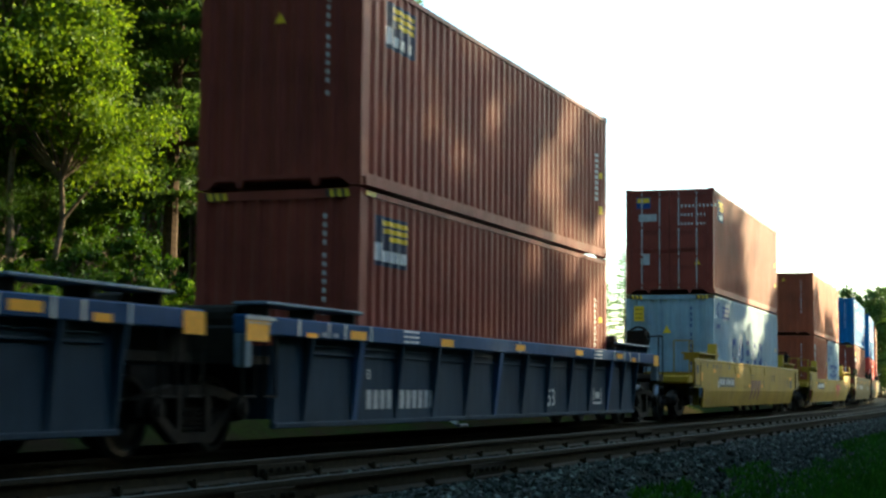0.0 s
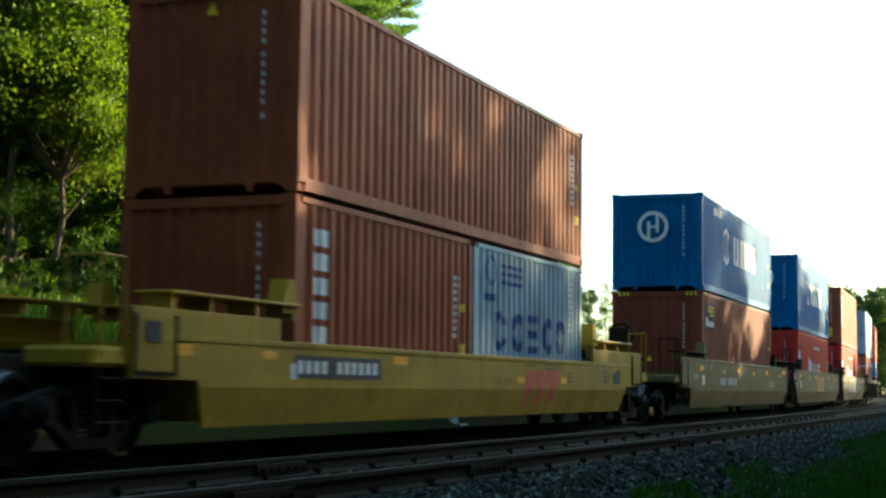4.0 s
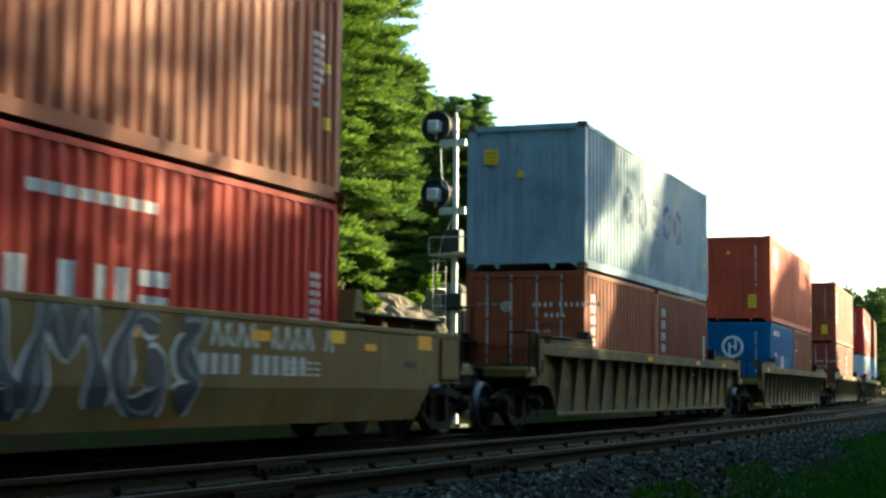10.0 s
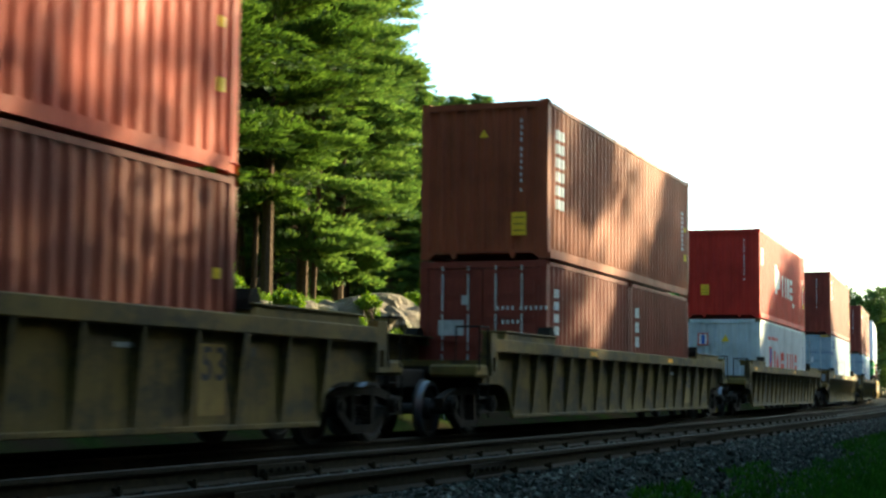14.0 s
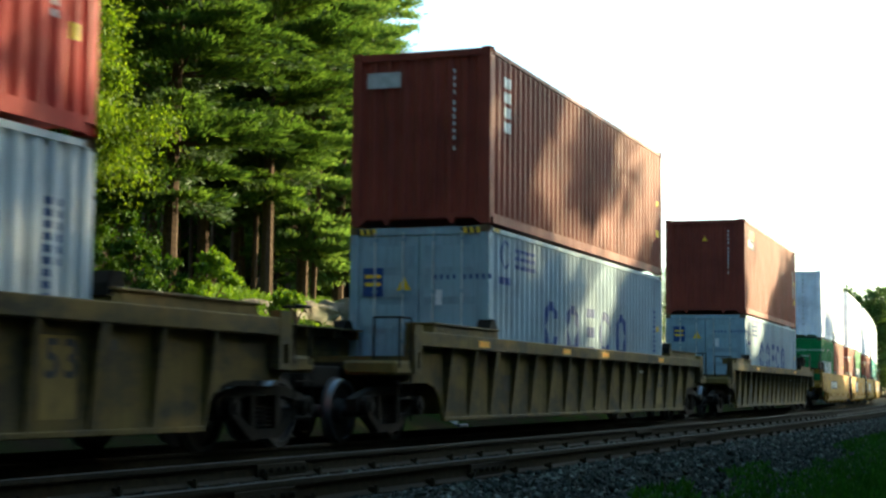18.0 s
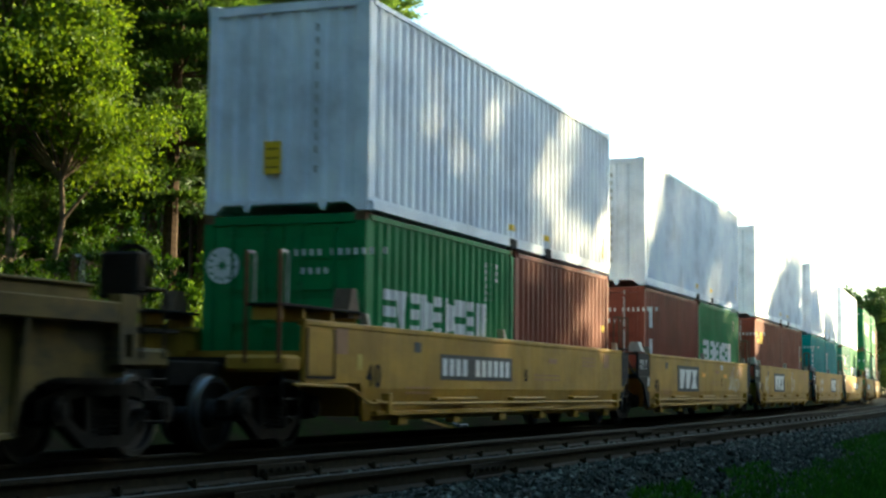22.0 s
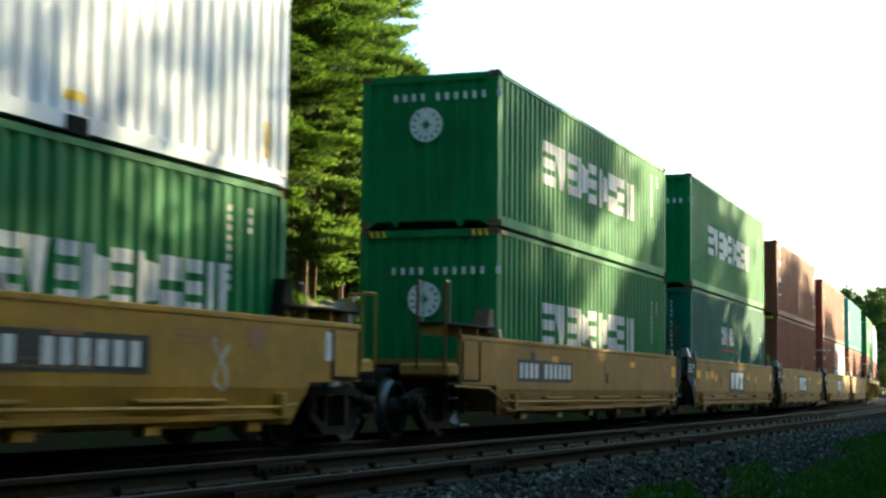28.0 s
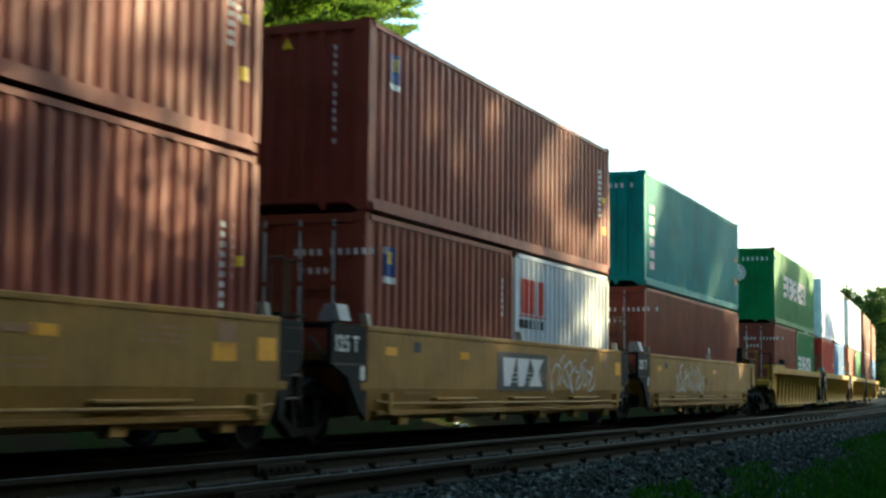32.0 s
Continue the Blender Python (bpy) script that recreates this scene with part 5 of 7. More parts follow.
stack(151.98, [("rustbrown", F20, "doors", (side_column(0.55, 0.85, 0.9, 2.2, 6), end_code(-0.2, 1.95, 11, 0.085, None, True), end_code(-0.45, 1.74, 4, 0.085, None, True), end_code(-0.05, 1.42, 6, 0.06, GREYMARK, True), end_code(0.95, 1.95, 6, 0.05, GREYMARK, True), end_ring(0.38, 1.88, 0.10, WHITE)), "brown short container with its doors forward"), ("brown", F20, "wall", (side_column(0.66, 0.98, 1.15, 2.25, 4, GREYMARK), small_print(0.6, 1.6, 2)), "brown short container behind another")],
      [("greyblue", F40, "wall", (COSCO_HIGH, sticker(0.72, 2.1, 0.3, 0.3), triangle(0.1, 1.9, 0.1), small_print(0.8, 2.4, 2), rear_tags()), "pale grey-blue container with large navy rings")], (STD, HIGH))
stack(175.68, [("blue", F20, "wall", (side_row(0.82, 2.3, 2.15, 2.33, 12), side_rings([(1.37, 0.36, "o")], 0.42, 1.18, 0.10, WHITE), side_shapes(1.9, 4.9, 0.80, 1.50, "ptpipp", WHITE, 0.74), end_ring(0.06, 1.75, 0.37, WHITE), end_code(), small_print(0.75, 2.0, 2)), "blue short container with a white ring and white blocks"),
               ("brown", F20, "wall", (side_block(0.7, 1.1, 1.85, 2.22, NAVY), side_block(0.82, 1.0, 1.95, 2.15, YELLOW), side_block(0.7, 1.1, 1.75, 1.84, WHITE), rear_tags()), "brown short container with a small navy sign")],
      [("rust_red", F40, "wall", (side_block(0.75, 1.2, 1.95, 2.55), side_block(1.35, 1.62, 1.85, 2.55), end_code(), triangle(0.2, 2.35), sticker(-0.6, 0.45, 0.28, 0.45), rear_tags()), "rust-red container with a white mark at its front")], (STD, HIGH))
stack(199.26, [("darkbrown", F20, "doors", (end_plate(0.35, 0.85, 1.22, 1.50, GREYMARK), end_code(-0.3, 1.75, 11, 0.07, None, True), end_code(-0.4, 1.5, 4, 0.07, None, True), end_plate(0.25, 0.40, 1.78, 1.95, GREYMARK), side_column(0.6, 0.88, 1.25, 2.15, 4)), "dark brown short container with doors forward and pale blocks"), ("brown", F20, "wall", (side_column(0.45, 0.90, 1.2, 2.15, 3),), "brown short container with a white upright mark")],
      [("rustbrown", F40, "wall", (*PLU, sticker(-0.68, 0.42, 0.28, 0.42), side_column(0.64, 1.08, 0.95, 2.5, 6)), "rusty brown container with a white upright mark")], (STD, HIGH))
stack(222.96, [("palegrey", F40, "wall", (side_block(2.1, 2.85, 0.95, 1.75, REDM), side_shapes(2.22, 2.76, 0.98, 1.68, "v", BLUEM, 1.0), side_shapes(3.2, 9.6, 0.95, 1.62, "vtpb pipb", REDM, 0.78), side_row(2.0, 4.2, 1.98, 2.08, 10, REDM), triangle(-0.1, 1.95, 0.13), end_plate(0.45, 0.79, 1.72, 2.12, REDM, "sign", "red framed sign with a blue wedge"), end_plate(0.49, 0.75, 1.76, 2.08, WHITE, "marking", "", -0.008), end_plate(0.57, 0.67, 1.77, 2.07, BLUEM, "marking", "", -0.012), small_print(0.7, 1.9, 2, NAVY)), "pale grey container with red blocks on its side")],
      [("red", F40, "wall", KL_HIGH, "red container with large white blocks")], (STD, HIGH))
DOORMARK = (end_plate(0.62, 0.98, 1.75, 2.22, NAVY, "sign", "navy sign with yellow bars"), end_plate(0.66, 0.94, 1.92, 1.98, YELLOW, "marking", "", -0.008), end_plate(0.66, 0.94, 2.05, 2.11, YELLOW, "marking", "", -0.008), triangle(0.25, 1.95, 0.13), end_code(-0.3, 2.1, 9, 0.08, NAVY, True), end_plate(-0.42, -0.30, 1.6, 1.85, WHITE))
stack(246.1, [("greyblue", F40, "doors", (hazard(), COSCO, small_ship, *DOORMARK, small_print(0.7, 2.0, 2, NAVY), rear_tags()), "pale blue container with doors forward and navy rings")],
      [("darkbrown", F40, "wall", (end_plate(0.35, 0.95, 2.30, 2.56, GREYMARK), end_code(-0.6), side_column(0.72, 1.05, 1.6, 2.6, 4), rear_tags()), "dark brown container with pale blocks at its front")], (HIGH, HIGH))
stack(269.98, [("greyblue", F40, "doors", (COSCO, small_ship, *DOORMARK, small_print(0.7, 2.0, 2, NAVY), rear_tags()), "pale blue container with doors forward, a navy sign and rings")],
      [("darkbrown", F40, "wall", (*PLU, side_logo(0.8, 1.9, 2.05, 2.66)), "dark brown container with a navy and yellow sign")], (STD, HIGH))

# the first buff five-unit car
def buff(panel, number=None, extra=(), letter=("B", 6.05)):
    out = [fine_print(0.9, 0.72, 2, 5, BROWNP), patch(1.2, 1.45, 1.22, 1.36, GREYB, "stencil_box"), fine_print(6.6, 0.95, 2, 8, BROWNP), patch(7.4, 7.9, 1.18, 1.26, BROWNP, "marking"), patch(11.0, 11.4, 1.15, 1.42, BROWNP, "marking"), stencil(letter[0], letter[1], 0.86, 0.28), fine_print(9.5, 1.3, 3, 5, BROWNP)]
    if panel:
        out.append(owner_panel(panel, panel + 2.6, 0.70, 1.32))
    if number:
        out.append(number_panel(number, number + 3.2, 0.85, 1.22, (4, 6)))
    return (*out, *extra)


PALE_YELLOW = plain("pale_yellow_marking", (0.48, 0.36, 0.06), 0.7, 0.2, 4)
BROWNP = plain("brown_faded_marking", (0.30, 0.15, 0.06), 0.7, 0.2, 4)
WT = (end_code(-0.45, None, 11, 0.10, GREYMARK), sticker(0.20, 0.52, 0.26, 0.45), small_print(0.6, 2.3, 1, GREYMARK), white_pockets)
WHITE_BOX = ("white", F40, "wall", WT, "white high container with yellow tags on short ones")
NUM_END = (end_code(-0.2, 2.1, 11, 0.085, None, True), end_code(-0.3, 1.85, 4, 0.085, None, True))
def red_tag(car):
    stroke([(0.4, 0.6), (0.7, 1.4), (1.0, 0.6), (0.6, 0.9), (1.2, 1.0)], 0.14, -HALF - 0.004, SPRAY_RED, "spray_paint", car)
    stroke([(1.3, 1.35), (1.4, 0.55), (1.9, 0.6)], 0.14, -HALF - 0.004, SPRAY_RED, "spray_paint", car)
    stroke([(2.2, 0.6), (2.5, 1.4), (2.9, 0.5), (2.2, 0.95), (3.2, 0.9)], 0.14, -HALF - 0.004, SPRAY_RED, "spray_paint", car)


units = ((291.57, FIVE_FIRST, "open", "joint", buff(None, 2.2, (stencil("40", -0.42, 0.74, 0.42), patch(-1.36, -0.98, 1.14, 1.46, BROWNP, "worn_patch", "rust-brown worn patch"), patch(-0.68, -0.55, 0.95, 1.15, PALE_YELLOW, "decal")))),
         (306.9, FIVE, "shared", "joint", buff(2.5, None, (stencil("40", 0.05, 0.70, 0.40), tape(5.5, 8.55, z=1.07, w=0.48, h=0.11), patch(8.12, 8.42, 1.28, 1.41, GREYMARK, "stencil_box"), pale_tag(9.4, 4, 31)), ("C", 8.16))), (322.21, FIVE, "shared", "joint", buff(2.7, None, (stencil("40", -0.3, 0.70, 0.42), pale_tag(0.6, 2, 21), pale_tag(7.2, 2, 22)))),
         (337.61, FIVE, "shared", "joint", buff(6.3, None, (stencil("40", 0.2, 0.70, 0.40), pale_tag(1.2, 4, 3), pale_tag(9.4, 3, 4)))), (352.9, FIVE_LAST, "shared", "open", buff(None, 5.8, (red_tag, pale_tag(4.4, 3, 8), patch(12.9, 13.3, 1.05, 1.40, WHITE, "stencil_box"), pale_tag(10.2, 1, 9)))))
for s0, e_, f_, a_, p_ in units:
    well_car("smooth", "buff_car", s0, e_, "buff yellow plated unit of a five-unit well car with black panels", f_, a_, p_, gear=True)
ALL_EVER = ever_side(0.67, 4.75, 1.0, 1.60)
stack(291.57, [("green", F20, "doors", (*ALL_EVER, end_disc(0.92, 1.90, 0.25), *NUM_END), "green short container with white blocks and doors forward"), ("brown", F20, "wall", (rear_tags(),), "brown short container behind a green one")], [WHITE_BOX], (STD, HIGH))
stack(306.9, [("brown", F20, "doors", (side_block(0.55, 0.88, 1.68, 2.15), side_block(0.55, 0.88, 1.08, 1.42), *NUM_END), "brown short container with white marks and doors forward"), ("green", F20, "wall", ALL_EVER, "green short container with a row of white blocks")], [WHITE_BOX], (STD, HIGH))
stack(322.21, [("brown", F20, "doors", (side_shapes(0.15, 1.85, 1.78, 2.15, "vbptp", YELLOW, 0.8), *NUM_END), "brown short container with yellow blocks"), ("brown", F20, "wall", (small_print(0.9, 1.9, 2), rear_tags()), "brown short container behind another")], [WHITE_BOX], (STD, HIGH))
stack(337.61, [("teal", F20, "doors", (side_column(0.48, 0.82, 1.05, 2.07, 5, WHITE), *NUM_END), "teal short container with a white upright mark"), ("teal", F20, "wall", (side_column(0.48, 0.86, 1.05, 2.05, 5, WHITE),), "teal short container behind another")], [WHITE_BOX], (STD, HIGH))
CAP = (side_shapes(1.7, 3.5, 1.62, 2.05, "btpiiti", WHITE, 0.72), side_block(1.75, 3.4, 1.45, 1.48, REDM), small_print(1.3, 1.9, 2))
stack(352.9, [("darkgreen", F20, "doors", (*CAP, *NUM_END), "dark green short container with white blocks"), ("green", F20, "wall", ALL_EVER, "green short container with a row of white blocks")], [WHITE_BOX], (STD, HIGH))

# the second buff five-unit car
units = ((372.51, FIVE_FIRST, "open", "joint", buff(None, 0.5, (tape(-1.9, 2.4, 8.0, z=1.2, w=0.4),))), (387.71, FIVE, "shared", "joint", buff(4.4, None, (tape(-0.32, 1.57, 7.4, z=1.04, w=0.52, h=0.20), patch(0.88, 1.32, 1.0, 1.22, PALE_YELLOW, "worn_patch", "pale yellow worn patch"), tape(2.24, 8.9, z=0.97, w=0.28, h=0.18)), ("C", 3.03))),
         (402.97, FIVE, "shared", "joint", buff(4.3, None, (tape(-0.3, 3.2, 7.8, z=1.16, w=0.4), tape(10.9, z=1.0, w=0.5, h=0.2)))), (418.15, FIVE, "shared", "joint", buff(4.7, None, (tape(0.2, 3.0, z=1.16, w=0.4), pale_tag(7.4, 7, 12)))),
         (433.41, FIVE_LAST, "shared", "open", buff(None, None, (tape(0.4, 7.0, z=1.16, w=0.4), pale_tag(2.4, 8, 14)))))
for s0, e_, f_, a_, p_ in units:
    well_car("smooth", "dusty_buff_car", s0, e_, "dusty tan plated unit of a five-unit well car with amber tape", f_, a_, (*p_, *((patch(11.88, 12.32, 1.02, 1.28, AMBER, "reflective_tape", "amber reflective tape"),) if a_ == "joint" else ())), gear=True)
EV40 = ever_side(2.6, 9.3, 1.02, 1.80)
stack(372.51, [("green", F40, "wall", (*EV40, *EVER_END, hazard()), "green container with a row of white blocks and a white disc")], [("green", F40, "wall", (*EV40, *EVER_END), "green container stacked on another green one")], (HIGH, STD))
stack(387.71, [("darkgreen", F40, "wall", (side_shapes(4.4, 6.95, 1.55, 2.05, "btpiiti", WHITE, 0.7), side_block(4.5, 6.9, 1.38, 1.41, REDM), end_code(), small_print(0.9, 1.9, 2), *[end_plate(y + 0.02 * (k % 2), y + 0.26 - 0.03 * (k == 1), z, z + 0.065, WHITE) for y in (0.45, -0.05) for k, z in enumerate((1.84, 1.95, 2.06))]), "dark green container with white blocks and a red line")], [("green", F40, "wall", (*EV40, *EVER_END), "green container with a row of white blocks")], (HIGH, HIGH))
stack(402.97, [("darkbrown", F40, "wall", (*HZ, end_plate(-0.95, -0.85, 0.9, 1.5, YELLOW)), "dark brown container in a buff car")], [("darkbrown", F40, "wall", (*PLU, side_column(0.62, 1.02, 0.75, 2.5, 3, BLACK, WHITE)), "dark brown container with a white upright panel")], (HIGH, STD))
SMALL = (side_block(0.66, 1.0, 1.78, 2.18, NAVY), side_block(0.74, 0.95, 1.95, 2.12, YELLOW), side_block(0.66, 1.0, 1.68, 1.77, WHITE))
stack(418.15, [("brown", F20, "doors", (*SMALL, *NUM_END, end_plate(0.85, 1.0, 1.7, 1.9, GREYMARK), small_print(0.8, 2.0, 2)), "brown short container with doors forward and a small sign"), ("palegrey", F20, "wall", (side_row(0.40, 1.75, 1.55, 2.15, 3, REDM, 0.8), side_block(0.36, 1.80, 1.50, 1.53, REDM), side_row(0.30, 1.75, 1.30, 1.45, 6, GREYB)), "pale grey short container with red blocks")],
      [("darkbrown", F40, "wall", (*PLU, side_block(0.72, 1.06, 1.85, 2.25, NAVY), side_block(0.80, 1.0, 2.02, 2.2, YELLOW), side_block(0.72, 1.06, 1.76, 1.84, WHITE)), "dark brown container with a small navy sign")], (STD, STD))
stack(433.41, [("brown", F40, "doors", (*NUM_END, side_block(7.5, 7.7, 1.1, 1.4)), "brown container with doors forward in a sprayed car")], [("teal", F40, "wall", (side_column(0.66, 1.0, 0.4, 1.95, 6), end_code(0.6, 2.3, 11, 0.1, None, True), rear_tags()), "teal container with a white upright mark")], (STD, STD))

# the cars that follow
for k, s0 in enumerate((453.15, 468.6, 483.9, 499.2, 514.5)):
    well_car("ribbed", "buff_car", s0, FIVE_FIRST if k == 0 else FIVE_LAST if k == 4 else FIVE, "buff yellow ribbed unit of a five-unit well car", "open" if k == 0 else "shared", "open" if k == 4 else "joint", ribs=[1.0 * q for q in range(13)])
stack(453.15, [("brown", F20, "doors", NUM_END, "brown short container with its doors forward"), ("green", F20, "wall", ALL_EVER, "green short container with white blocks")], [("green", F40, "wall", (*EV40, *EVER_END), "green container with a row of white blocks")], (STD, STD))
stack(468.6, [("red", F20, "wall", PL, "red short container in a buff car"), ("blue", F20, "wall", PL, "blue short container in a buff car")], [WHITE_BOX], (STD, STD))
stack(483.9, [("rustbrown", F20, "wall", PL, "rusty brown short container in a buff car"), ("green", F20, "wall", PL, "green short container in a buff car")], [("greyblue", F40, "wall", (side_block(3.0, 9.0, 0.9, 1.7, WHITE),), "pale blue container with a white band")], (STD, STD))
stack(499.2, [("brown", F40, "wall", PL, "brown container in a buff car")], [("brown", F40, "wall", PLU, "brown container on another brown one")], (STD, STD))
stack(514.5, [("blue", F40, "wall", PL, "blue container in a buff car")], [("rustbrown", F40, "wall", PLU, "rusty brown container on a blue one")], (STD, STD))


# ---- ground ----


def strip(name, offs, s0, s1, step, material, label, category, wob=0.0):
    """A sheet along the curve: offs is a list of (off, z)."""
    bm = bmesh.new()
    rows = []
    s = s0
    while s <= s1 + 1e-6:
        rows.append([bm.verts.new(on_track(s, o, z + wob * noise.noise(Vector((s * 0.7, o * 0.9, 3))))) for o, z in offs])
        s += step
    for a, b in zip(rows, rows[1:]):
        for i in range(len(offs) - 1):
            bm.faces.new((a[i], b[i], b[i + 1], a[i + 1]))
    me = bpy.data.meshes.new(name)
    bm.to_mesh(me)
    bm.free()
    me.materials.append(material)
    return tagged(new(name, me), label, category, kind="structure")


# stone colours kept near black, standing in for the shade beside the train
m, n, l, b = nodes("ballast_stone")
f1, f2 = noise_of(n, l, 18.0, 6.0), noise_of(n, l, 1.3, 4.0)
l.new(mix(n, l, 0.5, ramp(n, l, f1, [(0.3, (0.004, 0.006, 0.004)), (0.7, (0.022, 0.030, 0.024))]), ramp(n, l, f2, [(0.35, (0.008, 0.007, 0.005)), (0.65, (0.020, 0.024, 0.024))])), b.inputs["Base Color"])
b.inputs["Roughness"].default_value = 0.95
b.inputs["Specular IOR Level"].default_value = 0.03
bump(n, l, b, f1, 0.8, 0.03)
BALLAST = m
# ground colour darkened to stand for undergrowth shade seen beneath the cars
m, n, l, b = nodes("grassy_soil")
f1, f2 = noise_of(n, l, 9.0, 6.0), noise_of(n, l, 0.5, 4.0)
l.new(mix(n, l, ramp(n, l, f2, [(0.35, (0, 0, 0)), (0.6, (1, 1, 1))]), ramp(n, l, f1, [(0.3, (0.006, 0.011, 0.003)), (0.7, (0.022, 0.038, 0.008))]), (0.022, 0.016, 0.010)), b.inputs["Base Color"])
b.inputs["Roughness"].default_value = 1.0
b.inputs["Specular IOR Level"].default_value = 0.0
bump(n, l, b, f1, 0.7, 0.03)
SOIL = m
# rail and tie colours carry the dim olive cast of leaf shade
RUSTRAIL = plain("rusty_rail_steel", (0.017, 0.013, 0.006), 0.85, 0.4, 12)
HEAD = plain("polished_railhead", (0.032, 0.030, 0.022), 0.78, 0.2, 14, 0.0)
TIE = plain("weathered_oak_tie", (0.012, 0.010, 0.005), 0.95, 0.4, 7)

GZ = -0.85
BANK = ((3.9, -0.75), (5.5, -0.6), (8, 0.5), (11, 2.0), (15, 3.3), (20, 4.2), (35, 6.0), (70, 9.0), (900, 12.0))
JOINTS = ((11.45, 12.35, NEAR + 0.75, 0), (8.42, 9.25, NEAR - 0.75, 1), (12.5, 13.4, NEAR - 0.75, 1), (24.0, 24.9, NEAR + 0.75, 0), (20.4, 21.3, NEAR - 0.75, 1))


def bank_z(x, y):
    """The height of the bank beyond the line at a place."""
    off = R - math.hypot(x, D + R - y)
    return float(np.interp(off, [b_[0] for b_ in BANK], [b_[1] for b_ in BANK]))


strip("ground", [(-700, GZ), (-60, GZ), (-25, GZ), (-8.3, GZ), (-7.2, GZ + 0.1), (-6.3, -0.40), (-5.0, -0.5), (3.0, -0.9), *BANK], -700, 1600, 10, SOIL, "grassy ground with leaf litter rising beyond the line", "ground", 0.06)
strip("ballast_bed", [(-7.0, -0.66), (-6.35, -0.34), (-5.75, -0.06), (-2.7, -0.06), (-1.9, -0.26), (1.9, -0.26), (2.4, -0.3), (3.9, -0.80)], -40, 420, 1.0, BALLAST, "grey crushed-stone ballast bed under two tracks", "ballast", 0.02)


def rail(off, ztop, s0, s1, label):
    """A flat-bottom rail with head, web and foot, its running face bright."""
    bm = bmesh.new()
    prof = [(-0.075, -0.172), (0.075, -0.172), (0.075, -0.160), (0.012, -0.135), (0.009, -0.05), (0.036, -0.038), (0.036, -0.004), (-0.036, -0.004), (-0.036, -0.038), (-0.009, -0.05), (-0.012, -0.135), (-0.075, -0.160)]
    rows = []
    s = s0
    while s <= s1:
        rows.append([bm.verts.new(on_track(s, off + o, ztop + z)) for o, z in prof])
        s += 5.0
    for a, b in zip(rows, rows[1:]):
        for i in range(len(prof)):
            j = (i + 1) % len(prof)
            bm.faces.new((a[i], b[i], b[j], a[j]))
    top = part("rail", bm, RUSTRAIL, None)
    tagged(top, label, "rail", "rails of the two tracks", "structure")
    bm = bmesh.new()
    prev = None
    s = s0
    while s <= s1:
        cur = [bm.verts.new(on_track(s, off + o, ztop + z)) for o, z in ((-0.037, -0.018), (-0.030, -0.001), (0.0, 0.002), (0.030, -0.001), (0.037, -0.018))]
        if prev:
            for i in range(4):
                bm.faces.new((prev[i], cur[i], cur[i + 1], prev[i + 1]))
        prev = cur
        s += 5.0
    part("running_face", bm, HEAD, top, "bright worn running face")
    return top


for o in (-0.745, 0.745):
    rail(o, -0.001, -40, 420, "steel rail under the train")
near_rails = [rail(o, 0.128, -40, 420, "rusty steel rail of the empty nearer track") for o in (NEAR + 0.75, NEAR - 0.75)]


# ---- track furniture ----
def on_rail(ob, s, off, z=0.0, parent=None):
    p = on_track(s, off, z)
    ob.matrix_basis = pose(p.x, p.y, p.z, 0, 0, math.degrees(s / R))
    ob.parent = parent
    return ob


def joint_bar(rail_ob, s0, s1, off, ztop):
    """A bolted joint bar on a rail's near web."""
    n_, half = 6, (s1 - s0) / 2
    bar = on_rail(part("joint_bar", soft_box(-half, half, -0.040, -0.012, -0.148, -0.042, 0.006), RUSTRAIL, None, "rusty bolted joint bar"), (s0 + s1) / 2, off, ztop, rail_ob)
    for k in range(n_):
        x = -half + (k + 0.5) * 2 * half / n_
        bm = bmesh.new()
        tube(bm, (x, -0.040, -0.095), (x, -0.075, -0.095), 0.020, 6)
        part("bolt", bm, RUSTRAIL, bar)


def tie_mesh():
    return soft_box(-0.115, 0.115, -1.3, 1.3, -0.18, 0.0, 0.012)


def ties(track_off, z, s0, s1, owner):
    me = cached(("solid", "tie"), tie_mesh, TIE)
    s = s0
    while s < s1:
        t = on_rail(put("tie", me, None), s + random.uniform(-0.03, 0.03), track_off + random.uniform(-0.05, 0.05), z, owner)
        s += 0.53


bed = bpy.data.objects["ballast_bed"]
random.seed(11)
ties(NEAR, -0.046, 3, 90, bed)
ties(0.0, -0.174, 3, 70, bed)
for s0, s1, o, r in JOINTS:
    joint_bar(near_rails[r], s0, s1, o, 0.128)
anchor_me = cached(("solid", "rail_anchor"), lambda: boxes((-0.02, 0.02, -0.085, -0.03, -0.16, -0.115), (-0.015, 0.015, -0.10, -0.075, -0.175, -0.10)), RUSTRAIL)
for r, o in ((0, NEAR + 0.75), (1, NEAR - 0.75)):
    for k in range(44):
        on_rail(put("rail_anchor", anchor_me, None), 5.1 + k * 1.06 + random.uniform(-0.12, 0.12), o, 0.128, near_rails[r])


# ---- loose stones and grass ----
def stone_mesh(r):
    bm = bmesh.new()
    bmesh.ops.create_icosphere(bm, subdivisions=1, radius=1.0)
    for v in bm.verts:
        v.co *= r * random.uniform(0.65, 1.15)
        v.co.z *= 0.75
    return bm


def bed_z(off):
    xs = [-7.0, -6.4, -5.75, -2.7, -1.9]
    zs = [-0.62, -0.32, -0.06, -0.06, -0.27]
    return float(np.interp(off, xs, zs))


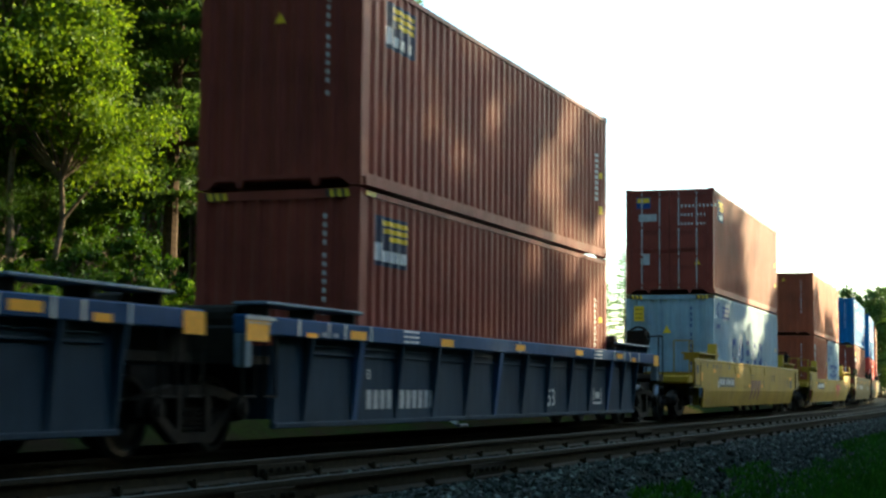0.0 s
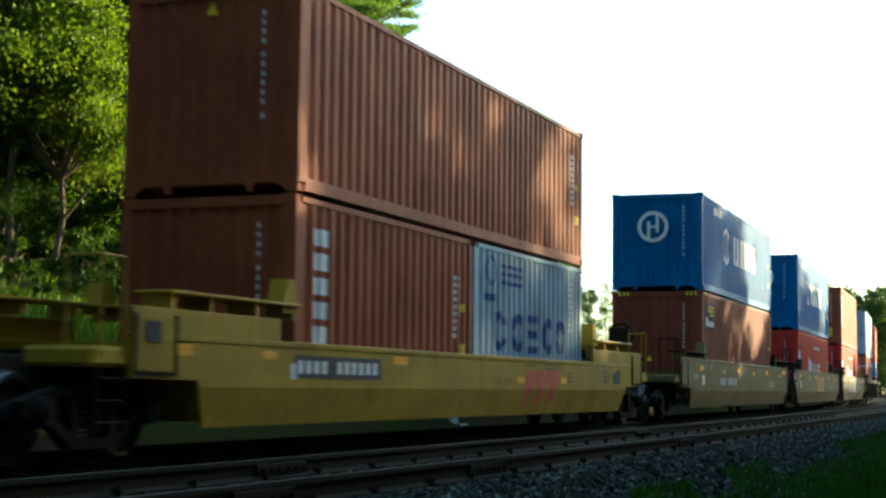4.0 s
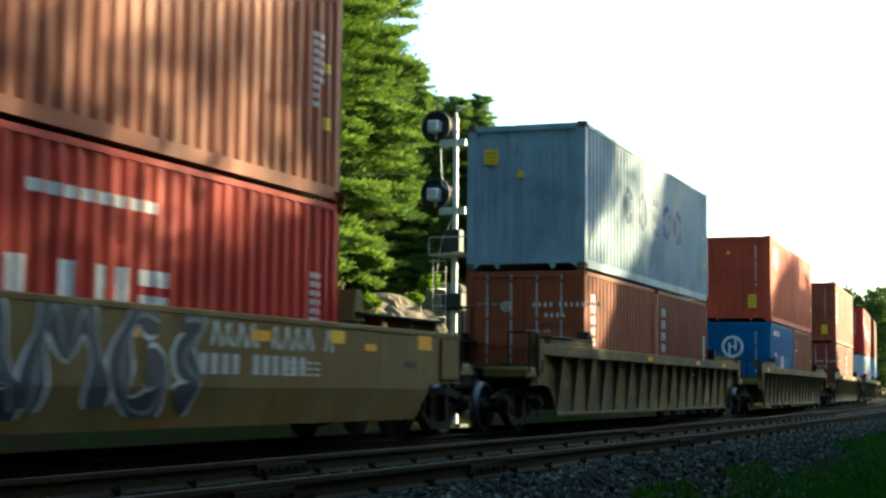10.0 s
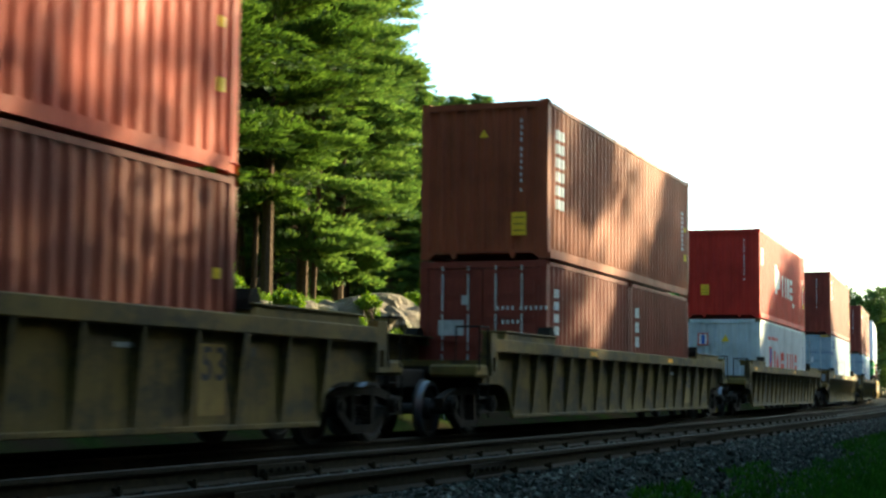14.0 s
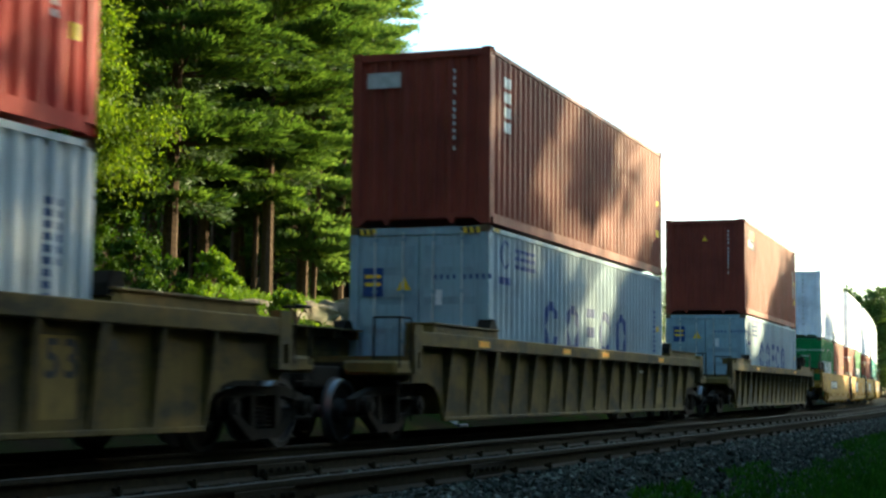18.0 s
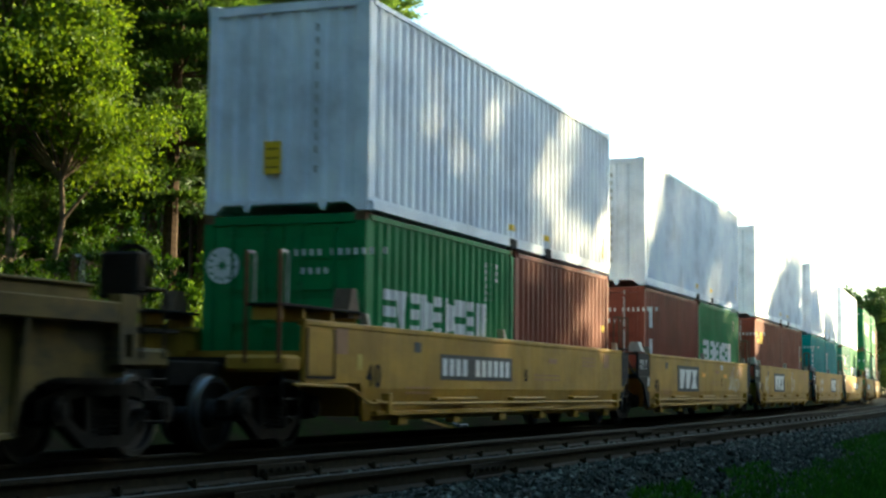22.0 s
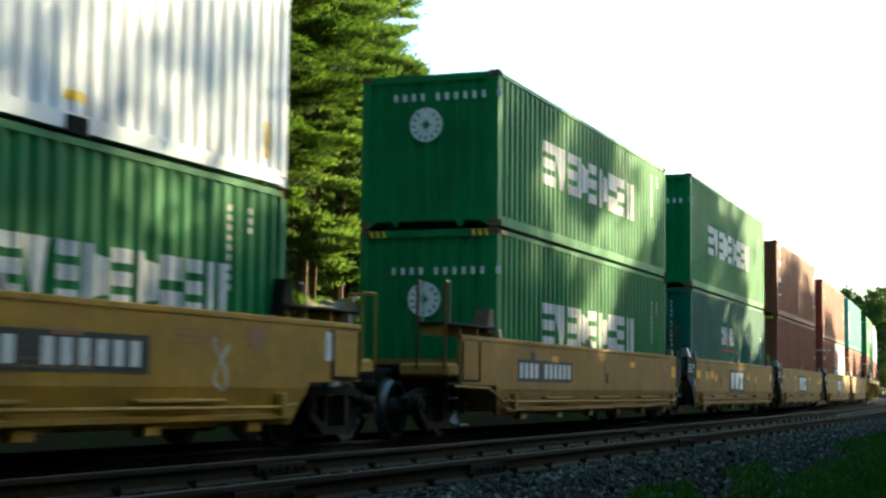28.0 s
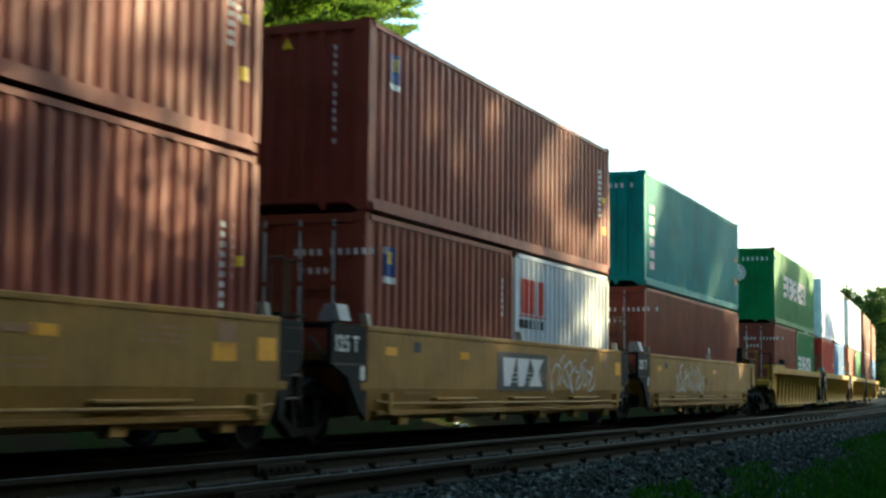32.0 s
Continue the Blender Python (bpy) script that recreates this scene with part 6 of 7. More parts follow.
random.seed(5)
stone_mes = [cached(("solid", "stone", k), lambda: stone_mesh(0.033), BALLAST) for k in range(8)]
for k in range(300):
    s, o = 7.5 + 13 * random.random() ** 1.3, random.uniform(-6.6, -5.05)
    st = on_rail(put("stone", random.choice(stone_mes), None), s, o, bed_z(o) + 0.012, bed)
    st.matrix_basis = st.matrix_basis @ pose(0, 0, 0, random.uniform(0, 360), 0, random.uniform(0, 360)) @ Matrix.Scale(random.uniform(0.7, 1.6), 4)


def scatter_stones(count, s0, s1, o0, o1):
    """The rest of the crushed stone, in one mesh."""
    base = np.array([(1, 0, 0), (-1, 0, 0), (0, 1, 0), (0, -1, 0), (0, 0, 0.8), (0, 0, -0.6)], float)
    tri = np.array([(0, 2, 4), (2, 1, 4), (1, 3, 4), (3, 0, 4), (2, 0, 5), (1, 2, 5), (3, 1, 5), (0, 3, 5)])
    rng = np.random.default_rng(4)
    vs = np.zeros((count, 6, 3))
    for i in range(count):
        s = s0 + (s1 - s0) * rng.random() ** 1.9
        o = rng.uniform(o0, o1)
        p = on_track(s, o, bed_z(o) + 0.008)
        q = Euler(rng.uniform(0, 6.28, 3)).to_matrix()
        vs[i] = (base * rng.uniform(0.5, 1.25, (6, 3)) * rng.uniform(0.02, 0.052)) @ np.array(q).T + np.array(p)
    f = (tri[None] + 6 * np.arange(count)[:, None, None]).reshape(-1, 3)
    me = bpy.data.meshes.new("loose_stones")
    me.from_pydata(vs.reshape(-1, 3).tolist(), [], f.tolist())
    me.materials.append(STONES)
    ob = put("loose_stones", me, bed)
    tagged(ob, "loose grey crushed stone", kind="stuff")


# loose stones get the same shade in their colour
m, n, l, b = nodes("loose_stone")
g = n.new("ShaderNodeNewGeometry")
f1 = noise_of(n, l, 25.0, 5.0)
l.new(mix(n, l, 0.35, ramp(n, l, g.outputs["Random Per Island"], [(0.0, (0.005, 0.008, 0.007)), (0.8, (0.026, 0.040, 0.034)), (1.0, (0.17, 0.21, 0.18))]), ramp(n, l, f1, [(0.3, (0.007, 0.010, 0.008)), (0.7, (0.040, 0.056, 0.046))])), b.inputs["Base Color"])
b.inputs["Roughness"].default_value = 0.75
b.inputs["Specular IOR Level"].default_value = 0.2
STONES = m
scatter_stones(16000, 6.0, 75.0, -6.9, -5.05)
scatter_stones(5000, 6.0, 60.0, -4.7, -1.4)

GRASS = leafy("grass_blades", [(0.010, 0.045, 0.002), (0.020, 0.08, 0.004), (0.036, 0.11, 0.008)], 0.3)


def blades(name, count, s0, s1, o0, o1, tall, label, bias=1.7, material=None):
    rng = np.random.default_rng(9)
    s = s0 + (s1 - s0) * rng.random(count) ** bias
    o = rng.uniform(o0, o1, count)
    keep = np.array([noise.noise(Vector((a * 0.35, b_ * 0.9, 1.7))) > -0.5 + 0.45 * (b_ > o1 - 0.35) for a, b_ in zip(s, o)])
    s, o = s[keep], o[keep]
    a = s / R
    x, y = (R - o) * np.sin(a), D + R - (R - o) * np.cos(a)
    z = np.interp(o, [-9.8, -8.3, -7.2, -6.4, -5.9], [GZ, GZ + 0.02, GZ + 0.12, -0.36, -0.14])
    if o0 > 0:
        z = np.interp(o, [b_[0] for b_ in BANK], [b_[1] for b_ in BANK])
    h = tall * rng.uniform(0.4, 1.2, len(s))
    th = rng.uniform(0, 6.28, len(s))
    w = rng.uniform(0.006, 0.014, len(s)) * (1 + s / 30)
    lean = rng.uniform(0.1, 0.6, len(s)) * h
    d = np.stack([np.cos(th), np.sin(th), 0 * th], 1)
    sd = np.stack([-np.sin(th), np.cos(th), 0 * th], 1)
    base = np.stack([x, y, z - 0.02], 1)
    up = np.array([0, 0, 1.0])
    v = np.stack([base - sd * w[:, None], base + sd * w[:, None], base + d * (lean * 0.4)[:, None] + up * (h * 0.65)[:, None] + sd * (w * 0.7)[:, None], base + d * lean[:, None] + up * h[:, None]], 1)
    nq = len(s)
    f = (np.array([(0, 1, 2), (0, 2, 3)])[None] + 4 * np.arange(nq)[:, None, None]).reshape(-1, 3)
    me = bpy.data.meshes.new(name)
    me.from_pydata(v.reshape(-1, 3).tolist(), [], f.tolist())
    me.materials.append(material or GRASS)
    return tagged(new(name, me), label, "grass", kind="stuff")


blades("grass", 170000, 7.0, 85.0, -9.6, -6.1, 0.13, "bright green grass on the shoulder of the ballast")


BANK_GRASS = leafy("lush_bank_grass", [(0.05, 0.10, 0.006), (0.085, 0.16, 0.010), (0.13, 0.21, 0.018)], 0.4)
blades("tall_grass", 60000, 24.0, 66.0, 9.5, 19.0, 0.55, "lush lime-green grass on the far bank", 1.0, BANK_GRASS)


# ---- trees ----
BARK = plain("grey_brown_bark", (0.10, 0.075, 0.055), 0.95, 0.45, 9)
PINEBARK = plain("reddish_pine_bark", (0.060, 0.038, 0.024), 0.95, 0.45, 9)
PINE = leafy("pine_needles", [(0.052, 0.110, 0.036), (0.090, 0.155, 0.052), (0.135, 0.205, 0.074)], 0.5)
# the same pine needles with the left wood's shade put into the colour
PINE_SHADED = leafy("shaded_pine_needles", [(0.028, 0.062, 0.015), (0.050, 0.094, 0.022), (0.085, 0.138, 0.032)], 0.5)
LEAF = leafy("broad_leaves", [(0.020, 0.050, 0.004), (0.040, 0.086, 0.007), (0.075, 0.132, 0.012)], 0.3)
LIME = leafy("young_bright_leaves", [(0.07, 0.14, 0.008), (0.125, 0.22, 0.016), (0.19, 0.28, 0.03)], 0.45)
FARLEAF = leafy("far_leaves", [(0.022, 0.05, 0.010), (0.04, 0.08, 0.016), (0.065, 0.115, 0.025)], 0.25)
GOLD = leafy("sunny_yellow_green_leaves", [(0.062, 0.115, 0.007), (0.098, 0.160, 0.010), (0.145, 0.205, 0.018)], 0.5)


def leaf_mesh(name, pos, along, size, wide, material):
    """Many small leaves: pos (n, 3), the way each points, its length and width."""
    rng = np.random.default_rng(len(pos))
    n_ = len(pos)
    a = along / (np.linalg.norm(along, axis=1, keepdims=True) + 1e-9)
    r = rng.normal(size=(n_, 3))
    side = np.cross(a, r)
    side /= np.linalg.norm(side, axis=1, keepdims=True) + 1e-9
    sz = size[:, None]
    v = np.stack([pos, pos + a * sz * 0.5 + side * sz * wide, pos + a * sz, pos + a * sz * 0.5 - side * sz * wide], 1)
    f = np.array([0, 1, 2, 3])[None] + 4 * np.arange(n_)[:, None]
    me = bpy.data.meshes.new(name)
    me.from_pydata(v.reshape(-1, 3).tolist(), [], f.tolist())
    me.materials.append(material)
    return me


def trunk_mesh(pts, radii, n_=8):
    bm = bmesh.new()
    prev = None
    for p, r in zip(pts, radii):
        cur = [bm.verts.new((p[0] + r * math.cos(i * 2 * math.pi / n_), p[1] + r * math.sin(i * 2 * math.pi / n_), p[2])) for i in range(n_)]
        if prev:
            for i in range(n_):
                j = (i + 1) % n_
                bm.faces.new((prev[i], prev[j], cur[j], cur[i]))
        prev = cur
    return bm


def limbs_mesh(lines, r0):
    bm = bmesh.new()
    for line in lines:
        k = len(line) - 1
        for i, (p, q) in enumerate(zip(line, line[1:])):
            tube(bm, p, q, r0 * (1 - i / k) + 0.012, 5, r0 * (1 - (i + 1) / k) + 0.01)
    return bm


def pine_tree(seed, height, bare, spread, per=15, material=None):
    """A pine: straight trunk, flat layers of boughs with gaps, needle tufts on their outer parts."""
    rng = np.random.default_rng(seed)
    top = new("pine_tree")
    lean = rng.normal(0, 0.012, 2)
    zs = np.linspace(-1.5, height * 0.98, 10)
    pts = [(lean[0] * z * (1 + 0.2 * math.sin(z)), lean[1] * z, z) for z in zs]
    part("trunk", trunk_mesh(pts, [0.02 + (0.22 if height > 18 else 0.10) * (1 - max(0, z) / height) ** 0.9 for z in zs]), PINEBARK, top, "straight reddish-brown trunk")
    lines, pos, way, size = [], [], [], []
    z = bare * height
    while z < height - 0.3:
        u = (z / height - bare) / (1 - bare)
        reach = spread * (1 - u) ** 0.75 * (0.55 + 0.45 * min(1, u * 5)) + 0.35
        for k in range(int(rng.integers(7, 10))):
            th = rng.uniform(0, 6.28)
            ln = reach * rng.uniform(0.55, 1.15)
            rise = rng.uniform(-0.22, 0.30) + 0.25 * u
            d = np.array([math.cos(th), math.sin(th), rise])
            o = np.array([lean[0] * z, lean[1] * z, z])
            line = [o + d * ln * q + np.array([0, 0, -0.10 * ln * q * q]) for q in (0, 0.35, 0.7, 1.0)]
            lines.append([tuple(p) for p in line])
            nt = max(3, int(ln * 4.5))
            for q in np.linspace(0.28, 1.05, nt):
                c = o + d * ln * q + np.array([0, 0, -0.10 * ln * q * q])
                wd = 0.40 * ln * (1.12 - q) + 0.24
                sidew = np.array([-math.sin(th), math.cos(th), 0])
                nn = int(per * (0.7 + wd))
                off = rng.uniform(-1, 1, nn)[:, None] * sidew * wd + rng.normal(0, 0.10, (nn, 3)) * np.array([1, 1, 0.7]) + rng.uniform(-0.15, 0.15, nn)[:, None] * d
                pos.append(c + off)
                way.append(d * 1.1 + off * 1.0 + rng.normal(0, 0.32, (nn, 3)) + np.array([0, 0, 0.26]))
                size.append(rng.uniform(0.16, 0.34, nn))
        z += rng.uniform(0.55, 0.85) * (1.2 - 0.5 * u)
    tagged(part("bough_framework", limbs_mesh(lines, 0.05), PINEBARK, top), kind="stuff")
    me = leaf_mesh("crown", np.concatenate(pos), np.concatenate(way), np.concatenate(size), 0.12, material or PINE)
    put("crown", me, top, "dark green needle crown in flat layers")
    return top


def broad_tree(seed, height, spread, count, leaf=0.16, material=None, bare=0.25, lobes=26, name="broadleaf_tree", lump=1.0):
    """A broad-leaved tree: trunk, rising limbs, leaves in uneven lobes with gaps between."""
    rng = np.random.default_rng(seed)
    top = new(name)
    zs = np.linspace(-1.0, height * 0.8, 8)
    wob = rng.normal(0, 0.12, (8, 2)).cumsum(0)
    pts = [(wob[i][0], wob[i][1], z) for i, z in enumerate(zs)]
    part("trunk", trunk_mesh(pts, [0.02 + 0.011 * height * (1 - i / 8.5) for i in range(8)]), BARK, top, "grey-brown trunk")
    cs, lines = [], []
    for k in range(lobes):
        u = rng.random() ** 0.8
        z = height * (bare + (1 - bare) * u)
        w = spread * math.sin(math.pi * min(1, 0.18 + 0.80 * u)) ** 0.8
        th = rng.uniform(0, 6.28)
        r = w * math.sqrt(rng.random())
        c = np.array([math.cos(th) * r, math.sin(th) * r, z])
        cs.append((c, lump * rng.uniform(0.085, 0.16) * height * (0.6 + 0.5 * (1 - u))))
        i = min(7, int(np.searchsorted(zs, z * 0.62)))
        o = np.array(pts[i])
        lines.append([tuple(o), tuple(o * 0.5 + c * 0.5 + np.array([0, 0, 0.3])), tuple(c)])
    tagged(part("bough_framework", limbs_mesh(lines, 0.006 * height), BARK, top), kind="stuff")
    pos, way = [], []
    for c, r in cs:
        nn = int(count / lobes)
        d = rng.normal(size=(nn, 3))
        d /= np.linalg.norm(d, axis=1, keepdims=True)
        rad = r * rng.random(nn)[:, None] ** 0.45 * np.array([1, 1, 0.62])
        spray = np.repeat(rng.normal(0, 0.34 * r, (nn // 20 + 1, 3)) * np.array([1.2, 1.2, 0.8]), 20, 0)[:nn]
        pos.append(c + d * rad * 0.7 + spray)
        way.append(d + rng.normal(0, 0.6, (nn, 3)) + np.array([0, 0, -0.25]))
    pos, way = np.concatenate(pos), np.concatenate(way)
    me = leaf_mesh("crown", pos, way, rng.uniform(0.6, 1.3, len(pos)) * leaf, 0.32, material or LEAF)
    put("crown", me, top, "leafy crown with gaps")
    return top


def plant(kind, x, y, z, turn, k=1.0, label="", group="trees along the line"):
    t = copy_thing(kind, pose(x, y, z, 0, 0, turn) @ Matrix.Scale(k, 4))
    return tagged(t, label, "tree", group)


def at(bearing, dist, z=0.0):
    b_ = radians(bearing)
    return dist * math.cos(b_), dist * math.sin(b_), z


PINES = [pine_tree(21, 21, 0.11, 4.0, 48), pine_tree(22, 19, 0.09, 3.6, 48), pine_tree(23, 23, 0.13, 4.3, 48)]
SHADED_PINES = [pine_tree(24, 21, 0.17, 4.0, 48, PINE_SHADED), pine_tree(25, 20, 0.20, 3.8, 48, PINE_SHADED)]
SLIM = [pine_tree(26, 17, 0.42, 1.7, 9, PINE_SHADED), pine_tree(27, 15, 0.48, 1.5, 9, PINE_SHADED)]
BROADS = [broad_tree(35, 7.8, 2.4, 44000, 0.11, GOLD, 0.38, 54, lump=0.72), broad_tree(31, 13, 4.2, 44000, 0.115, None, 0.10, 30), broad_tree(32, 11, 3.4, 36000, 0.11, None, 0.10, 26), broad_tree(33, 16, 4.2, 26000, 0.22, FARLEAF, 0.15, 32)]
SHRUBS = [broad_tree(41, 2.4, 1.3, 4200, 0.12, LIME, 0.02, 26, "shrub"), broad_tree(42, 1.9, 1.2, 3800, 0.11, LIME, 0.02, 24, "shrub")]
DULLS = [broad_tree(43, 2.2, 1.5, 4200, 0.12, LEAF, 0.0, 26, "shrub"), broad_tree(44, 1.5, 1.4, 3600, 0.11, LEAF, 0.0, 24, "shrub")]
FARS = [broad_tree(51, 16, 4.6, 7000, 0.38, FARLEAF, 0.12), pine_tree(52, 20, 0.15, 3.6, 8)]
SHADES = [broad_tree(61, 15, 4.2, 9000, 0.42, FARLEAF, 0.08, 36), broad_tree(62, 18, 4.4, 10000, 0.45, FARLEAF, 0.10, 38)]
AIRY = [broad_tree(65, 17, 4.4, 5200, 0.34, FARLEAF, 0.12, 44, lump=0.52), broad_tree(66, 18, 4.2, 5200, 0.34, FARLEAF, 0.15, 44, lump=0.5)]
HEDGES = [broad_tree(63, 9, 3.0, 6500, 0.34, FARLEAF, 0.02, 48, lump=0.8), broad_tree(64, 8.4, 2.8, 6500, 0.34, FARLEAF, 0.02, 48, lump=0.8)]
STOCK = SLIM + SHADED_PINES + DULLS + AIRY + PINES + BROADS + SHRUBS + FARS + SHADES + HEDGES
P_LAB, B_LAB, F_LAB = "tall green pine with layered boughs", "bright green broad-leaved tree in evening light", "dark green tree at the edge of the woods"

# the wood behind the train
for b_, d_, z_, k_, kind in ((32.45, 45, 0.5, 0.95, 0), (34.3, 54, 0.5, 1.0, 1), (31.2, 56, 1.0, 1.05, 2), (28.9, 55, 1.0, 1.0, 1), (27.6, 60, 1.2, 1.02, 0), (26.3, 63, 1.2, 1.05, 1), (24.4, 76, 1.5, 0.70, 1), (30.0, 68, 2, 1.1, 0), (27.9, 72, 2, 1.1, 2), (32.6, 66, 2, 1.1, 1), (35.0, 62, 2, 1.1, 2), (37.2, 60, 2, 1.1, 0), (39.2, 60, 2, 1.1, 1), (26.0, 80, 2, 1.0, 1)):
    x, y, _ = at(b_, d_)
    z = bank_z(x, y) - 0.15
    plant(SHADED_PINES[kind % 2] if b_ > 28.5 else PINES[kind], x, y, z, b_ * 97 % 360, k_, "tall pine with layered boughs, shade in its needle colour" if b_ > 28.5 else P_LAB)
for b_, d_, z_, k_, kind in ((36.2, 41, -0.4, 1.0, 0), (38.4, 41, -0.3, 1.2, 0), (37.4, 52, -0.4, 1.25, 1), (35.6, 56, -0.3, 1.15, 2), (39.5, 50, -0.4, 1.2, 1), (41.5, 46, -0.4, 1.2, 3), (36.9, 44, 0.0, 0.33, 2), (38.3, 42, 0.0, 0.38, 1)):
    x, y, _ = at(b_, d_)
    z = bank_z(x, y) - 0.15
    plant(BROADS[kind], x, y, z, b_ * 53 % 360, k_, B_LAB)
for b_, d_, z_, k_, kind in ((23.3, 84, 2.2, 0.74, 1), (22.1, 92, 2.2, 0.66, 0), (21.4, 98, 2.0, 0.62, 2), (20.5, 104, 2.0, 0.66, 1), (19.6, 108, 1.5, 0.55, 0), (18.9, 112, 1.0, 0.58, 1), (22.7, 100, 2.5, 0.66, 2), (21.8, 110, 2.5, 0.66, 1), (20.1, 118, 2.0, 0.6, 2), (18.2, 118, 0.5, 0.5, 0)):
    x, y, _ = at(b_, d_)
    z = bank_z(x, y) - 0.15
    plant(PINES[kind], x, y, z, b_ * 71 % 360, k_, P_LAB)
for b_, d_, k_, kind in ((17.5, 125, 0.30, 0), (17.0, 130, 0.30, 0), (16.4, 140, 0.32, 1), (15.7, 150, 0.5, 1), (15.0, 160, 0.5, 0), (14.3, 170, 0.5, 1), (13.6, 180, 0.55, 0), (12.9, 190, 0.55, 0), (12.2, 200, 0.6, 1), (11.5, 210, 0.6, 0), (10.8, 225, 0.65, 0), (10.1, 240, 0.65, 1), (9.5, 255, 0.75, 0), (9.0, 270, 0.85, 0)):
    x, y, _ = at(b_, d_)
    z = bank_z(x, y) - 0.3
    plant(FARS[kind], x, y, z, b_ * 131 % 360, k_, F_LAB)
for b_, d_, k_, kind in ((22.0, 80, 0.60, 0), (21.0, 79, 0.55, 2), (20.2, 80, 0.47, 0), (19.4, 80, 0.43, 2), (18.7, 84, 0.36, 0), (20.6, 76, 0.40, 1), (19.8, 78, 0.34, 1), (22.7, 78, 0.5, 1)):
    x, y, _ = at(b_, d_)
    plant(PINES[kind], x, y, bank_z(x, y) - 0.3, b_ * 77 % 360, k_, P_LAB)
# deeper rows of the wood, up the hill
random.seed(23)
for k in range(34):
    b_ = 23.6 + 17.5 * k / 33 + random.uniform(-0.3, 0.3)
    x, y, _ = at(b_, random.uniform(78, 105))
    plant(FARS[k % 2], x, y, bank_z(x, y) - 0.3, random.uniform(0, 360), random.uniform(0.8, 1.1), F_LAB)
for k in range(14):
    b_ = 33.7 + 6 * k / 13 + random.uniform(-0.2, 0.2)
    x, y, _ = at(b_, random.uniform(40, 50))
    t = plant(DULLS[k % 2], x, y, bank_z(x, y) - 0.2, random.uniform(0, 360), random.uniform(0.8, 1.3), "mid-green undergrowth at the edge of the wood", "undergrowth in the wood")
    t["category"] = "shrub"
for k in range(22):
    b_ = 23.8 + 15.8 * k / 21 + random.uniform(-0.3, 0.3)
    x, y, _ = at(b_, random.uniform(84, 96))
    t = plant(DULLS[k % 2], x, y, bank_z(x, y) - 0.3, random.uniform(0, 360), random.uniform(2.4, 3.2), "dull green thicket deep in the wood", "undergrowth in the wood")
    t["category"] = "shrub"
# slender bare-stemmed pines between the big ones
for k in range(30):
    b_ = 27.2 + 11.5 * k / 29 + random.uniform(-0.2, 0.2)
    x, y, _ = at(b_, random.uniform(56, 84))
    plant(SLIM[k % 2], x, y, bank_z(x, y) - 0.2, random.uniform(0, 360), random.uniform(0.85, 1.2), "slender pine with a long bare reddish stem", "young pines in the wood")
# the far end, where the line leaves the view
random.seed(8)
for k in range(26):
    b_ = 4.6 + 4.1 * k / 25 + random.uniform(-0.1, 0.1)
    x, y, z = at(b_, random.uniform(265, 310), -0.6)
    plant(FARS[0 if random.random() < 0.7 else 1], x, y, z, random.uniform(0, 360), random.uniform(0.95, 1.22) if b_ < 8.0 else random.uniform(0.8, 1.0), F_LAB)
# unseen wood on camera's side, past the view's edge, added to dim the light
random.seed(17)
SIDE_LAB = "unseen tall tree added to shade the train"
for k in range(64):
    x = -72 + k * 3.7 + random.uniform(-1.5, 1.5)
    for row, (ya, yb) in enumerate(((-11, -8), (-20, -13), (-32, -23))):
        if (row == 0 and (abs(x) < 9 or k % 3)) or (x > 75 and random.random() < 0.66) or (8 < x <= 75 and random.random() < 0.5):
            continue
        kind = random.choice(SHADES + PINES[:2] if x < 8 else AIRY)
        at_x, at_y, turn = x + random.uniform(-1, 1), random.uniform(ya, yb), random.uniform(0, 360)
        size = random.uniform(1.8, 2.1) if x < -12 else random.uniform(1.1, 1.35) if x < 8 else random.uniform(1.02, 1.4) if x < 70 else random.uniform(0.62, 1.0)
        if not (22 < at_x < 115 and at_y < -9.9):
            plant(kind, at_x, at_y, GZ, turn, size, SIDE_LAB, "woods beside the line")
# unseen airy trees placed to dapple low sun shining through: x, y, turn, size
for x, y, turn, k_ in ((35.43, -19.78, 146, 1.4), (40.25, -11.01, 299, 1.088), (40.26, -20.65, 201, 1.034), (58.2, -27.58, 101, 1.147), (71.89, -14.42, 3, 0.644), (74.82, -31.54, 94, 0.891), (84.55, -28.77, 219, 0.74), (109.88, -30.09, 38, 0.756), (113.06, -30.43, 304, 0.839)):
    plant(AIRY[0], x, y, GZ, turn, k_, SIDE_LAB, "woods beside the line")
for x, y, turn, k_ in ((27.86, -12.52, 334, 1.4), (30.42, -19.39, 107, 1.253), (48.9, -11.58, 140, 1.275), (52.36, -19.21, 89, 1.4), (53.23, -28.48, 295, 1.143), (54.94, -27.92, 281, 0.884), (56.78, -15.95, 258, 1.062), (61.65, -11.66, 239, 0.9), (65.79, -30.14, 221, 0.938), (68.89, -15.23, 105, 1.4), (69.94, -14.59, 14, 1.007), (90.65, -25.53, 330, 0.623), (97.19, -27.72, 346, 0.886), (101.12, -18.8, 89, 0.715)):
    plant(AIRY[1], x, y, GZ, turn, k_, SIDE_LAB, "woods beside the line")
# unseen bushy row added to keep low sun off the wagons and ground
for k in range(92):
    plant(HEDGES[k % 2], 11 + k * 2.4 + random.uniform(-0.8, 0.8), random.uniform(-9.5, -6.5), GZ, random.uniform(0, 360), random.uniform(0.9, 1.15) * (1.15 if 11 <= k < 19 else 0.98 if k < 11 else random.uniform(1.02, 1.5)), "unseen bushy tree added to shade the lower train", "woods beside the line")
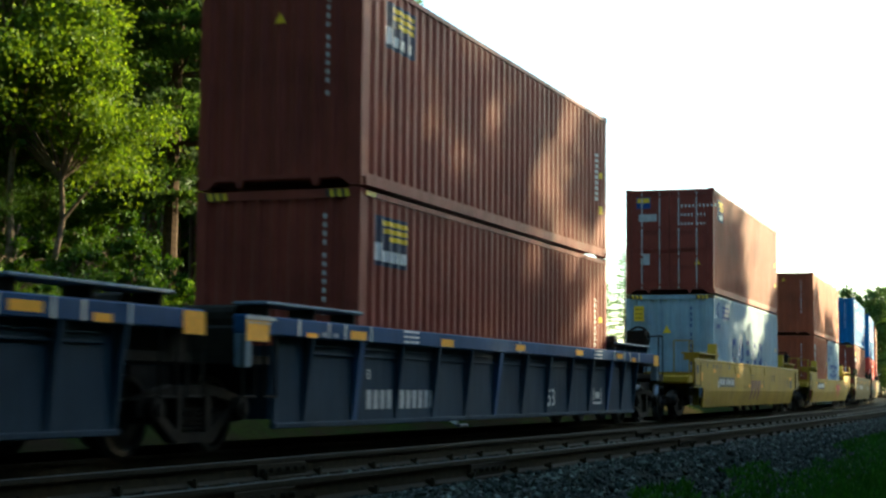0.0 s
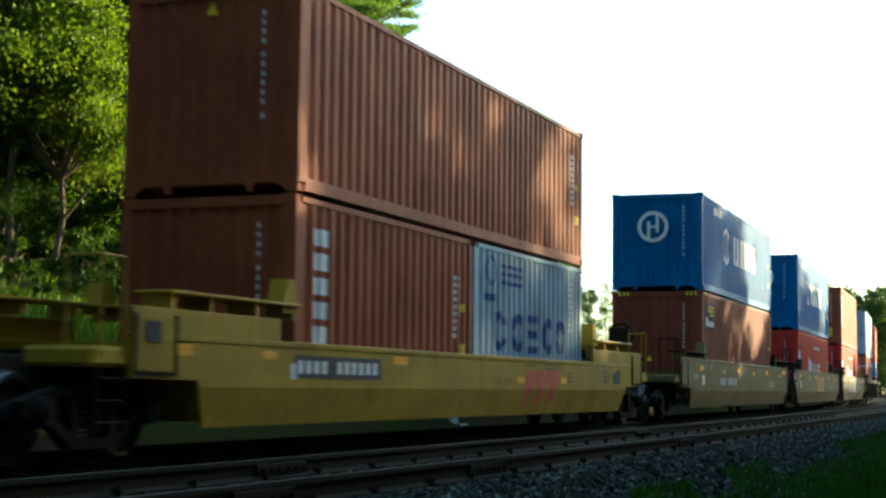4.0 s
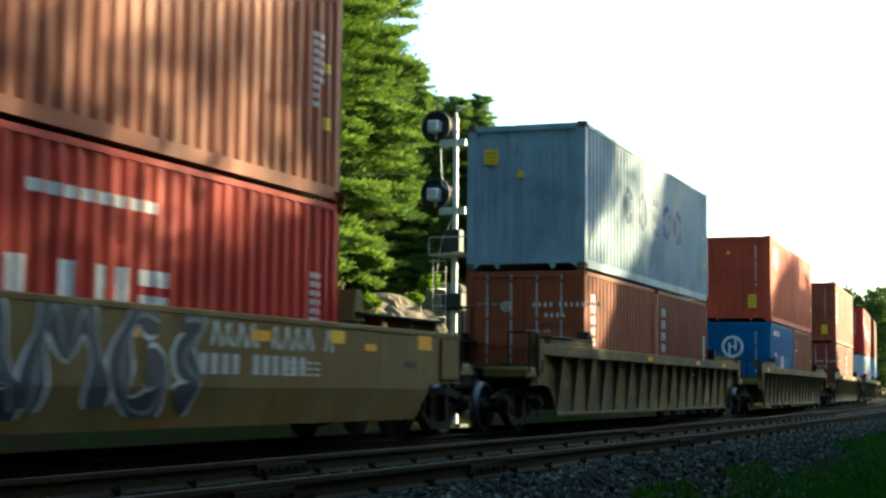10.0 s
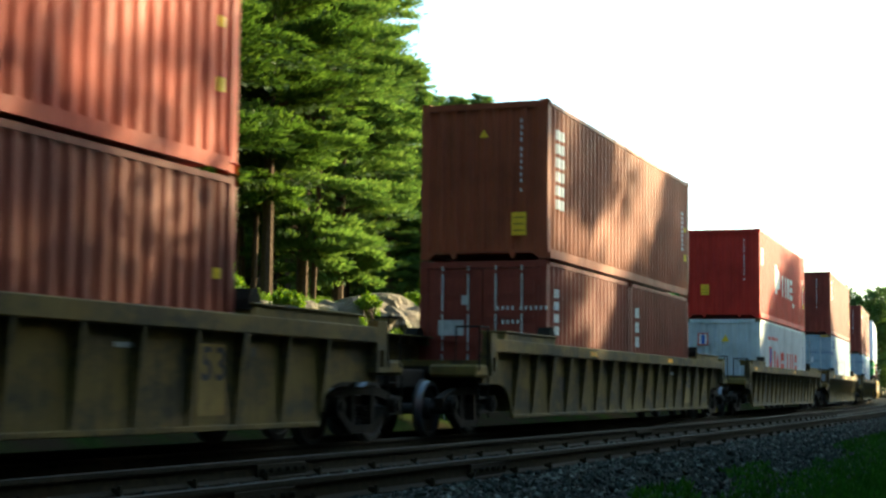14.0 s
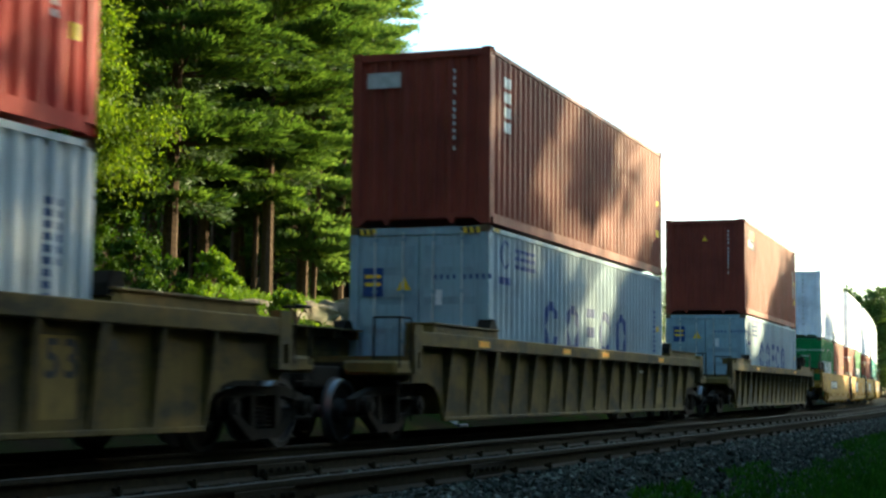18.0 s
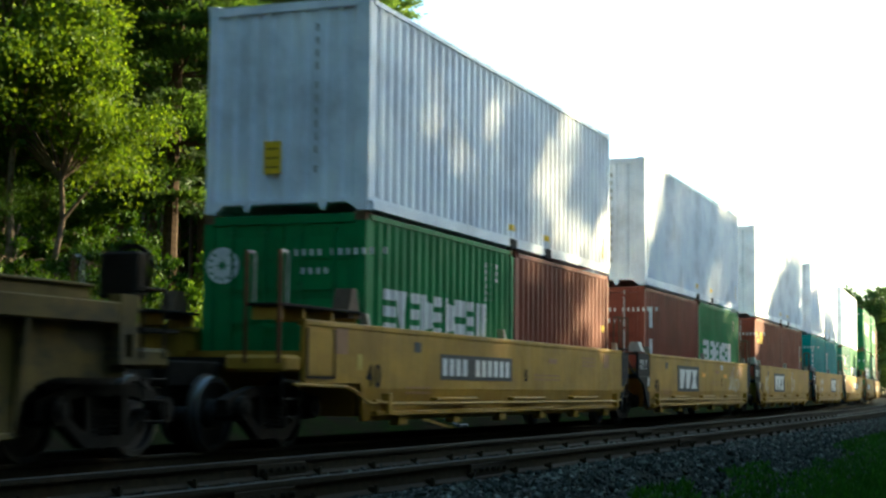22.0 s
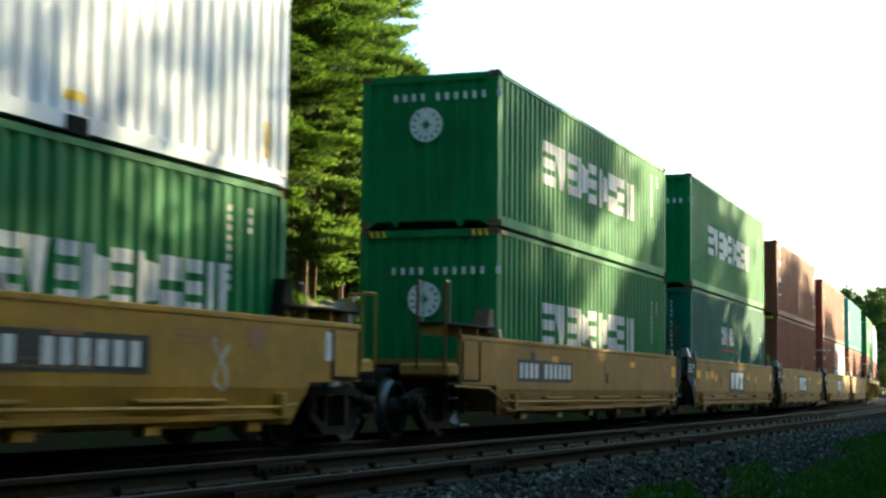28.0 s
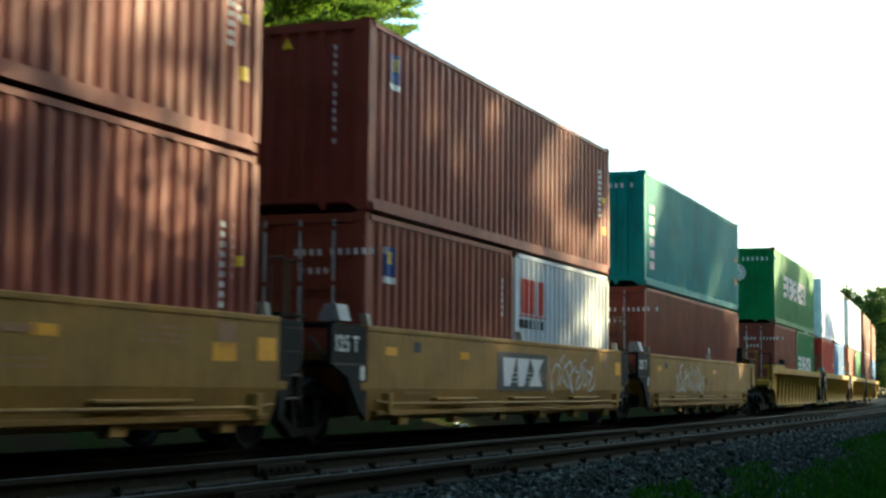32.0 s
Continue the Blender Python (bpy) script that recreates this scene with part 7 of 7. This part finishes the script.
# more unseen trees behind the camera, added to dim the lower train
for k in range(13):
    plant(SHADES[k % 2], -28 + k * 2.6, random.uniform(-9.5, -7.5), GZ, random.uniform(0, 360), random.uniform(1.15, 1.4), SIDE_LAB, "woods beside the line")
for k in range(8):
    plant(SHADES[k % 2], -34 + k * 3.2, random.uniform(-6.5, -5.0) - (3 if k > 5 else 0), GZ, random.uniform(0, 360), random.uniform(1.5, 1.75), SIDE_LAB, "woods beside the line")
# unseen pines both sides of the line behind the camera's left, to cut skylight
for k in range(22):
    s = -95 + k * 3.8
    for ya, yb in ((7.5, 10), (17, 26)):
        p = on_track(s, random.uniform(ya, yb))
        plant(random.choice(PINES), p.x, p.y, bank_z(p.x, p.y) - 0.2, random.uniform(0, 360), random.uniform(1.8, 2.1), SIDE_LAB, "woods beside the line")
# unseen pines left of the view, added to darken the container ends
for x, y, k_ in ((-9.0, 18.4, 1.8), (-5.0, 18.0, 1.7), (-1.0, 18.6, 1.8), (3.0, 18.2, 1.7), (7.0, 19.5, 1.6), (-3.0, 26.0, 1.9), (6.0, 27.5, 1.9), (13.0, 27.0, 1.6), (18.0, 33.0, 1.6), (25.0, 40.0, 1.5)):
    plant(PINES[int(x) % 3], x, y, bank_z(x, y) - 0.2, x * 37 % 360, k_, SIDE_LAB, "woods beside the line")
for k, off in enumerate((-18, -13, 11, 16, 22)):
    p = on_track(-150 - 4 * (k % 2), off)
    plant(PINES[k % 3], p.x, p.y, GZ, k * 50, 1.15, SIDE_LAB, "woods beside the line")
# shrubs on the far bank
for b_, d_, z_, k_, kind in ((30.75, 41, -0.2, 1.25, 0), (29.9, 40, -0.2, 1.15, 1), (28.2, 42, 0.0, 1.1, 0), (27.5, 43, 0.0, 1.0, 1), (26.6, 44, 0.0, 0.6, 0), (33.9, 40, -0.3, 1.1, 1), (25.2, 50, 0.3, 1.0, 0), (22.8, 66, 1.2, 1.3, 0), (23.6, 62, 1.0, 1.2, 1), (21.4, 74, 1.0, 1.1, 1), (17.4, 78, 0.2, 0.9, 0), (17.9, 76, 0.2, 0.8, 1), (35.5, 39, -0.3, 1.0, 0), (37.5, 37, -0.3, 1.0, 1), (31.6, 42, -0.2, 0.9, 1)):
    x, y, _ = at(b_, d_)
    z = bank_z(x, y) - 0.15
    t = plant(SHRUBS[kind] if b_ < 32 else DULLS[kind], x, y, z, b_ * 31 % 360, k_ * 0.8, "lime-green young shrub on the bank" if b_ < 32 else "dull green shrub on the bank", "shrubs on the bank")
    t["category"] = "shrub"
for t in STOCK:
    for o in (*t.children_recursive, t):
        bpy.data.objects.remove(o)


# ---- signal and rocks ----
def signal(x, y):
    """A two-head searchlight signal seen from behind: tapered mast, round black targets, lamp cases, ladder, platform."""
    top = new("railway_signal")
    tagged(top, "silver railway signal mast with two black round targets", "railway signal")
    top.location = (x, y, GZ + 0.2)
    h = 9.25
    bm = bmesh.new()
    tube(bm, (0, 0, 0), (0, 0, 2.6), 0.15, 12)
    tube(bm, (0, 0, 2.6), (0, 0, h), 0.095, 12, 0.075)
    part("mast", bm, ALU, top, "silver painted steel mast")
    part("finial", tubes(0.05, [(0, 0, h), (0, 0, h + 0.16)]), ALU, top)
    part("base", soft_box(-0.35, 0.35, -0.35, 0.35, 0, 0.35, 0.03), GREYB, top)
    for z in (9.03, 7.03):
        bm = bmesh.new()
        ring(bm, (0.06, 0.62, z), "x", 0.0001, 0.50, 0.02, 28)
        t = part("target", bm, BLACK, top, "black round target disc")
        bm = bmesh.new()
        ring(bm, (-0.06, 0.62, z), "x", 0.40, 0.46, 0.12, 28)
        part("target_rim", bm, BLACK, t)
        part("lamp_case", soft_box(-0.34, 0.06, 0.44, 0.78, z - 0.22, z + 0.14, 0.04), ALU, t, "silver lamp case")
        part("hood", tubes(0.12, [(0.08, 0.62, z), (0.42, 0.62, z - 0.05)], n=12), BLACK, t)
        part("bracket", boxes((-0.04, 0.04, -0.32, 0.5, z - 0.62, z - 0.41), (-0.03, 0.03, 0.58, 0.66, z - 0.45, z - 0.2)), ALU, t)
    part("stay", tubes(0.022, [(-0.05, 0.46, 8.35), (-0.05, 0.40, 7.3), (-0.05, 0.06, 7.0)]), ALU, top)
    part("stay", tubes(0.022, [(-0.05, 0.06, 6.3), (-0.05, 0.40, 5.6), (-0.05, 0.55, 4.6)]), BARE, top)
    bm = bmesh.new()
    box(bm, -0.5, 0.5, -0.75, 0.6, 5.18, 5.23)
    part("platform", bm, BARE, top, "small grating platform")
    part("railing", tubes(0.018, [(-0.5, -0.75, 5.2), (-0.5, -0.75, 6.25), (0.5, -0.75, 6.25), (0.5, -0.75, 5.2)], [(-0.5, -0.75, 5.75), (0.5, -0.75, 5.75)], [(-0.5, 0.6, 5.2), (-0.5, 0.6, 5.7), (-0.5, -0.75, 5.7)]), BARE, top)
    part("relay_box", soft_box(-0.2, 0.2, -0.2, 0.25, 5.3, 5.95, 0.02), GREYB, top)
    part("ladder", rungs(-0.3, 0.35, 0.3, 5.2, 0.4, 15, 0.015, "y"), BARE, top)
    part("cage", tubes(0.014, *[[(-0.3, 0.55, z), (-0.75, 0.5, z), (-0.75, 0.2, z), (-0.3, 0.15, z)] for z in (2.6, 3.4, 4.2, 5.0)]), BARE, top)
    part("junction_box", soft_box(-0.22, 0.22, -0.3, 0.3, 3.6, 4.1, 0.02), GREYB, top)


signal(*at(21.98, 45.0)[:2])

m, n, l, b = nodes("granite_rock")
f1, f2 = noise_of(n, l, 4.0, 8.0, (1, 1, 1), 0.7), noise_of(n, l, 0.8, 4.0)
l.new(mix(n, l, ramp(n, l, f2, [(0.4, (0, 0, 0)), (0.62, (0.8, 0.8, 0.8))]), ramp(n, l, f1, [(0.3, (0.08, 0.055, 0.038)), (0.5, (0.17, 0.125, 0.085)), (0.7, (0.26, 0.205, 0.15))]), (0.07, 0.075, 0.03)), b.inputs["Base Color"])
b.inputs["Roughness"].default_value = 0.9
bump(n, l, b, f1, 0.8, 0.08)
GRANITE = m


def rock(x, y, z, w, d_, h, seed):
    bm = bmesh.new()
    bmesh.ops.create_icosphere(bm, subdivisions=4, radius=1.0)
    o = Vector((seed * 7.3, seed * 1.7, 0))
    for v in bm.verts:
        c = v.co.copy()
        q = 1 + 0.35 * noise.noise(c * 1.1 + o) + 0.16 * noise.noise(c * 2.7 + o) + 0.07 * noise.noise(c * 6 + o)
        q = 0.5 * q + 0.5 * round(q * 4.5) / 4.5
        v.co = Vector((c.x * w * q, c.y * d_ * q, c.z * h * q))
    ob = part("rock_outcrop", bm, GRANITE, None)
    ob.location = (x, y, z)
    ob.rotation_euler.z = seed
    tagged(ob, "tan granite rock outcrop with moss on the bank", "rock", "rocks on the bank")


for k, (b_, d_, z_, w, dd, h) in enumerate(((25.9, 52, 1.4, 2.6, 1.6, 1.2), (24.8, 56, 1.6, 2.2, 1.5, 1.3), (27.4, 50, 1.0, 1.8, 1.2, 0.8), (22.9, 58, 1.6, 1.2, 1.2, 1.0), (21.9, 58, 1.4, 1.5, 1.3, 2.4), (20.9, 60, 1.2, 1.5, 1.3, 1.9), (20.3, 61, 1.2, 0.9, 0.9, 1.0), (19.9, 70, 0.8, 2.0, 1.5, 1.0), (29.0, 48, 0.6, 1.4, 1.0, 0.7))):
    x, y, _ = at(b_, d_)
    rock(x, y, bank_z(x, y) + 0.1 * h, w, dd, h, k + 1.0)


# ---- motion of the train ----
def motions():
    for thing, s0, length, z in RIDES:
        walk(thing, ride_rows(s0, length, z))
    # the wheels roll without slipping, on a tread of 0.419 m
    turns = [(i / FPS, -math.degrees(gone(i / FPS) / 0.419)) for i in range(32 * FPS + 1)]
    for w in WHEELS:
        x, y, z = w.location
        walk(w, [(t, pose(x, y, z, 0, a, 0)) for t, a in turns])


motions()
